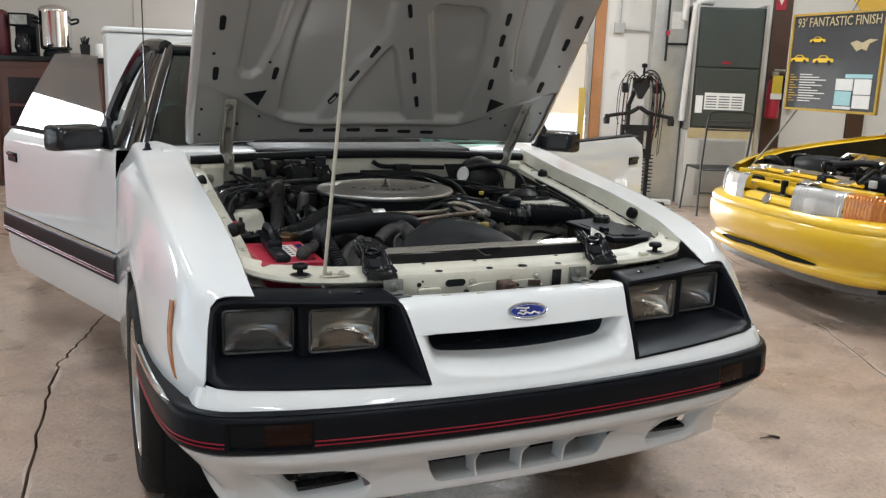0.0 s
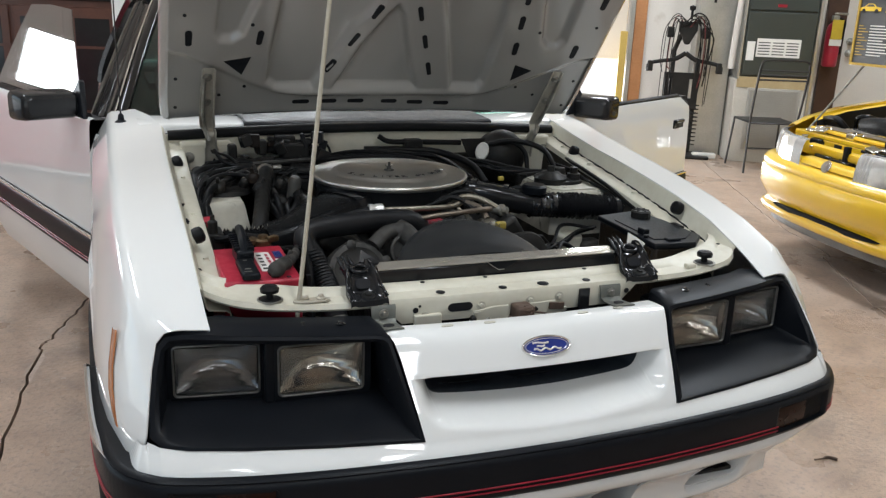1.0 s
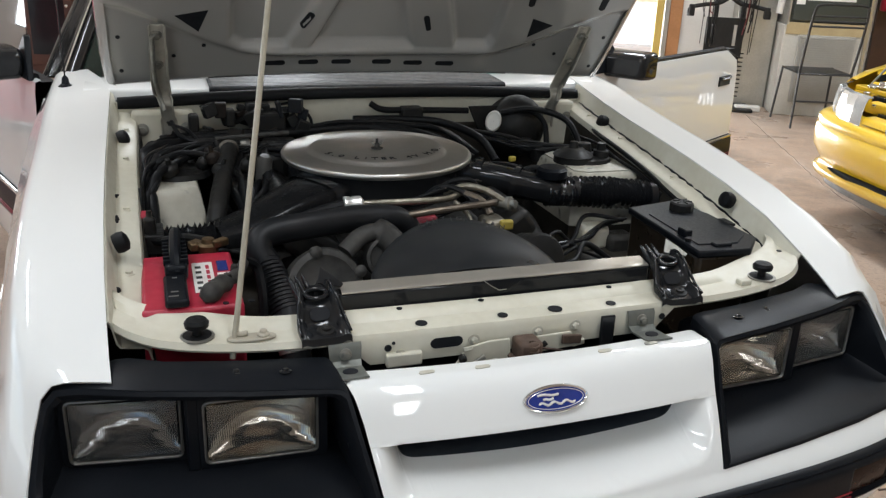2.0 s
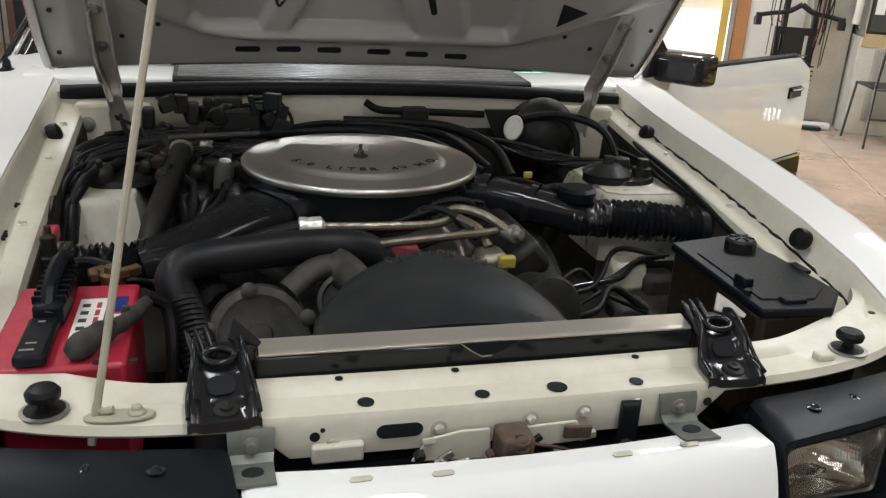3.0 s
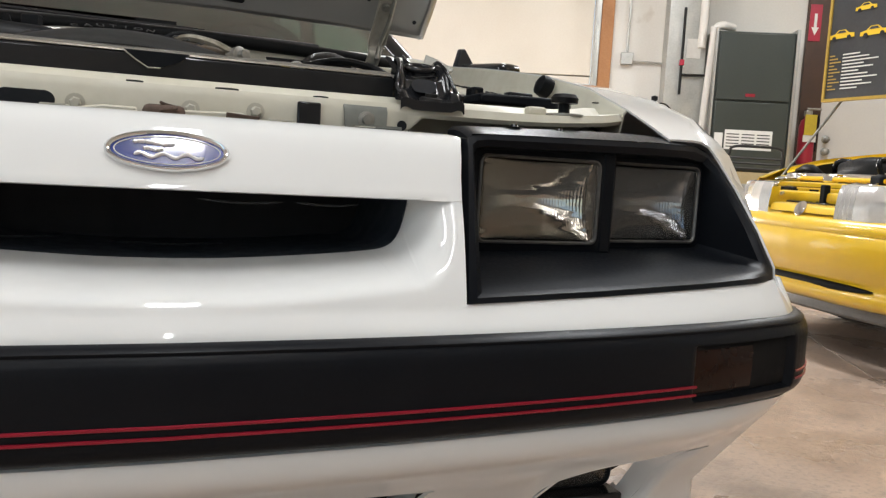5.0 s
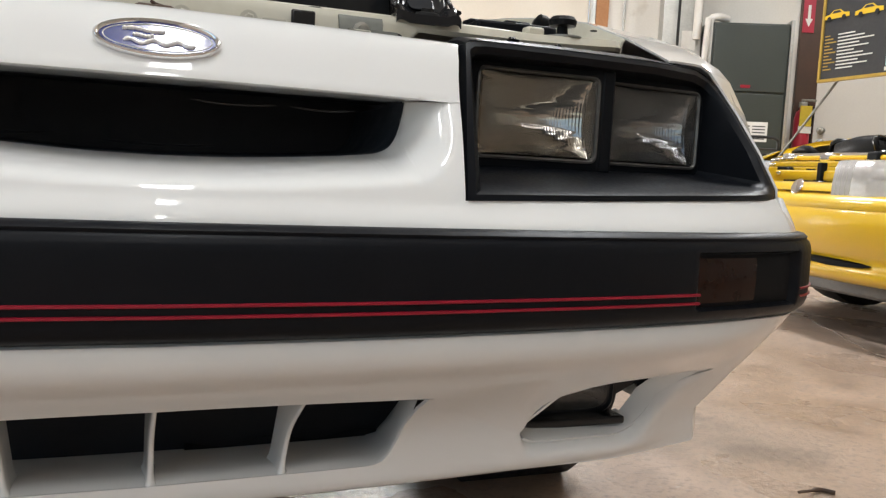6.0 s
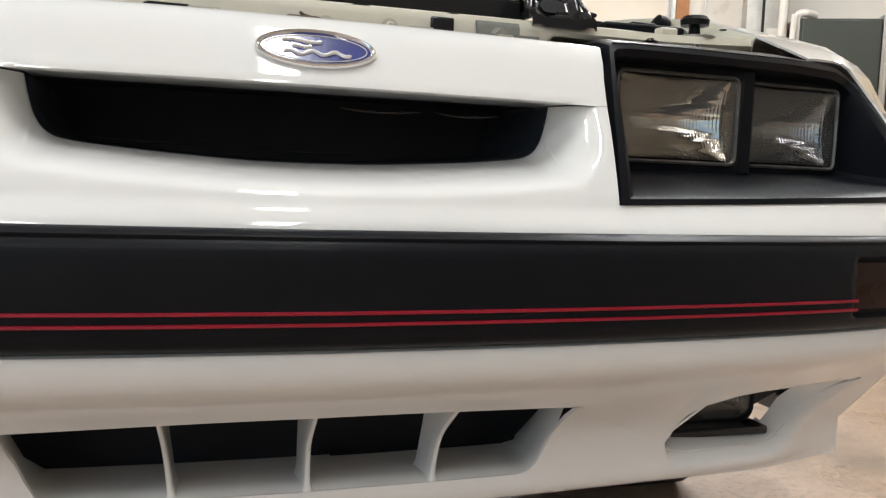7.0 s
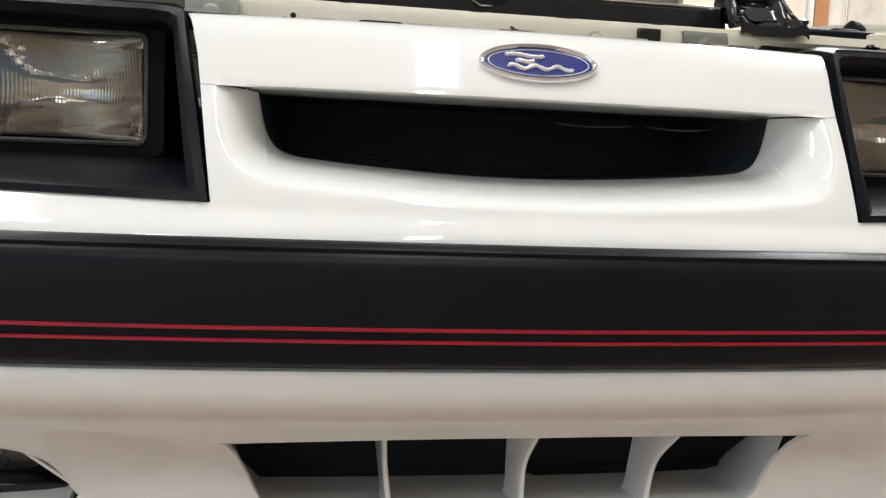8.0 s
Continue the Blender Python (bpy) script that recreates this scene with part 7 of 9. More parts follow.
part("cable", Geo().tube(spline([(-0.475, 0.735, 0.805), (-0.52, 0.78, 0.80), (-0.57, 0.80, 0.79), (-0.595, 0.86, 0.80), (-0.595, 0.98, 0.84)], 6), 0.008, 8), RUBBER, car)
part("relay", Geo().box(-0.605, -0.555, 0.80, 0.88, 0.76, 0.80).lathe([(0.012, 0), (0.012, 0.03), (0.006, 0.031), (0.005, 0.045)], (-0.58, 0.82, 0.80), (0, 0, 1), 10), GRIMEB, car, "grimy starter relay", bevel=0.004)
part("red_connector", Geo().box(-0.60, -0.575, 0.86, 0.90, 0.80, 0.822), RED, car, bevel=0.004)

# coolant and washer reservoir
rv = part("reservoir", Geo().prism([(0.435, 0.47, 0.60), (0.545, 0.462, 0.60), (0.60, 0.52, 0.60), (0.60, 0.79, 0.60), (0.45, 0.755, 0.60)], (0, 0, 0.195)), surf("smoked_brown_plastic", (0.030, 0.021, 0.013), (0.018, 0.013, 0.009), 8, 0.25, 0.4, spec=0.3), car, "dark plastic reservoir with a black cap", bevel=0.010)
part("seam", Geo().prism([(0.431, 0.466, 0.790), (0.548, 0.457, 0.790), (0.605, 0.517, 0.790), (0.605, 0.795, 0.790), (0.446, 0.760, 0.790)], (0, 0, 0.015)), BLACK, rv, "black moulded top", bevel=0.004)
part("ridge", Geo().prism([(0.452, 0.50, 0.8045), (0.54, 0.49, 0.8045), (0.585, 0.53, 0.8045), (0.585, 0.66, 0.8045), (0.462, 0.70, 0.8045)], (0, 0, 0.003)), BLACK, rv, bevel=0.002)
part("cap", Geo().lathe([(0.024, 0.80), (0.027, 0.803), (0.027, 0.821), (0.023, 0.825), (0.012, 0.826), (0.001, 0.8265)], (0.555, 0.715, 0), (0, 0, 1), 12), GRIMEB, rv, "round ribbed black filler cap", angle=25)
for k in range(6):
    part("cap_rib", Geo().box(-0.0012, 0.0012, 0.006, 0.021, 0.825, 0.828, Matrix.Translation((0.555, 0.715, 0)) @ Matrix.Rotation(k * math.pi / 3, 4, "Z")), GRIMEB, rv)
part("tab", Geo().box(0.452, 0.470, 0.545, 0.575, 0.80, 0.82), BLACK, rv, bevel=0.003)
part("tab", Geo().box(0.48, 0.52, 0.48, 0.50, 0.80, 0.811), BLACK, rv, bevel=0.003)
part("level_stick", Geo().tube([(0.445, 0.528, 0.70), (0.445, 0.525, 0.812)], 0.006, 8), RUBBER, rv)

# brake booster, master cylinder and their plate
bo = part("brake_booster", Geo().lathe([(0.082, 0.07), (0.090, 0.04), (0.086, 0.02), (0.070, -0.004), (0.045, -0.018), (0.03, -0.03), (0.001, -0.03)], (0.425, 1.335, 0.862), (0, 1, 0), 32), GRIMEB, car, "black round brake booster", angle=40)
part("plate", Geo().prism([(0.275, 1.36, 0.925), (0.49, 1.36, 0.925), (0.47, 1.36, 0.86), (0.33, 1.36, 0.83), (0.31, 1.36, 0.85)], (0, 0.006, 0)), GRIMEB, bo, bevel=0.003)
cn = Vector((-0.35, -0.85, 0.25)).normalized()
cu = cn.cross(Vector((0.25, 0, 1))).normalized()
cv = cu.cross(cn)
part("white_cap", Geo().grid([[Vector((0.338, 1.325, 0.888)) + cn * h + (cu * math.cos(a) * 0.022 + cv * math.sin(a) * 0.030) * r for a in (2 * math.pi * k / 24 for k in range(24))] for r, h in ((1.0, -0.006), (1.0, 0.008), (0.93, 0.013), (0.80, 0.0145), (0.76, 0.0125), (0.70, 0.012), (0.02, 0.012))], True), PAPER, bo, "white oval plastic cap", angle=30)
part("master_cylinder", Geo().box(0.405, 0.445, 1.19, 1.31, 0.80, 0.845), GRIMEB, bo, bevel=0.01)
part("hose", Geo().tube(spline([(0.36, 1.34, 0.91), (0.44, 1.30, 0.925), (0.52, 1.26, 0.905), (0.545, 1.22, 0.86), (0.53, 1.17, 0.82)], 6), 0.009, 8), RUBBER, car, "black vacuum hose")
part("canister", Geo().lathe([(0.050, -0.016), (0.050, 0.0), (0.053, 0.003), (0.046, 0.010), (0.034, 0.014), (0.028, 0.020), (0.012, 0.022), (0.010, 0.038), (0.001, 0.039)], (0.47, 1.09, 0.842), (0, 0, 1), 22), GRIMEB, car, "black strut cap", angle=40)
part("sensor", Geo().lathe([(0.02, 0.0), (0.02, 0.03), (0.012, 0.032), (0.012, 0.05), (0.001, 0.051)], (0.545, 1.08, 0.826), (0, 0, 1), 14), GRIMEB, car)

# looms, hoses and small boxes along the firewall
rw = random.Random(21)
WIREC = [RUBBER, RUBBER, GRIMEB, RUBBER, GLOSSB, GRIMEB, RUBBER, RUBBER, GRIMEB]


def loom(pts, count, r, spread, name="wire"):
    """A loose bundle: wires that wander about one line, each a part of its own."""
    for i in range(count):
        q = [Vector(p) + Vector((rw.uniform(-1, 1), rw.uniform(-1, 1), rw.uniform(-0.8, 0.8))) * spread * (0.4 if k in (0, len(pts) - 1) else 1) for k, p in enumerate(pts)]
        part(name, Geo().tube(spline(q, 5), r * rw.uniform(0.7, 1.35), 6), rw.choice(WIREC) if r < 0.006 else RUBBER, car, angle=180)


loom([(-0.60, 1.02, 0.80), (-0.60, 1.14, 0.83), (-0.585, 1.24, 0.86), (-0.50, 1.29, 0.875), (-0.38, 1.31, 0.875), (-0.25, 1.34, 0.875), (-0.10, 1.36, 0.885), (0.05, 1.35, 0.885), (0.16, 1.28, 0.875), (0.23, 1.16, 0.84)], 5, 0.0055, 0.012)
loom([(-0.60, 1.02, 0.80), (-0.595, 1.15, 0.835), (-0.57, 1.25, 0.865), (-0.45, 1.29, 0.87), (-0.30, 1.32, 0.868), (-0.12, 1.345, 0.875), (0.03, 1.33, 0.875), (0.14, 1.25, 0.865), (0.21, 1.14, 0.835)], 2, 0.0105, 0.007, "hose")
loom([(-0.575, 0.92, 0.74), (-0.585, 1.0, 0.80), (-0.58, 1.08, 0.83), (-0.57, 1.18, 0.85), (-0.52, 1.27, 0.87)], 4, 0.0055, 0.012)
loom([(-0.57, 0.92, 0.74), (-0.572, 1.0, 0.80), (-0.575, 1.10, 0.835), (-0.555, 1.20, 0.855)], 1, 0.015, 0.002, "hose")
loom([(-0.52, 1.33, 0.91), (-0.48, 1.28, 0.89), (-0.44, 1.24, 0.86), (-0.42, 1.16, 0.82), (-0.41, 1.05, 0.76)], 3, 0.0045, 0.018)
loom([(-0.50, 1.30, 0.88), (-0.40, 1.28, 0.87), (-0.33, 1.25, 0.86), (-0.27, 1.22, 0.85), (-0.22, 1.24, 0.84)], 3, 0.005, 0.016)
loom([(-0.36, 1.28, 0.865), (-0.375, 1.21, 0.84), (-0.385, 1.12, 0.81), (-0.38, 1.0, 0.77)], 2, 0.012, 0.012, "hose")
loom([(-0.30, 1.26, 0.86), (-0.305, 1.20, 0.84), (-0.31, 1.12, 0.79)], 1, 0.014, 0.006, "hose")
loom([(-0.42, 0.90, 0.72), (-0.36, 0.98, 0.77), (-0.33, 1.08, 0.79), (-0.31, 1.18, 0.80)], 4, 0.007, 0.022)
loom([(-0.50, 0.80, 0.74), (-0.45, 0.78, 0.76), (-0.40, 0.80, 0.75), (-0.36, 0.85, 0.72)], 5, 0.005, 0.02)
loom([(0.25, 1.30, 0.87), (0.32, 1.24, 0.86), (0.40, 1.20, 0.85), (0.50, 1.18, 0.84), (0.57, 1.12, 0.84)], 6, 0.0045, 0.018)
loom([(0.22, 1.12, 0.82), (0.30, 1.10, 0.81), (0.38, 1.10, 0.80), (0.44, 1.06, 0.77)], 5, 0.007, 0.02)
loom([(0.20, 0.74, 0.72), (0.28, 0.78, 0.73), (0.36, 0.80, 0.72), (0.43, 0.86, 0.73), (0.50, 0.86, 0.74)], 3, 0.005, 0.025)
loom([(0.18, 0.62, 0.74), (0.24, 0.66, 0.75), (0.30, 0.70, 0.74), (0.38, 0.70, 0.70)], 2, 0.005, 0.02)
loom([(-0.12, 0.80, 0.82), (-0.04, 0.78, 0.845), (0.04, 0.80, 0.86), (0.10, 0.84, 0.85), (0.13, 0.92, 0.83)], 6, 0.0032, 0.018)
loom([(-0.02, 0.74, 0.82), (0.05, 0.74, 0.845), (0.12, 0.76, 0.84), (0.17, 0.80, 0.81)], 5, 0.004, 0.014)
for pts, r in (([(-0.245, 1.40, 0.935), (-0.20, 1.38, 0.94), (-0.17, 1.36, 0.91), (-0.165, 1.34, 0.885)], 0.004), ([(0.0, 1.385, 0.935), (0.035, 1.38, 0.918), (0.12, 1.38, 0.915), (0.28, 1.375, 0.91)], 0.0085),
               ([(0.615, 1.30, 0.885), (0.598, 1.2, 0.872), (0.594, 1.1, 0.862), (0.595, 0.95, 0.838), (0.594, 0.8, 0.805), (0.59, 0.6, 0.775)], 0.006), ([(0.55, 1.26, 0.86), (0.585, 1.16, 0.85), (0.575, 1.05, 0.84), (0.586, 0.95, 0.825), (0.590, 0.85, 0.80)], 0.0045),
               ([(0.36, 1.33, 0.91), (0.43, 1.31, 0.92), (0.475, 1.29, 0.89), (0.48, 1.27, 0.83)], 0.008), ([(-0.05, 1.37, 0.895), (0.1, 1.36, 0.893), (0.2, 1.33, 0.885), (0.27, 1.25, 0.86), (0.28, 1.15, 0.82)], 0.011)):
    part("hose", Geo().tube(spline(pts, 6), r, 9), RUBBER, car, angle=180)
part("manifold", Geo().tube(spline([(-0.31, 0.78, 0.70), (-0.33, 0.92, 0.72), (-0.32, 1.08, 0.73), (-0.30, 1.22, 0.72)], 5), 0.05, 10), GRIMEB, blk, angle=60)
part("manifold", Geo().tube(spline([(0.22, 0.78, 0.70), (0.24, 0.92, 0.72), (0.23, 1.08, 0.73), (0.22, 1.22, 0.72)], 5), 0.05, 10), GRIMEB, blk, angle=60)
# dark sheets added to fill the shaded gaps beside the engine
part("shade_sheet", Geo().prism([(-0.56, 0.72, 0.62), (-0.34, 0.72, 0.60), (-0.34, 1.04, 0.62), (-0.56, 1.0, 0.66)], (0, 0, 0.03)), BAYSHADE, car)
part("shade_sheet", Geo().prism([(0.30, 0.70, 0.60), (0.56, 0.80, 0.62), (0.56, 0.98, 0.66), (0.30, 1.0, 0.62)], (0, 0, 0.03)), BAYSHADE, car)
for x0, x1, y0, y1, z0, z1 in ((-0.315, -0.235, 1.33, 1.41, 0.86, 0.925), (-0.33, -0.27, 1.36, 1.41, 0.915, 0.945), (-0.475, -0.45, 1.33, 1.37, 0.88, 0.925), (-0.385, -0.36, 1.34, 1.38, 0.89, 0.935), (0.085, 0.145, 1.36, 1.40, 0.89, 0.925), (-0.46, -0.36, 1.24, 1.32, 0.84, 0.88), (-0.30, -0.22, 1.24, 1.31, 0.82, 0.87)):
    part("bay_module", Geo().box(x0, x1, y0, y1, z0, z1), GRIMEB, car, "small black under-hood module", bevel=0.006)
part("steel_rail", Geo().tube([(-0.42, 1.24, 0.885), (-0.24, 1.26, 0.89)], 0.006, 8), GREY, car)
part("vacuum_pot", Geo().lathe([(0.02, -0.02), (0.034, -0.012), (0.034, 0.0), (0.02, 0.012), (0.001, 0.013)], (-0.475, 1.235, 0.842), (0.1, -0.2, 1), 18), GRIMEB, car, "black vacuum pot", angle=40)
for x0, x1, y0, y1, z0, z1 in ((-0.46, -0.35, 1.27, 1.37, 0.79, 0.862), (-0.36, -0.25, 1.20, 1.33, 0.78, 0.85), (-0.58, -0.50, 1.28, 1.38, 0.78, 0.858), (-0.42, -0.34, 1.10, 1.20, 0.74, 0.81)):
    part("bay_module", Geo().box(x0, x1, y0, y1, z0, z1), GRIMEB, car, "grimy black under-hood unit", bevel=0.014)
for pts, r in (([(-0.585, 1.02, 0.79), (-0.56, 1.07, 0.845), (-0.52, 1.13, 0.855), (-0.47, 1.20, 0.862), (-0.40, 1.27, 0.87)], 0.010), ([(-0.59, 1.10, 0.82), (-0.55, 1.14, 0.86), (-0.49, 1.17, 0.87), (-0.42, 1.17, 0.85), (-0.37, 1.13, 0.81)], 0.008),
               ([(-0.44, 1.02, 0.76), (-0.425, 1.10, 0.83), (-0.43, 1.18, 0.855), (-0.46, 1.26, 0.865)], 0.011), ([(-0.57, 1.20, 0.85), (-0.52, 1.22, 0.868), (-0.45, 1.24, 0.872), (-0.36, 1.25, 0.865), (-0.28, 1.27, 0.86)], 0.009)):
    part("hose", Geo().tube(spline(pts, 6), r, 8), RUBBER, car, angle=180)
loom([(-0.595, 0.98, 0.79), (-0.57, 1.06, 0.84), (-0.55, 1.15, 0.86), (-0.48, 1.22, 0.87), (-0.38, 1.25, 0.868), (-0.30, 1.22, 0.85)], 3, 0.006, 0.016)
for k in range(14):
    c = (rw.uniform(-0.60, -0.33), rw.uniform(1.22, 1.36), rw.uniform(0.835, 0.885))
    w = rw.uniform(0.010, 0.020)
    part("connector", Geo().box(-w, w, -w * 0.8, w * 0.8, -w * 0.6, w * 0.6, Matrix.Translation(c) @ Matrix.Rotation(rw.uniform(0, 3), 4, "Z") @ Matrix.Rotation(rw.uniform(-0.5, 0.5), 4, "X")), GRIMEB, car, bevel=0.003)
part("filter_bottle", Geo().lathe([(0.012, -0.05), (0.018, -0.045), (0.019, 0.015), (0.012, 0.026), (0.001, 0.027)], (-0.315, 1.16, 0.835), (0.1, -0.2, 1), 14), surf("clouded_plastic", (0.11, 0.105, 0.095), (0.07, 0.066, 0.06), 20, 0.4), car, "clouded plastic vapour valve")
part("hose_end", Geo().lathe([(0.020, -0.01), (0.022, -0.008), (0.022, 0.008), (0.018, 0.01)], (-0.352, 1.262, 0.862), (0, 0.5, 0.6), 12, False), STEEL, car)
for k, (x, y, z) in enumerate(((0.40, 0.80, 0.66), (0.44, 0.90, 0.70), (0.50, 0.88, 0.68))):
    part("bay_block", Geo().box(x - 0.035, x + 0.035, y - 0.03, y + 0.03, z - 0.04, z + 0.02), CREAM if k == 1 else GREY, car, bevel=0.012)
for x, y in ((0.612, 0.62), (0.603, 0.95)):
    part("clip", Geo().box(x - 0.012, x + 0.004, y - 0.02, y + 0.02, 0.80, 0.806), GRIMEB, car)

# relays, clips and brown-black odds and ends fixed along the firewall and over the strut tower
rf = random.Random(77)
BROWNB = surf("oily_brown", (0.022, 0.015, 0.011), (0.010, 0.008, 0.007), 25, 0.4, 0.7, bump=0.2, spec=0.2)
for k in range(34):
    x = rf.uniform(-0.52, -0.17)
    c = (x, rf.uniform(1.335, 1.395), 0.945 - rf.uniform(0.0, 0.07) - 0.02 * (k % 2))
    w, h = rf.uniform(0.006, 0.018), rf.uniform(0.006, 0.022)
    mm = Matrix.Translation(c) @ Matrix.Rotation(rf.uniform(-0.5, 0.5), 4, "Y") @ Matrix.Rotation(rf.uniform(-0.5, 0.5), 4, "Z")
    part("relay", Geo().box(-w, w, -0.012, 0.012, -h, h, mm), rf.choice((GRIMEB, GRIMEB, BROWNB, DARK, GLOSSB)), car, bevel=0.003)
for k in range(7):
    c = Vector((rf.uniform(-0.55, -0.36), rf.uniform(1.10, 1.26), rf.uniform(0.845, 0.868)))
    r = rf.uniform(0.012, 0.03)
    part("vacuum_valve", Geo().lathe([(r * 0.5, -0.02), (r, -0.012), (r, 0.002), (r * 0.8, 0.008), (r * 0.3, 0.012), (r * 0.25, 0.026), (0.001, 0.027)], c, (rf.uniform(-0.5, 0.5), rf.uniform(-0.6, 0.2), 1), 14), rf.choice((GRIMEB, BROWNB, GRIMEB)), car, angle=40)
for k in range(6):
    p = Vector((rf.uniform(-0.58, -0.30), rf.uniform(1.12, 1.34), rf.uniform(0.85, 0.875)))
    q = [p, p + Vector((rf.uniform(-0.05, 0.05), rf.uniform(-0.05, 0.05), rf.uniform(0.0, 0.025))), p + Vector((rf.uniform(-0.10, 0.10), rf.uniform(-0.08, 0.08), rf.uniform(-0.02, 0.01)))]
    part("wire", Geo().tube(spline(q, 5), rf.uniform(0.0015, 0.003), 5), rf.choice((BROWNB, RUBBER, GRIMEB)), car, angle=180)

# ---- the yellow car beside it, hood up ----
ycar = thing("yellow_car", "bright yellow coupe with its hood propped open", "car", pose(2.61, 2.135, 0, 0, 0, -99))
YH = spline([(0, 0.0, 0), (0.3, 0.012, 0), (0.55, 0.055, 0), (0.7, 0.13, 0), (0.79, 0.25, 0), (0.835, 0.42, 0), (0.85, 0.62, 0)], 7)
YPLAN = [Vector((-p.x, p.y, 0)) for p in YH[:0:-1]] + YH
fas = part("front_fascia", Geo().grid(around([(-0.14, 0.600), (-0.05, 0.590), (-0.015, 0.578), (0.0, 0.560), (0.004, 0.535), (0.0, 0.528), (0.006, 0.520), (0.010, 0.47), (0.006, 0.415), (-0.012, 0.385), (-0.027, 0.358), (-0.040, 0.343), (-0.040, 0.318), (-0.022, 0.306), (-0.012, 0.292), (-0.022, 0.265), (-0.06, 0.245), (-0.12, 0.24)], line=YPLAN)), YELLOW, ycar, "glossy yellow front fascia", angle=60)
# grey strip added below the fascia, hides the wheel behind
part("lower_strip", Geo().grid(around([(-0.085, 0.250), (-0.08, 0.240), (-0.084, 0.205), (-0.11, 0.192)], -0.80, 0.80, line=YPLAN)), surf("fascia_strip_grey", (0.17, 0.175, 0.18), (0.12, 0.122, 0.125), 6, 0.3, 0.5), fas, "grey strip below the fascia", angle=50, solid=0.004)
rows = []
for x in np.linspace(-0.44, 0.44, 25):
    p = min(YPLAN, key=lambda q: abs(q.x - x))
    y = p.y + (x - p.x) * (0.10 * x)
    h = 0.017 * math.sqrt(max(0.0, 1 - (x / 0.445) ** 2)) + 0.001
    rows.append([(x, y + 0.029, 0.322 + h), (x, y + 0.036, 0.322 + 0.4 * h), (x, y + 0.034, 0.322 - 0.4 * h), (x, y + 0.023, 0.322 - h)])
part("lower_slot", Geo().grid(rows), MATTB, fas, "dark lower air slot", angle=50)
part("nose_bar", Geo().grid([[(x, y + 0.1 * x * x, z) for y, z in ((0.035, 0.595), (0.04, 0.618), (0.055, 0.628), (0.10, 0.632))] for x in np.linspace(-0.22, 0.22, 9)], flip=True), YELLOW, ycar, angle=50, solid=0.004)
part("oval_badge", Geo().lathe([(0.001, 0.006), (0.03, 0.005), (0.035, 0.0), (0.03, -0.004)][::-1], (0, 0.036, 0.612), (0, -0.9, 0.4), 20), CHROME, ycar, "small bright oval badge")
YLENS = surf("clear_lamp_plastic", (0.74, 0.74, 0.73), (0.62, 0.62, 0.61), 20, 0.10, 0.2, metal=0.55, coat=1.0)
YAMB = surf("amber_lamp_plastic", (0.74, 0.30, 0.06), (0.55, 0.17, 0.03), 35, 0.06, 0.15, metal=0.3, coat=1.0)
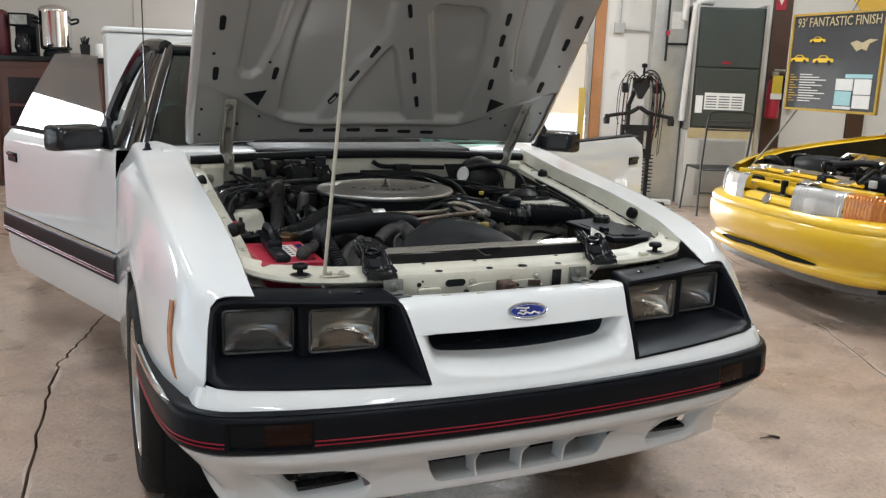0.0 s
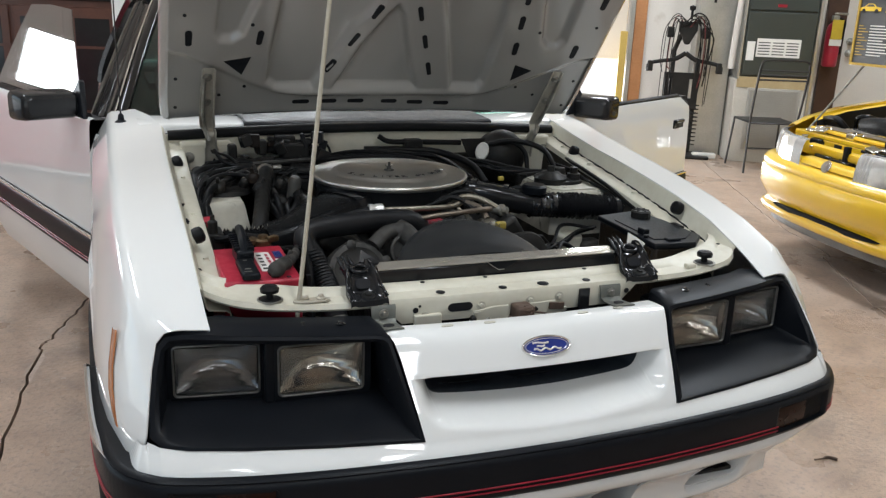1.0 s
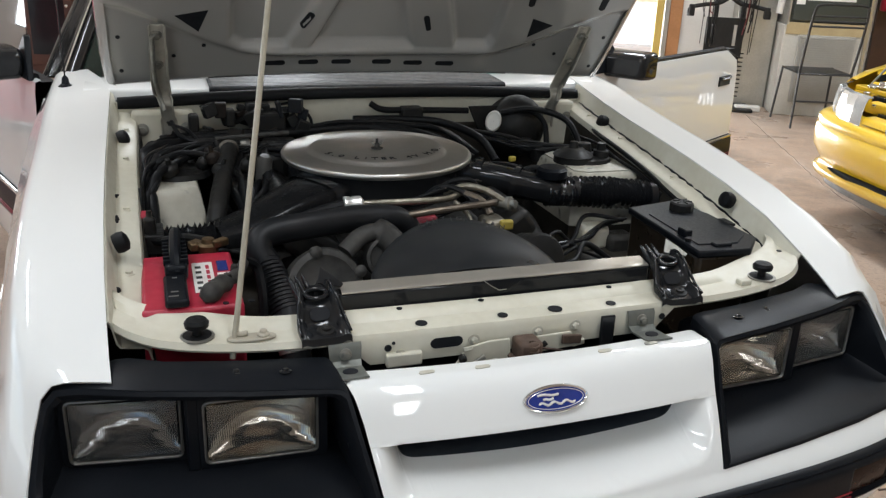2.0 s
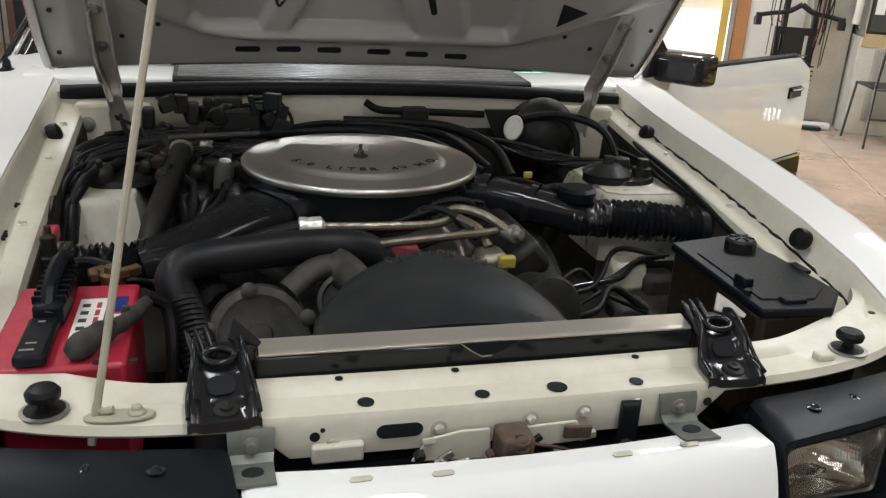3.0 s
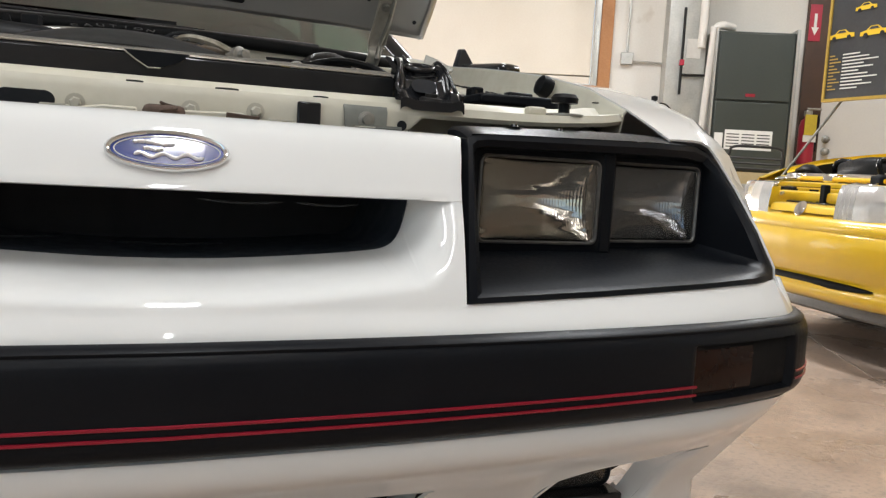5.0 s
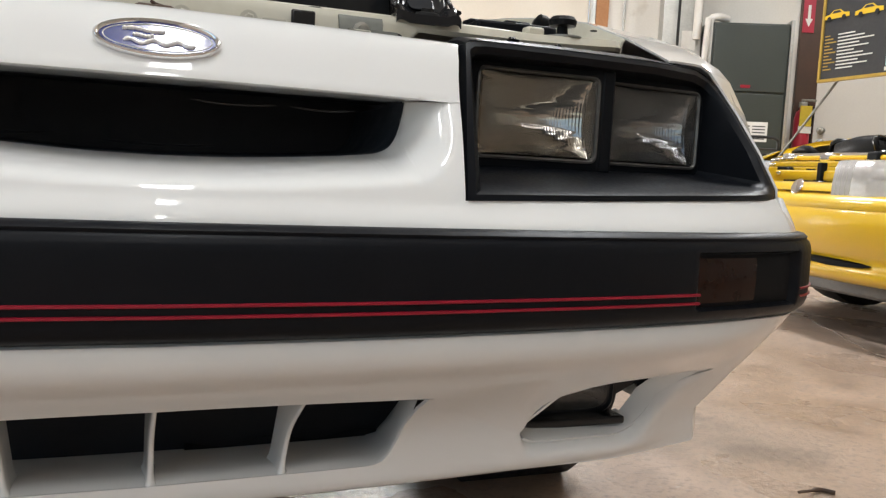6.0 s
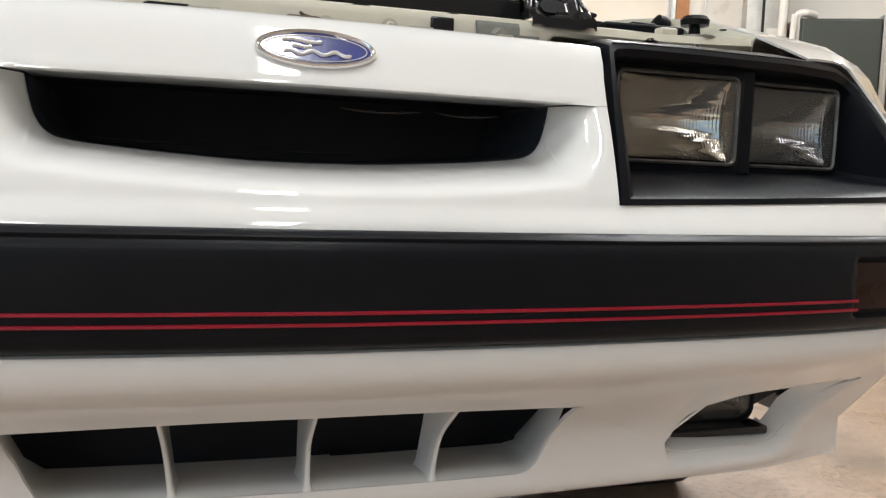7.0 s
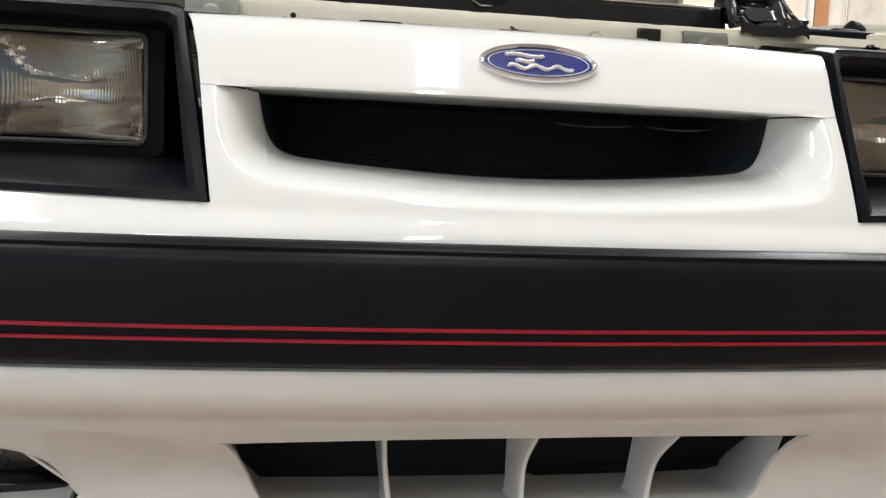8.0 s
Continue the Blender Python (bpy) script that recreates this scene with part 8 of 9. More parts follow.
for s in (-1, 1):
    for nm, a, b, mt in (("headlamp", 0.225, 0.535, YLENS), ("corner_lamp", 0.545, 0.745, YAMB if s > 0 else YLENS)):
        rows = []
        for x in np.linspace(a, b, 28):
            y = curve(x, [(0.2, 0.025), (0.4, 0.05), (0.55, 0.105), (0.66, 0.17), (0.75, 0.28)])
            fl = 0.006 * (round((x - a) / (b - a) * 27) % 2) * (nm != "headlamp" or (x - a) / (b - a) < 0.32 or (x - a) / (b - a) > 0.9)
            rows.append([(s * x, y + o + fl, z) for o, z in ((0.05, 0.722), (0.025, 0.716), (0.012, 0.69), (0.002, 0.63), (0.0, 0.575), (0.03, 0.565))])
        part(nm, Geo().grid(rows, flip=s < 0), mt, ycar, "clear headlamp housing" if nm == "headlamp" else "ribbed amber corner lamp" if s > 0 else "pale ribbed corner lamp", angle=24, solid=0.004)
    rows = []
    for y, xi, zi, xc, zc in ((0.30, 0.68, 0.735, 0.745, 0.728), (0.40, 0.67, 0.785, 0.775, 0.765), (0.6, 0.668, 0.84, 0.785, 0.82), (0.9, 0.668, 0.885, 0.79, 0.868), (1.2, 0.665, 0.92, 0.79, 0.90), (1.5, 0.66, 0.95, 0.79, 0.935), (1.75, 0.70, 0.965, 0.79, 0.955)):
        dy = y - 0.98
        zb = 0.31 + math.sqrt(max(0, 0.36 ** 2 - dy * dy)) if abs(dy) < 0.35 else (0.52 if y < 0.98 else 0.26)
        rows.append([(xi, y, zi), (xc - 0.02, y, zc + 0.008), (xc + 0.01, y, zc - 0.012), (0.835 if y > 0.35 else 0.79, y, zc - 0.12), (0.85 if y > 0.35 else 0.80, y, 0.60), (0.85 if y > 0.35 else 0.80, y, min(zb, 0.58) if abs(dy) > 0.35 else zb)])
    part("fender", Geo().grid([mirror(r, s) for r in rows], flip=s > 0), YELLOW, ycar, "glossy yellow fender", angle=60, solid=0.004)
    part("inner_fender", Geo().grid([mirror([(0.668, y, z), (0.664, y, z - 0.012), (0.640, y, z - 0.018)], s) for y, z in ((0.40, 0.785), (0.6, 0.84), (0.9, 0.885), (1.2, 0.92), (1.42, 0.945))], flip=s < 0), YELLOW, ycar, angle=40)
    part("inner_apron", Geo().grid([mirror([(0.641, y, z - 0.020), (0.630, y, z - 0.06), (0.585, y, 0.5)], s) for y, z in ((0.40, 0.785), (0.6, 0.84), (0.9, 0.885), (1.2, 0.92), (1.42, 0.945))], flip=s < 0), GRIMEB, ycar)
    for x, y in ((s * 0.765, 0.98), (s * 0.765, 3.53)):
        w = part("wheel", Geo().lathe([(0.20, -0.10), (0.27, -0.11), (0.31, -0.09), (0.318, 0.0), (0.31, 0.09), (0.27, 0.11), (0.20, 0.10)], (x, y, 0.318), (s, 0, 0), 32, False), TYRE, ycar, "black tyre on a bright rim", angle=50)
        part("rim", Geo().lathe([(0.20, -0.1), (0.20, 0.10), (0.18, 0.06), (0.09, 0.065), (0.001, 0.07)], (x, y, 0.318), (s, 0, 0), 32, False), ALU, w)
    part("body_side", Geo().grid([[(s * 0.79, y, 0.96), (s * 0.845, y, 0.85), (s * 0.86, y, 0.6), (s * 0.85, y, 0.30), (s * 0.80, y, 0.25)] for y in (1.75, 2.4, 3.15, 3.9, 4.4)], flip=s > 0), YELLOW, ycar, angle=60, solid=0.01)
    part("cabin_side", Geo().poly([(s * 0.76, 1.8, 0.96), (s * 0.60, 2.35, 1.32), (s * 0.62, 3.1, 1.32), (s * 0.74, 3.8, 0.97)]), GLOSSB, ycar, solid=0.02)
part("roof", Geo().grid([[(x, y, 1.33 + 0.04 * (1 - (x / 0.62) ** 2)) for x in np.linspace(-0.62, 0.62, 7)] for y in (2.3, 2.7, 3.15)]), YELLOW, ycar, solid=0.02)
part("deck", Geo().box(-0.74, 0.74, 3.75, 4.42, 0.93, 0.975), YELLOW, ycar, bevel=0.02)
part("tail", Geo().box(-0.8, 0.8, 4.4, 4.5, 0.4, 0.93), YELLOW, ycar, bevel=0.03)
yw = part("windscreen", Geo().grid([[(s * lerp(0.74, 0.6, t), lerp(1.75, 2.32, t), lerp(0.965, 1.335, t)) for s in np.linspace(-1, 1, 5)] for t in (0, 0.5, 1)]), GLASS, ycar, solid=0.004)
yw.visible_shadow = False
part("floorpan", Geo().box(-0.72, 0.72, 0.25, 4.4, 0.22, 0.30), DARK, ycar)
ysup = part("radiator_support", Geo().box(-0.60, 0.60, 0.24, 0.30, 0.70, 0.725).box(-0.60, 0.60, 0.24, 0.25, 0.60, 0.70), YELLOW, ycar, "yellow painted radiator support", bevel=0.006)
for x in (-0.35, -0.2, 0.05, 0.22):
    part("hole", Geo().box(x - 0.03, x + 0.03, 0.236, 0.241, 0.665, 0.692), DARK, ysup)
part("support_bar", Geo().tube([(-0.45, 0.33, 0.75), (0.30, 0.34, 0.755)], 0.016, 8), CHROME, ycar, "bright strut bar")
for x in (-0.42, -0.15, 0.15):
    part("mount", Geo().box(x - 0.035, x + 0.035, 0.26, 0.33, 0.725, 0.765), CHROME if x != 0.15 else BLACK, ycar, bevel=0.01)
part("lower_grille", Geo().box(-0.18, 0.2, 0.13, 0.2, 0.55, 0.60), DARK, ycar)
part("horn", Geo().lathe([(0.028, 0.0), (0.028, 0.03), (0.014, 0.042), (0.001, 0.043)], (-0.05, 0.19, 0.64), (0, -0.7, 0.6), 18), GRIMEB, ycar)
yeng = part("engine", Geo().box(-0.35, 0.35, 0.55, 1.25, 0.45, 0.74), GRIMEB, ycar, "black and polished engine", bevel=0.03)
part("intake_duct", duct([(-0.30, 0.50, 0.78), (-0.12, 0.47, 0.80), (0.05, 0.50, 0.80)], (0.07, 0.07), (0.05, 0.05)), RUBBER, yeng, angle=60)
part("radiator_cover", Geo().box(-0.33, 0.02, 0.36, 0.44, 0.745, 0.765), ALU, yeng, bevel=0.006)
part("plenum", Geo().box(-0.15, 0.2, 0.7, 1.1, 0.74, 0.84), ALU, yeng, bevel=0.03)
for k in range(4):
    part("runner", Geo().tube([(-0.2 + 0.12 * k, 0.62, 0.78), (-0.2 + 0.12 * k, 0.72, 0.84), (-0.2 + 0.12 * k, 0.85, 0.83)], 0.022, 8), CHROME if k % 2 else ALU, yeng)
part("reservoir", Geo().box(0.36, 0.56, 0.4, 0.6, 0.60, 0.80), BLACK, ycar, bevel=0.02)
part("firewall", Geo().box(-0.62, 0.62, 1.42, 1.45, 0.3, 0.93), YELLOW, ycar)
part("cowl", Geo().box(-0.72, 0.72, 1.43, 1.78, 0.93, 0.96), BLACK, ycar, bevel=0.01)
ry = random.Random(5)
for k in range(22):
    x, y = ry.uniform(-0.5, 0.5), ry.uniform(0.36, 1.3)
    pts = [(x, y, 0.72), (x + ry.uniform(-0.12, 0.12), y + ry.uniform(-0.1, 0.1), ry.uniform(0.78, 0.85)), (x + ry.uniform(-0.25, 0.25), y + ry.uniform(-0.2, 0.2), ry.uniform(0.74, 0.82))]
    part("hose", Geo().tube(spline(pts, 5), ry.choice((0.008, 0.012, 0.02)), 7), ry.choice((RUBBER, GRIMEB, GLOSSB, STEEL)), ycar, angle=180)
for k in range(12):
    x, y = ry.uniform(-0.45, 0.45), ry.uniform(0.31, 0.6)
    w = ry.uniform(0.015, 0.035)
    part("bracket", Geo().box(x - w, x + w, y - w * 0.7, y + w * 0.7, 0.725, 0.745 + w), ry.choice((CHROME, PAPER, GRIMEB, YELLOW, GLOSSB)), ycar, bevel=0.005)
# the open nose: a cross beam, dark pockets under it and bright latch pieces
part("cross_beam", Geo().grid([[(x, y + 0.05 * x * x, z) for y, z in ((0.150, 0.640), (0.146, 0.650), (0.150, 0.676), (0.158, 0.682), (0.185, 0.684))] for x in np.linspace(-0.34, 0.30, 11)], flip=True), YELLOW, ycar, "yellow cross beam", angle=40, solid=0.004)
for x0, x1, y, z0, z1 in ((-0.25, -0.12, 0.135, 0.60, 0.640), (-0.10, 0.05, 0.120, 0.585, 0.638), (0.08, 0.19, 0.140, 0.60, 0.64), (-0.42, -0.33, 0.215, 0.66, 0.70), (0.02, 0.20, 0.205, 0.688, 0.705)):
    part("nose_pocket", Geo().box(x0, x1, y, y + 0.05, z0, z1), GLOSSB, ycar, "black duct in the open nose", bevel=0.006)
part("hood_latch", Geo().box(-0.02, 0.012, 0.135, 0.165, 0.62, 0.715), BLACK, ycar, bevel=0.005)
for x, y, z, w in ((-0.47, 0.25, 0.735, 0.03), (-0.40, 0.27, 0.745, 0.045), (0.10, 0.22, 0.715, 0.05), (0.16, 0.235, 0.722, 0.03), (-0.44, 0.20, 0.705, 0.02), (0.33, 0.28, 0.745, 0.05), (-0.30, 0.148, 0.667, 0.012), (0.22, 0.15, 0.667, 0.012)):
    part("latch_plate", Geo().box(-w, w, -w * 0.5, w * 0.5, -0.008, 0.008, Matrix.Translation((x, y, z)) @ Matrix.Rotation(0.35, 4, "X") @ Matrix.Rotation(0.3 * math.sin(x * 40), 4, "Z")), CHROME, ycar, bevel=0.004)
part("upper_rail", Geo().tube([(-0.52, 0.29, 0.742), (-0.1, 0.272, 0.742), (0.45, 0.29, 0.742)], 0.011, 8), YELLOW, ycar)
# hood: hinged at the rear, front edge well above the poster
ya, yb = Vector((0, 1.80, 1.02)), Vector((0, 0.72, 2.02))
yd = (yb - ya).normalized()
yn = Vector((0, -yd.z, yd.y))
yh = part("hood", Geo().grid([[ya + yd * t * 1.24 + Vector((x, 0, 0)) + yn * (-0.05 + 0.02 * (abs(x) / 0.66) ** 2) for x in np.linspace(-0.66, 0.66, 9)] for t in np.linspace(0, 1, 7)]), YELLOW, ycar, "yellow hood standing open", angle=60, solid=0.004)
part("hood_frame", Geo().grid([[ya + yd * t * 1.22 + Vector((x, 0, 0)) - yn * (0.028 + 0.012 * math.cos(x * 9) * math.cos(t * 9)) for x in np.linspace(-0.64, 0.64, 25)] for t in np.linspace(0, 1, 21)]), YELLOW, yh, angle=60)
part("latch", Geo().box(-0.36, -0.31, 0.74, 0.80, 1.87, 1.93), CHROME, yh, bevel=0.01)
part("prop_rod", Geo().tube([(-0.56, 0.30, 0.73), (-0.42, 0.52, 1.15), (-0.30, 0.78, 1.86)], 0.006, 8), STEEL, ycar, "thin steel prop rod")

# framed show poster hung in front of the open hood
# dark print lifted in its colour for the grey reflection on its glass
POST = surf("greyed_poster_print", (0.040, 0.042, 0.046), (0.058, 0.060, 0.064), 3, 0.18, 0.25, coat=0.8)
po = thing("show_poster", "dark framed show poster with gold lettering", "poster", pose(2.62, 2.15, 0, 0, 0, -93) @ pose(-0.05, 0.46, 1.115, 0, 0, 0))
GOLD = surf("gold_frame", (0.55, 0.36, 0.06), (0.42, 0.27, 0.05), 10, 0.3, 0.45, metal=0.4)
part("board", Geo().box(-0.345, 0.345, 0.0, 0.012, 0.0, 0.555), POST, po)
for b in ((-0.352, 0.352, -0.006, 0.014, -0.008, 0.006), (-0.352, 0.352, -0.006, 0.014, 0.55, 0.563), (-0.352, -0.338, -0.0062, 0.0138, 0.0, 0.555), (0.338, 0.352, -0.0062, 0.0138, 0.0, 0.555)):
    part("frame", Geo().box(*b), GOLD, po)
lettering("93' FANTASTIC FINISH", 0.060, pose(0.004, -0.003, 0.508, 90) @ Matrix.Diagonal((1.06, 1.25, 1, 1)), surf("poster_gold", (0.52, 0.43, 0.25), (0.42, 0.34, 0.18), 20, 0.4), po, "lettering", "gold title lettering", 0.0008)
for x, z, k in ((-0.135, 0.405, 1.0), (-0.265, 0.295, 1.25), (-0.075, 0.290, 1.3)):
    m = pose(x, -0.0022, z, 90)
    pts = [(-0.062, -0.010), (-0.060, 0.004), (-0.034, 0.008), (-0.016, 0.021), (0.016, 0.021), (0.034, 0.008), (0.060, 0.005), (0.062, -0.010)]
    for wx in (-0.036, 0.036):
        part("wheel_mark", Geo().prism([m @ Vector((wx * k + 0.010 * k * math.cos(a), -0.010 * k + 0.010 * k * math.sin(a), 0.0012)) for a in (2 * math.pi * j / 10 for j in range(10))], (0, -0.001, 0)), DARK, po)
    part("window_mark", Geo().prism([m @ Vector((a * k, b * k, 0.0012)) for a, b in ((-0.024, 0.009), (-0.013, 0.018), (0.013, 0.018), (0.024, 0.009))], (0, -0.001, 0)), POST, po)
    part("car_picture", Geo().prism([m @ Vector((a * k, b * k, 0)) for a, b in pts], (0, -0.001, 0)), YELLOW, po, "small printed picture of a yellow car")
part("gold_mark", Geo().prism([(0.115, -0.0022, 0.385), (0.16, -0.0022, 0.398), (0.20, -0.0022, 0.385), (0.25, -0.0022, 0.405), (0.305, -0.0022, 0.400), (0.25, -0.0022, 0.380), (0.235, -0.0022, 0.340), (0.20, -0.0022, 0.352), (0.165, -0.0022, 0.338)], (0, -0.001, 0)), surf("poster_gold", (0, 0, 0)), po, "plain gold mark")
for k in range(11):
    w = 0.10 + 0.11 * ((k * 7) % 5) / 4
    part("text_bar", Geo().box(-0.245, -0.245 + w, -0.003, -0.001, 0.203 - 0.0155 * k, 0.2085 - 0.0155 * k), PAPER, po)
    part("text_bar", Geo().box(-0.325, -0.325 + 0.03 + 0.02 * (k % 3), -0.003, -0.001, 0.202 - 0.0155 * k, 0.2070 - 0.0155 * k), GOLD, po)
CARDB = surf("pale_blue_card", (0.35, 0.58, 0.60), (0.3, 0.5, 0.52), 10, 0.5)
for x0, x1, z0, z1, mt in ((0.045, 0.165, 0.035, 0.115, CARDB), (0.045, 0.17, 0.120, 0.185, PAPER), (0.18, 0.30, 0.10, 0.185, PAPER), (0.18, 0.30, 0.022, 0.095, PAPER), (0.11, 0.30, 0.190, 0.212, CARDB), (0.04, 0.17, 0.014, 0.030, PAPER)):
    part("card", Geo().box(x0, x1, -0.004, -0.001, z0, z1), mt, po)

# ---- things along the back wall ----
# furnace on its louvred base
fu = thing("furnace", "grey-green furnace cabinet on a pale louvred base", "furnace", ROOM @ pose(1.945, 6.9, 0))
part("cabinet", Geo().box(-0.315, 0.315, 0.0, 0.58, 0.80, 1.97), FURN, fu, bevel=0.008)
part("upper_door", Geo().box(-0.30, 0.30, -0.018, -0.001, 1.40, 1.955), FURN, fu, bevel=0.006)
part("lower_door", Geo().box(-0.30, 0.30, -0.018, -0.001, 0.815, 1.385), FURN, fu, bevel=0.006)
part("rim", Geo().box(-0.332, -0.318, -0.012, 0.58, 0.78, 2.0), GALV, fu)
part("rim", Geo().box(0.318, 0.345, -0.012, 0.58, 0.0, 2.0), GALV, fu)
part("badge_bar", Geo().box(-0.06, 0.02, -0.021, -0.0185, 1.43, 1.455), REDL, fu)
part("label_sheet", Geo().box(-0.20, 0.19, -0.0205, -0.0185, 0.985, 1.15), PAPER, fu, "white printed warning label")
part("label_sheet", Geo().box(-0.285, -0.215, -0.0205, -0.0185, 0.95, 1.12), PAPER, fu)
for k in range(3):
    for j in range(5):
        part("print", Geo().box(-0.185 + 0.125 * k, -0.08 + 0.125 * k, -0.0215, -0.0207, 1.005 + 0.026 * j, 1.014 + 0.026 * j), GREY, fu)
base = part("base", Geo().box(-0.345, 0.317, 0.0, 0.56, 0.0, 0.775), surf("dusty_white_sheet", (0.55, 0.53, 0.48), (0.42, 0.40, 0.35), 4, 0.5, 0.7), fu, bevel=0.006)
part("grille_frame", Geo().box(-0.22, 0.25, -0.012, -0.001, 0.12, 0.70), surf("grille_grey", (0.40, 0.39, 0.36), (0.34, 0.33, 0.30), 6, 0.5), fu, bevel=0.004)
for k in range(30):
    part("louvre", Geo().box(-0.20, 0.23, -0.02, -0.012, 0.135 + 0.0185 * k, 0.146 + 0.0185 * k, None), surf("grille_grey", (0, 0, 0)), fu)
part("insulation", Geo().box(-0.33, 0.30, -0.008, 0.0, 0.70, 0.80), surf("tan_tape", (0.45, 0.36, 0.2), (0.38, 0.29, 0.15), 6, 0.6), fu)
pp = thing("vent_pipe", "white plastic vent pipe with an elbow", "pipe", ROOM @ pose(1.56, 7.0, 0))
part("pipe", Geo().tube([(0.0, 0, 0.86), (0.02, 0, 1.4), (0.05, 0, 2.02)], 0.030, 14), DOORW, pp)
part("elbow", Geo().tube(spline([(0.06, 0, 1.95), (0.07, 0, 2.01), (0.12, 0, 2.03), (0.22, 0.1, 2.03)], 5), 0.034, 14), DOORW, pp)
part("pipe", Geo().tube([(-0.03, 0.1, 1.85), (-0.02, 0.1, 3.55)], 0.035, 14), DOORW, pp)
du = thing("air_duct", "pale galvanised air duct beside the furnace", "duct", ROOM @ pose(1.42, 7.2, 0))
part("trunk", Geo().box(-0.17, 0.17, 0.0, 0.295, 0.0, 3.55), GALV, du, bevel=0.008)
part("seam", Geo().box(-0.175, 0.175, -0.006, 0.0, 0.88, 0.90), GALV, du)
part("tag_sheet", Geo().box(0.0, 0.12, -0.004, 0.0, 1.77, 1.94), PAPER, du, "white paper tag")
part("gas_pipe", Geo().tube([(-0.04, -0.04, 2.2), (-0.04, -0.04, 1.45)], 0.012, 8), GRIMEB, du)
part("gas_pipe", Geo().tube([(-0.04, -0.04, 1.62), (0.2, -0.05, 1.62)], 0.012, 8), GRIMEB, du)
part("valve", Geo().box(-0.06, -0.02, -0.07, -0.03, 1.70, 1.75), RED, du, bevel=0.006)
eb = thing("junction_box", "grey electrical box with conduit runs", "electrical box", ROOM @ pose(0.93, 7.5, 1.78))
part("box", Geo().box(-0.055, 0.055, -0.06, -0.001, -0.055, 0.055), GALV, eb, bevel=0.005)
part("conduit", Geo().tube([(0, -0.03, 0.05), (0, -0.03, 1.75)], 0.011, 8), GALV, eb)
part("conduit", Geo().tube([(0.05, -0.03, -0.02), (0.33, -0.03, -0.03)], 0.009, 8), GALV, eb)
# brown framed door, knob and bolt
dr = setting("door_2", Geo().box(2.68, 3.345, VF - 0.035, VF - 0.004, 0.01, 2.3), DOORW, "white painted side door", bevel=0.004)
for z, r in ((1.09, 0.030), (1.20, 0.024)):
    part("knob" if z < 1.15 else "deadbolt", Geo().lathe([(0.036, 0.0), (0.034, 0.006), (0.012, 0.012), (0.012, 0.03), (r, 0.042), (r, 0.058), (0.014, 0.066), (0.001, 0.066)], (2.745, VF - 0.035, z - 0.06), (0, -1, 0), 18), STEEL, dr, angle=40)
setting("trim_3", Geo().box(2.49, 2.675, VF - 0.06, VF - 0.003, 0, 3.0), BROWN, "dark brown timber post", bevel=0.004)
setting("trim_4", Geo().box(3.35, 3.52, VF - 0.06, VF - 0.003, 0, 3.0), BROWN, "dark brown timber post", bevel=0.004)
setting("trim_5", Geo().box(0.545, 0.615, VF - 0.10, VF - 0.06, 0, 1.15), surf("worn_yellow_steel", (0.55, 0.40, 0.10), (0.45, 0.32, 0.08), 6, 0.5), "yellow steel guard at the door track", bevel=0.006)
fe = thing("fire_extinguisher", "red fire extinguisher with a yellow tag on a brown post", "fire extinguisher", ROOM @ pose(2.545, 7.355, 0.90))
part("cylinder", Geo().lathe([(0.055, 0.0), (0.068, 0.012), (0.07, 0.03), (0.07, 0.33), (0.055, 0.39), (0.03, 0.41), (0.03, 0.43)], (0, 0, 0), (0, 0, 1), 22), RED, fe, angle=50)
part("valve", Geo().box(-0.03, 0.03, -0.03, 0.03, 0.43, 0.48).box(-0.015, 0.11, -0.012, 0.012, 0.485, 0.505), STEEL, fe, bevel=0.005)
part("hose", Geo().tube(spline([(0.03, 0, 0.45), (0.09, 0, 0.42), (0.085, 0, 0.3), (0.08, 0, 0.12)], 5), 0.012, 8), RUBBER, fe)
part("tag", Geo().box(-0.045, 0.055, -0.085, -0.075, 0.26, 0.44), surf("tag_yellow", (0.62, 0.46, 0.03), (0.5, 0.36, 0.03), 10, 0.5), fe, "yellow inspection tag")
part("sticker", Geo().box(-0.05, 0.06, -0.080, -0.071, 0.20, 0.26), PAPER, fe)
sg = thing("wall_sign", "red sign with a white downward arrow", "sign", ROOM @ pose(2.55, 7.435, 2.0))
part("plate", Geo().box(-0.05, 0.05, -0.006, 0.0, 0.0, 0.32), RED, sg)
part("arrow", Geo().prism([(-0.012, -0.0065, 0.24), (-0.012, -0.0065, 0.12), (-0.032, -0.0065, 0.12), (0, -0.0065, 0.05), (0.032, -0.0065, 0.12), (0.012, -0.0065, 0.12), (0.012, -0.0065, 0.24)], (0, -0.001, 0)), PAPER, sg)

# black metal chair in front of the furnace
ch = thing("metal_chair", "black metal chair with a bent-wire back", "chair", ROOM @ pose(1.86, 6.36, 0, 0, 0, 8))
BM = surf("black_steel", (0.015, 0.015, 0.016), (0.022, 0.022, 0.022), 10, 0.35, 0.5)
part("backrest", Geo().tube(spline([(-0.21, 0.0, 0.45), (-0.215, -0.05, 0.7), (-0.21, -0.09, 0.93), (-0.17, -0.10, 0.985), (0, -0.105, 0.99), (0.17, -0.10, 0.985), (0.21, -0.09, 0.93), (0.215, -0.05, 0.7), (0.21, 0.0, 0.45)], 6), 0.011, 8), BM, ch)
for z, y in ((0.90, -0.085), (0.86, -0.08), (0.82, -0.075)):
    part("back_rail", Geo().tube([(-0.205, y, z), (0.205, y, z)], 0.008, 8), BM, ch)
part("seat", Geo().box(-0.21, 0.21, -0.02, 0.40, 0.43, 0.45), BM, ch, bevel=0.01)
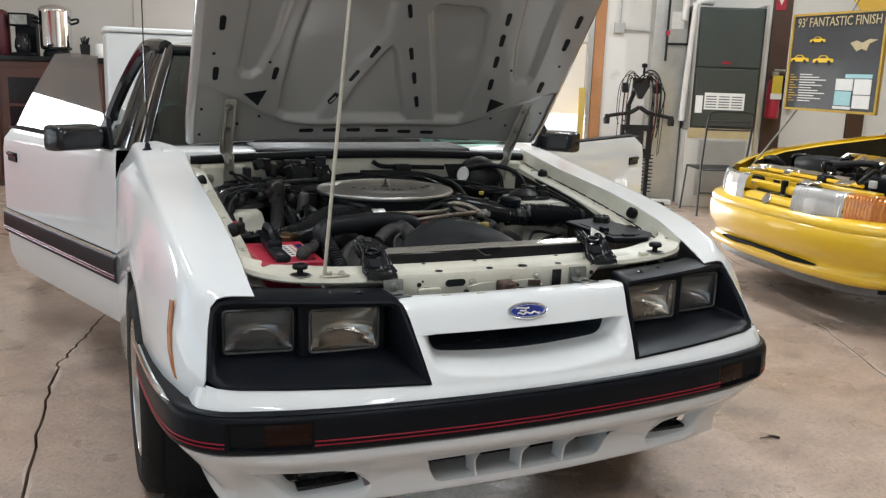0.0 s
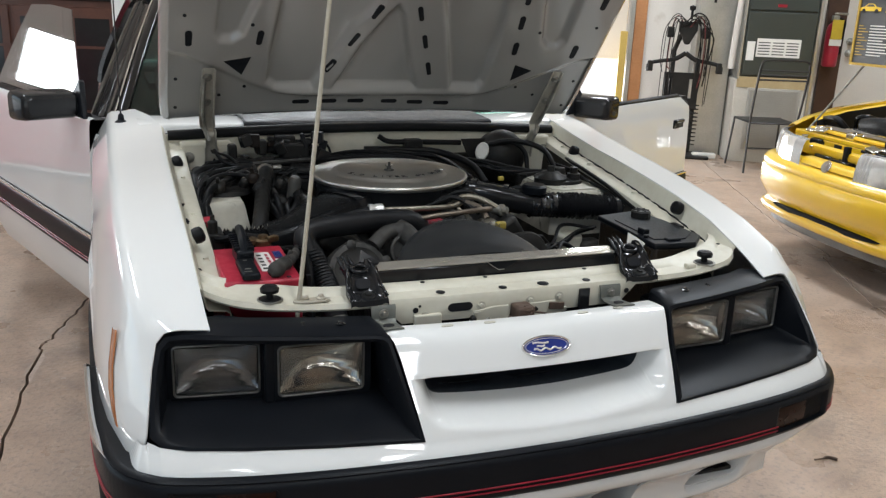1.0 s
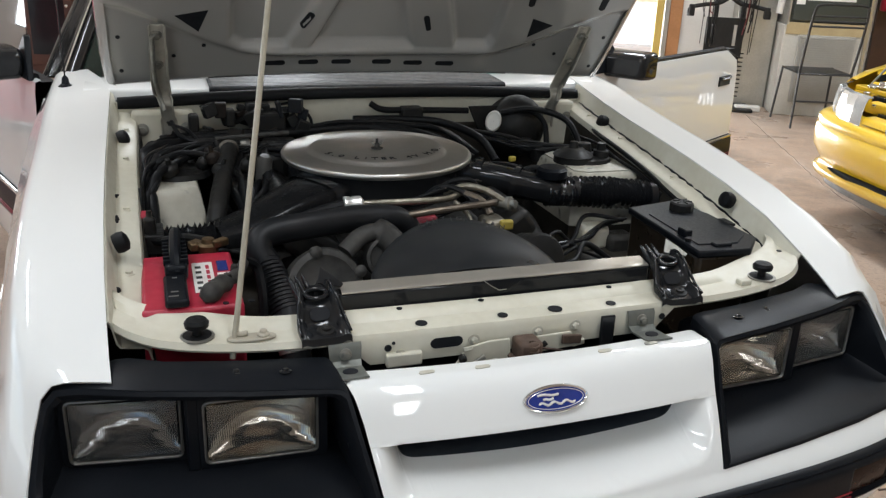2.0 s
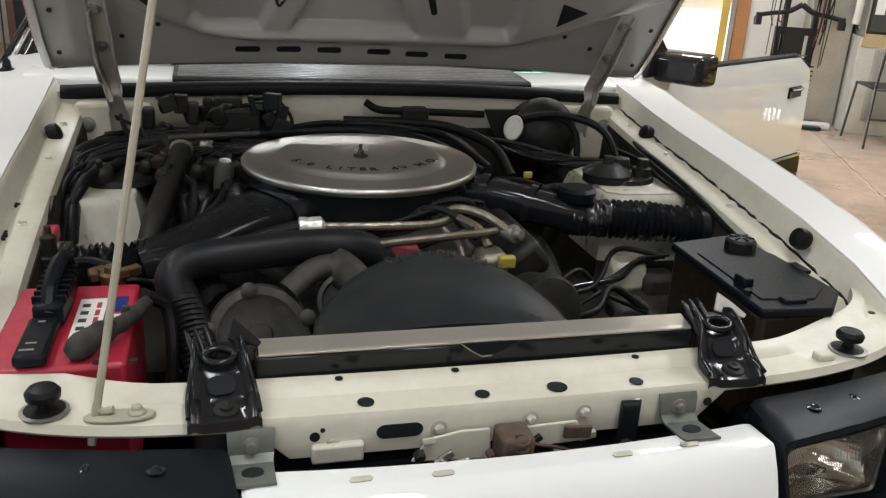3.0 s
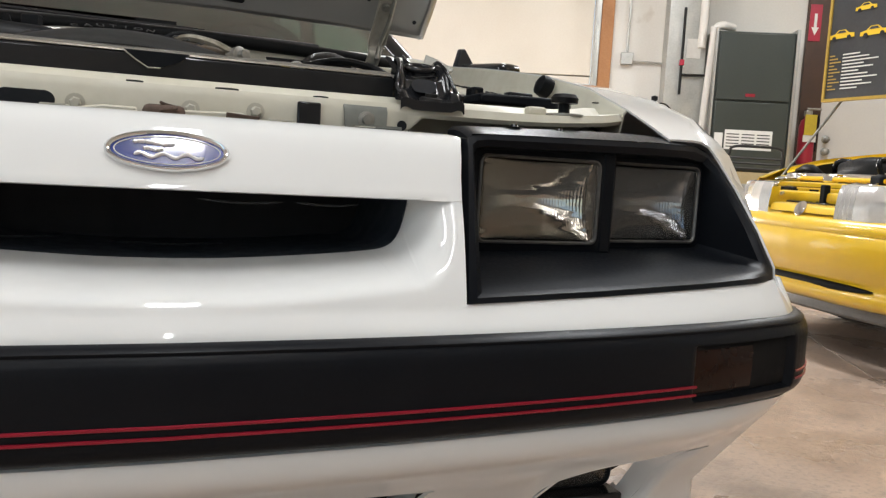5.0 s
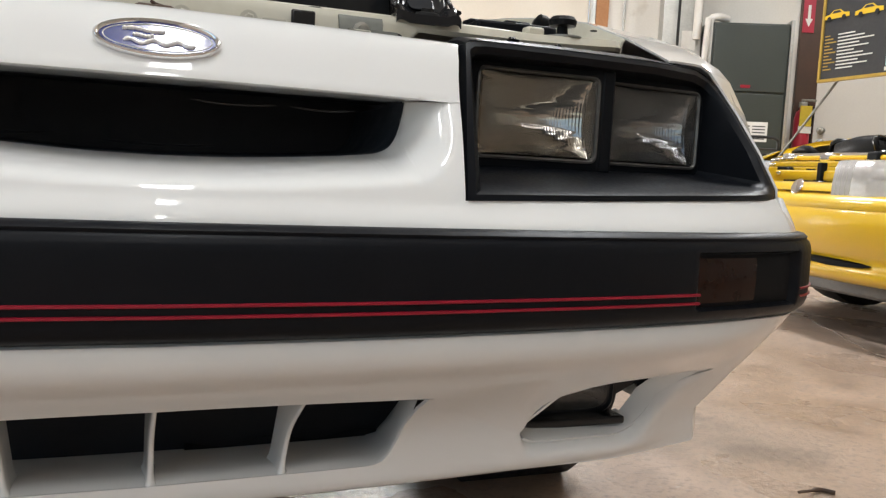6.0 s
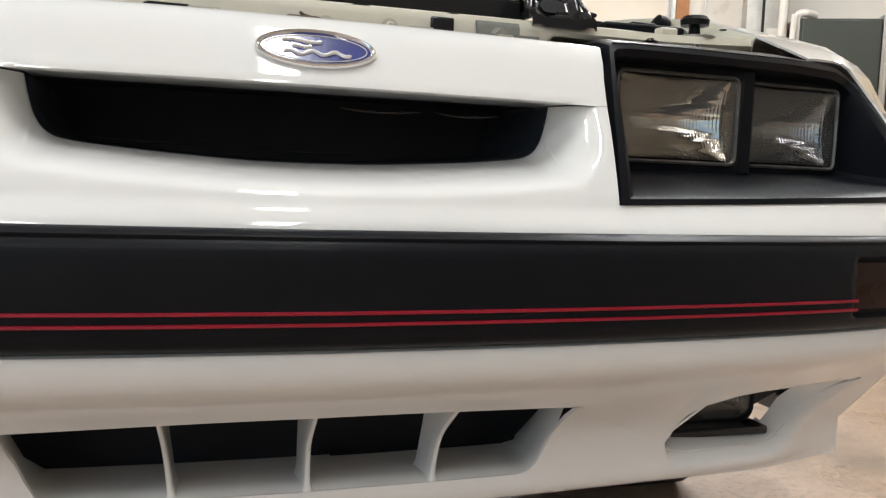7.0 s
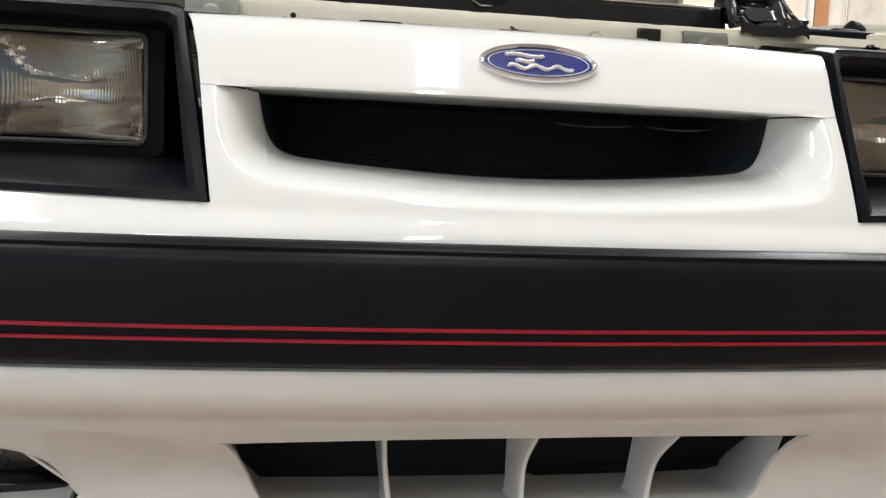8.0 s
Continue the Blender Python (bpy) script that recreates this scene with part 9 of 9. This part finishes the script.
for x, y in ((-0.21, 0.0), (0.21, 0.0), (-0.21, 0.38), (0.21, 0.38)):
    part("leg", Geo().tube([(x, y, 0.45), (x * 1.1, y + (-0.06 if y < 0.1 else 0.04), 0.0)], 0.010, 8), BM, ch)
part("brace", Geo().tube([(-0.21, -0.03, 0.22), (0.21, -0.03, 0.22)], 0.007, 8), BM, ch)

# test stand hung with cables
ts = thing("cable_stand", "dark metal stand draped with cables and a coiled lead", "stand", ROOM @ pose(1.14, 7.05, 0))
part("post", Geo().tube([(-0.10, 0.05, 0.0), (-0.10, 0.05, 1.0), (-0.02, 0.0, 1.25)], 0.022, 8), GRIMEB, ts)
part("post", Geo().tube([(0.13, 0.05, 0.0), (0.13, 0.05, 0.9)], 0.020, 8), GRIMEB, ts)
part("foot", Geo().box(-0.28, 0.30, -0.20, 0.25, 0.0, 0.03), GRIMEB, ts, bevel=0.01)
g = Geo()
for b in ((-0.18, -0.13, 0.46, 0.80), (-0.10, 0.06, 0.46, 0.80), (0.09, 0.15, 0.46, 0.80), (-0.13, -0.10, 0.74, 0.80), (-0.13, -0.10, 0.46, 0.56), (0.06, 0.09, 0.74, 0.80), (0.06, 0.09, 0.46, 0.56)):
    g.box(b[0], b[1], -0.03, -0.015, b[2], b[3])
part("plate", g, GRIMEB, ts)
part("head", Geo().prism([(-0.085, -0.03, 1.27), (0.085, -0.03, 1.27), (0.085, -0.03, 1.19), (0.02, -0.03, 1.06), (-0.02, -0.03, 1.06), (-0.085, -0.03, 1.19)], (0, 0.07, 0)), GRIMEB, ts, bevel=0.012)
part("knob", Geo().lathe([(0.012, 0), (0.012, 0.08), (0.028, 0.09), (0.028, 0.12), (0.001, 0.13)], (0.02, 0, 1.29), (0, 0, 1), 12), RUBBER, ts)
for s in (-1, 1):
    part("arm", Geo().tube(spline([(0.0, -0.02, 0.98), (s * 0.10, -0.02, 0.92), (s * 0.22, -0.02, 0.90), (s * 0.33, -0.02, 0.87), (s * 0.34, -0.02, 0.80)], 4), [0.022] * 5 + [0.018] * 12, 8), GRIMEB, ts, angle=60)
    part("arm_end", Geo().box(s * 0.32 - 0.025, s * 0.32 + 0.025, -0.05, 0.01, 0.80, 0.90), GRIMEB, ts, bevel=0.01)
    part("grip", Geo().box(s * 0.16 - 0.03, s * 0.16 + 0.03, -0.05, 0.02, 1.12, 1.22), GRIMEB, ts, bevel=0.01)
rc = random.Random(8)
for k in range(17):
    x0, x1 = rc.uniform(-0.10, 0.10), rc.choice((-1, 1)) * rc.uniform(0.10, 0.24)
    zt = rc.uniform(1.22, 1.30)
    pts = [(x0, -0.03, 1.22), ((x0 + x1) / 2, rc.uniform(-0.09, 0.0), zt + 0.05), (x1 * 0.9, rc.uniform(-0.09, 0.0), zt - 0.06), (x1, -0.05, rc.uniform(0.85, 1.1)), (x1 * rc.uniform(0.8, 1.05), -0.05, rc.uniform(0.45, 0.85))]
    part("cable", Geo().tube(spline(pts, 5), rc.choice((0.004, 0.005, 0.007)), 6), surf("dull_red_lead", (0.16, 0.02, 0.02), (0.10, 0.015, 0.015), 20, 0.5) if k in (3, 9) else GRIMEB, ts)
part("coiled_lead", Geo().tube([(0.12 + 0.05 * math.cos(k * 0.7), -0.05 + 0.05 * math.sin(k * 0.7), 0.50 - 0.0042 * k) for k in range(90)], 0.006, 6), GRIMEB, ts)
# low pale block at the wall's foot
part("foot_block", Geo().box(0.16, 0.38, -0.12, -0.02, 0.0, 0.05), DOORW, ts, bevel=0.01)

# ---- far left: sideboard, coffee things, white appliance, inner door ----
MAH = surf("mahogany_veneer", (0.085, 0.028, 0.014), (0.05, 0.016, 0.009), 4, 0.35, 0.5, bump=0.05)
SB = Matrix.Translation((-1.35, 7.85, 0)) @ Matrix.Rotation(radians(-18), 4, "Z")
sb = thing("sideboard", "tall dark mahogany sideboard with glazed doors", "sideboard", SB)
part("carcase", Geo().box(-0.80, 0.72, 0.0, 0.5, 0.06, 1.24), MAH, sb, bevel=0.008)
part("top", Geo().box(-0.83, 0.75, -0.04, 0.52, 1.24, 1.29), GLOSSB, sb, "dark polished top", bevel=0.008)
part("plinth", Geo().box(-0.78, 0.70, 0.02, 0.48, 0.0, 0.06), BROWN, sb)
for x in (-0.55, -0.05, 0.45):
    d = part("door", Geo().box(x - 0.23, x + 0.23, -0.022, -0.001, 0.12, 1.18), MAH, sb, bevel=0.006)
    part("pane", Geo().box(x - 0.16, x + 0.16, -0.026, -0.022, 0.22, 1.08), GLOSSB, d)
    part("knob", Geo().lathe([(0.008, 0), (0.008, 0.015), (0.014, 0.022), (0.001, 0.03)], (x + 0.19, -0.022, 0.66), (0, -1, 0), 12), ALU, d)
part("shelf_edge", Geo().box(-0.78, 0.70, -0.03, -0.026, 0.80, 0.825), MAH, sb)
ur = thing("coffee_urn", "polished steel coffee urn on the sideboard", "coffee urn", SB @ pose(0.19, 0.22, 1.29) @ Matrix.Diagonal((1.25, 1.25, 1.06, 1)))
part("body", Geo().lathe([(0.10, 0.06), (0.115, 0.07), (0.12, 0.10), (0.12, 0.40), (0.125, 0.41), (0.125, 0.43), (0.10, 0.46), (0.03, 0.48), (0.001, 0.48)], (0, 0, 0), (0, 0, 1), 32), CHROME, ur, angle=50)
part("stand", Geo().lathe([(0.10, 0.0), (0.105, 0.02), (0.09, 0.06)], (0, 0, 0), (0, 0, 1), 28), BLACK, ur)
part("tap", Geo().tube([(0, -0.12, 0.10), (0, -0.17, 0.10), (0, -0.17, 0.07)], 0.012, 8), BLACK, ur)
for s in (-1, 1):
    part("handle", Geo().tube(spline([(s * 0.12, 0, 0.34), (s * 0.17, 0, 0.35), (s * 0.17, 0, 0.32), (s * 0.12, 0, 0.30)], 4), 0.010, 8), BLACK, ur)
cm = thing("coffee_maker", "black drip coffee maker with a glass jug", "coffee maker", SB @ pose(-0.12, 0.22, 1.29))
part("body", Geo().box(-0.10, 0.10, 0.04, 0.14, 0.0, 0.40).box(-0.10, 0.10, -0.12, 0.04, 0.0, 0.03).box(-0.10, 0.10, -0.12, 0.05, 0.28, 0.41), BLACK, cm, bevel=0.01)
part("panel", Geo().box(-0.08, 0.08, -0.125, -0.121, 0.30, 0.39), STEEL, cm)
part("jug", Geo().lathe([(0.06, 0.03), (0.075, 0.08), (0.07, 0.15), (0.05, 0.19), (0.055, 0.21)], (0, -0.045, 0), (0, 0, 1), 20), GLOSSB, cm)
cn = thing("canister", "dark red tin canister on the sideboard", "canister", SB @ pose(-0.33, 0.2, 1.29))
part("body", Geo().lathe([(0.08, 0.0), (0.085, 0.01), (0.085, 0.36), (0.07, 0.42), (0.03, 0.44), (0.001, 0.44)], (0, 0, 0), (0, 0, 1), 20), surf("dark_red_tin", (0.10, 0.012, 0.02), (0.07, 0.01, 0.016), 8, 0.4), cn, angle=50)
for x, h, nm, lab, mt in ((0.47, 0.13, "utensil_pot", "small dark pot of utensils", GRIMEB), (0.60, 0.14, "paper_cups", "short stack of white paper cups", PAPER)):
    t = thing(nm, lab, "pot" if mt is GRIMEB else "cups", SB @ pose(x, 0.2, 1.29))
    part("body", Geo().lathe([(0.04, 0.0), (0.042, 0.02), (0.05, h), (0.046, h), (0.04, h - 0.02)], (0, 0, 0), (0, 0, 1), 18, False), mt, t)
    if mt is GRIMEB:
        for k in range(5):
            part("utensil", Geo().tube([(0, 0, 0.03), (0.02 * (k - 2), 0.01, h + 0.06 + 0.01 * (k % 3))], 0.008, 6), BLACK, t)
fr = thing("white_freezer", "plain white upright freezer behind the car", "freezer", Matrix.Translation((-0.755, 4.95, 0)))
part("body", Geo().box(0.0, 1.25, 0.0, 0.62, 0.04, 1.46), surf("enamel_white", (0.78, 0.79, 0.78), (0.74, 0.75, 0.73), 3, 0.3), fr, bevel=0.02)
part("lid", Geo().box(-0.012, 1.262, -0.015, 0.632, 1.465, 1.50), surf("enamel_white", (0, 0, 0)), fr, bevel=0.012)
part("foot", Geo().box(0.05, 1.2, 0.05, 0.57, 0.0, 0.04), BLACK, fr)
# inner door and conduits in the wall behind
setting("door_3", Geo().box(-4.35, -3.65, VF - 0.03, VF - 0.003, 0.0, 2.2), DOORW, "off-white inner door", bevel=0.004)
setting("trim_6", Geo().box(-3.62, -3.57, VF - 0.05, VF - 0.003, 0.0, 3.0), GALV, "grey metal conduit strip", bevel=0.004)
wb = thing("wall_box", "pale wall-mounted electrical box", "electrical box", ROOM @ pose(-3.4, 7.5, 1.75))
part("box", Geo().box(-0.09, 0.09, -0.08, -0.001, -0.12, 0.14), GALV, wb, bevel=0.008)
part("conduit", Geo().tube([(0, -0.03, 0.14), (0, -0.03, 1.8)], 0.012, 8), GALV, wb)
# a dry twig on the floor
tw = thing("twig", "small dark twig lying on the concrete", "twig", Matrix.Translation((1.256, 0.594, 0.0)))
part("stem", Geo().tube(spline([(-0.035, 0.0, 0.006), (-0.01, -0.006, 0.009), (0.02, 0.0, 0.006), (0.04, -0.02, 0.005)], 4), [0.003] * 6 + [0.005] * 7, 6), RUST, tw)
# unseen red chest, added to give the white car its pink reflection
tc = thing("reflected_red_chest", "unseen red chest with drawers, added for a pink reflection", "tool chest", ROOM @ pose(-5.3, 3.4, 0, 0, 0, 90))
part("cabinet", Geo().box(-0.9, 0.9, -0.25, 0.25, 0.1, 0.78), RED, tc, bevel=0.01)
for k in range(5):
    part("drawer", Geo().box(-0.86, 0.86, -0.265, -0.25, 0.13 + 0.125 * k, 0.245 + 0.125 * k), RED, tc, bevel=0.006)
for x in (-0.8, 0.8):
    part("caster", Geo().lathe([(0.05, -0.02), (0.05, 0.02)], (x, 0, 0.05), (1, 0, 0), 16), RUBBER, tc)
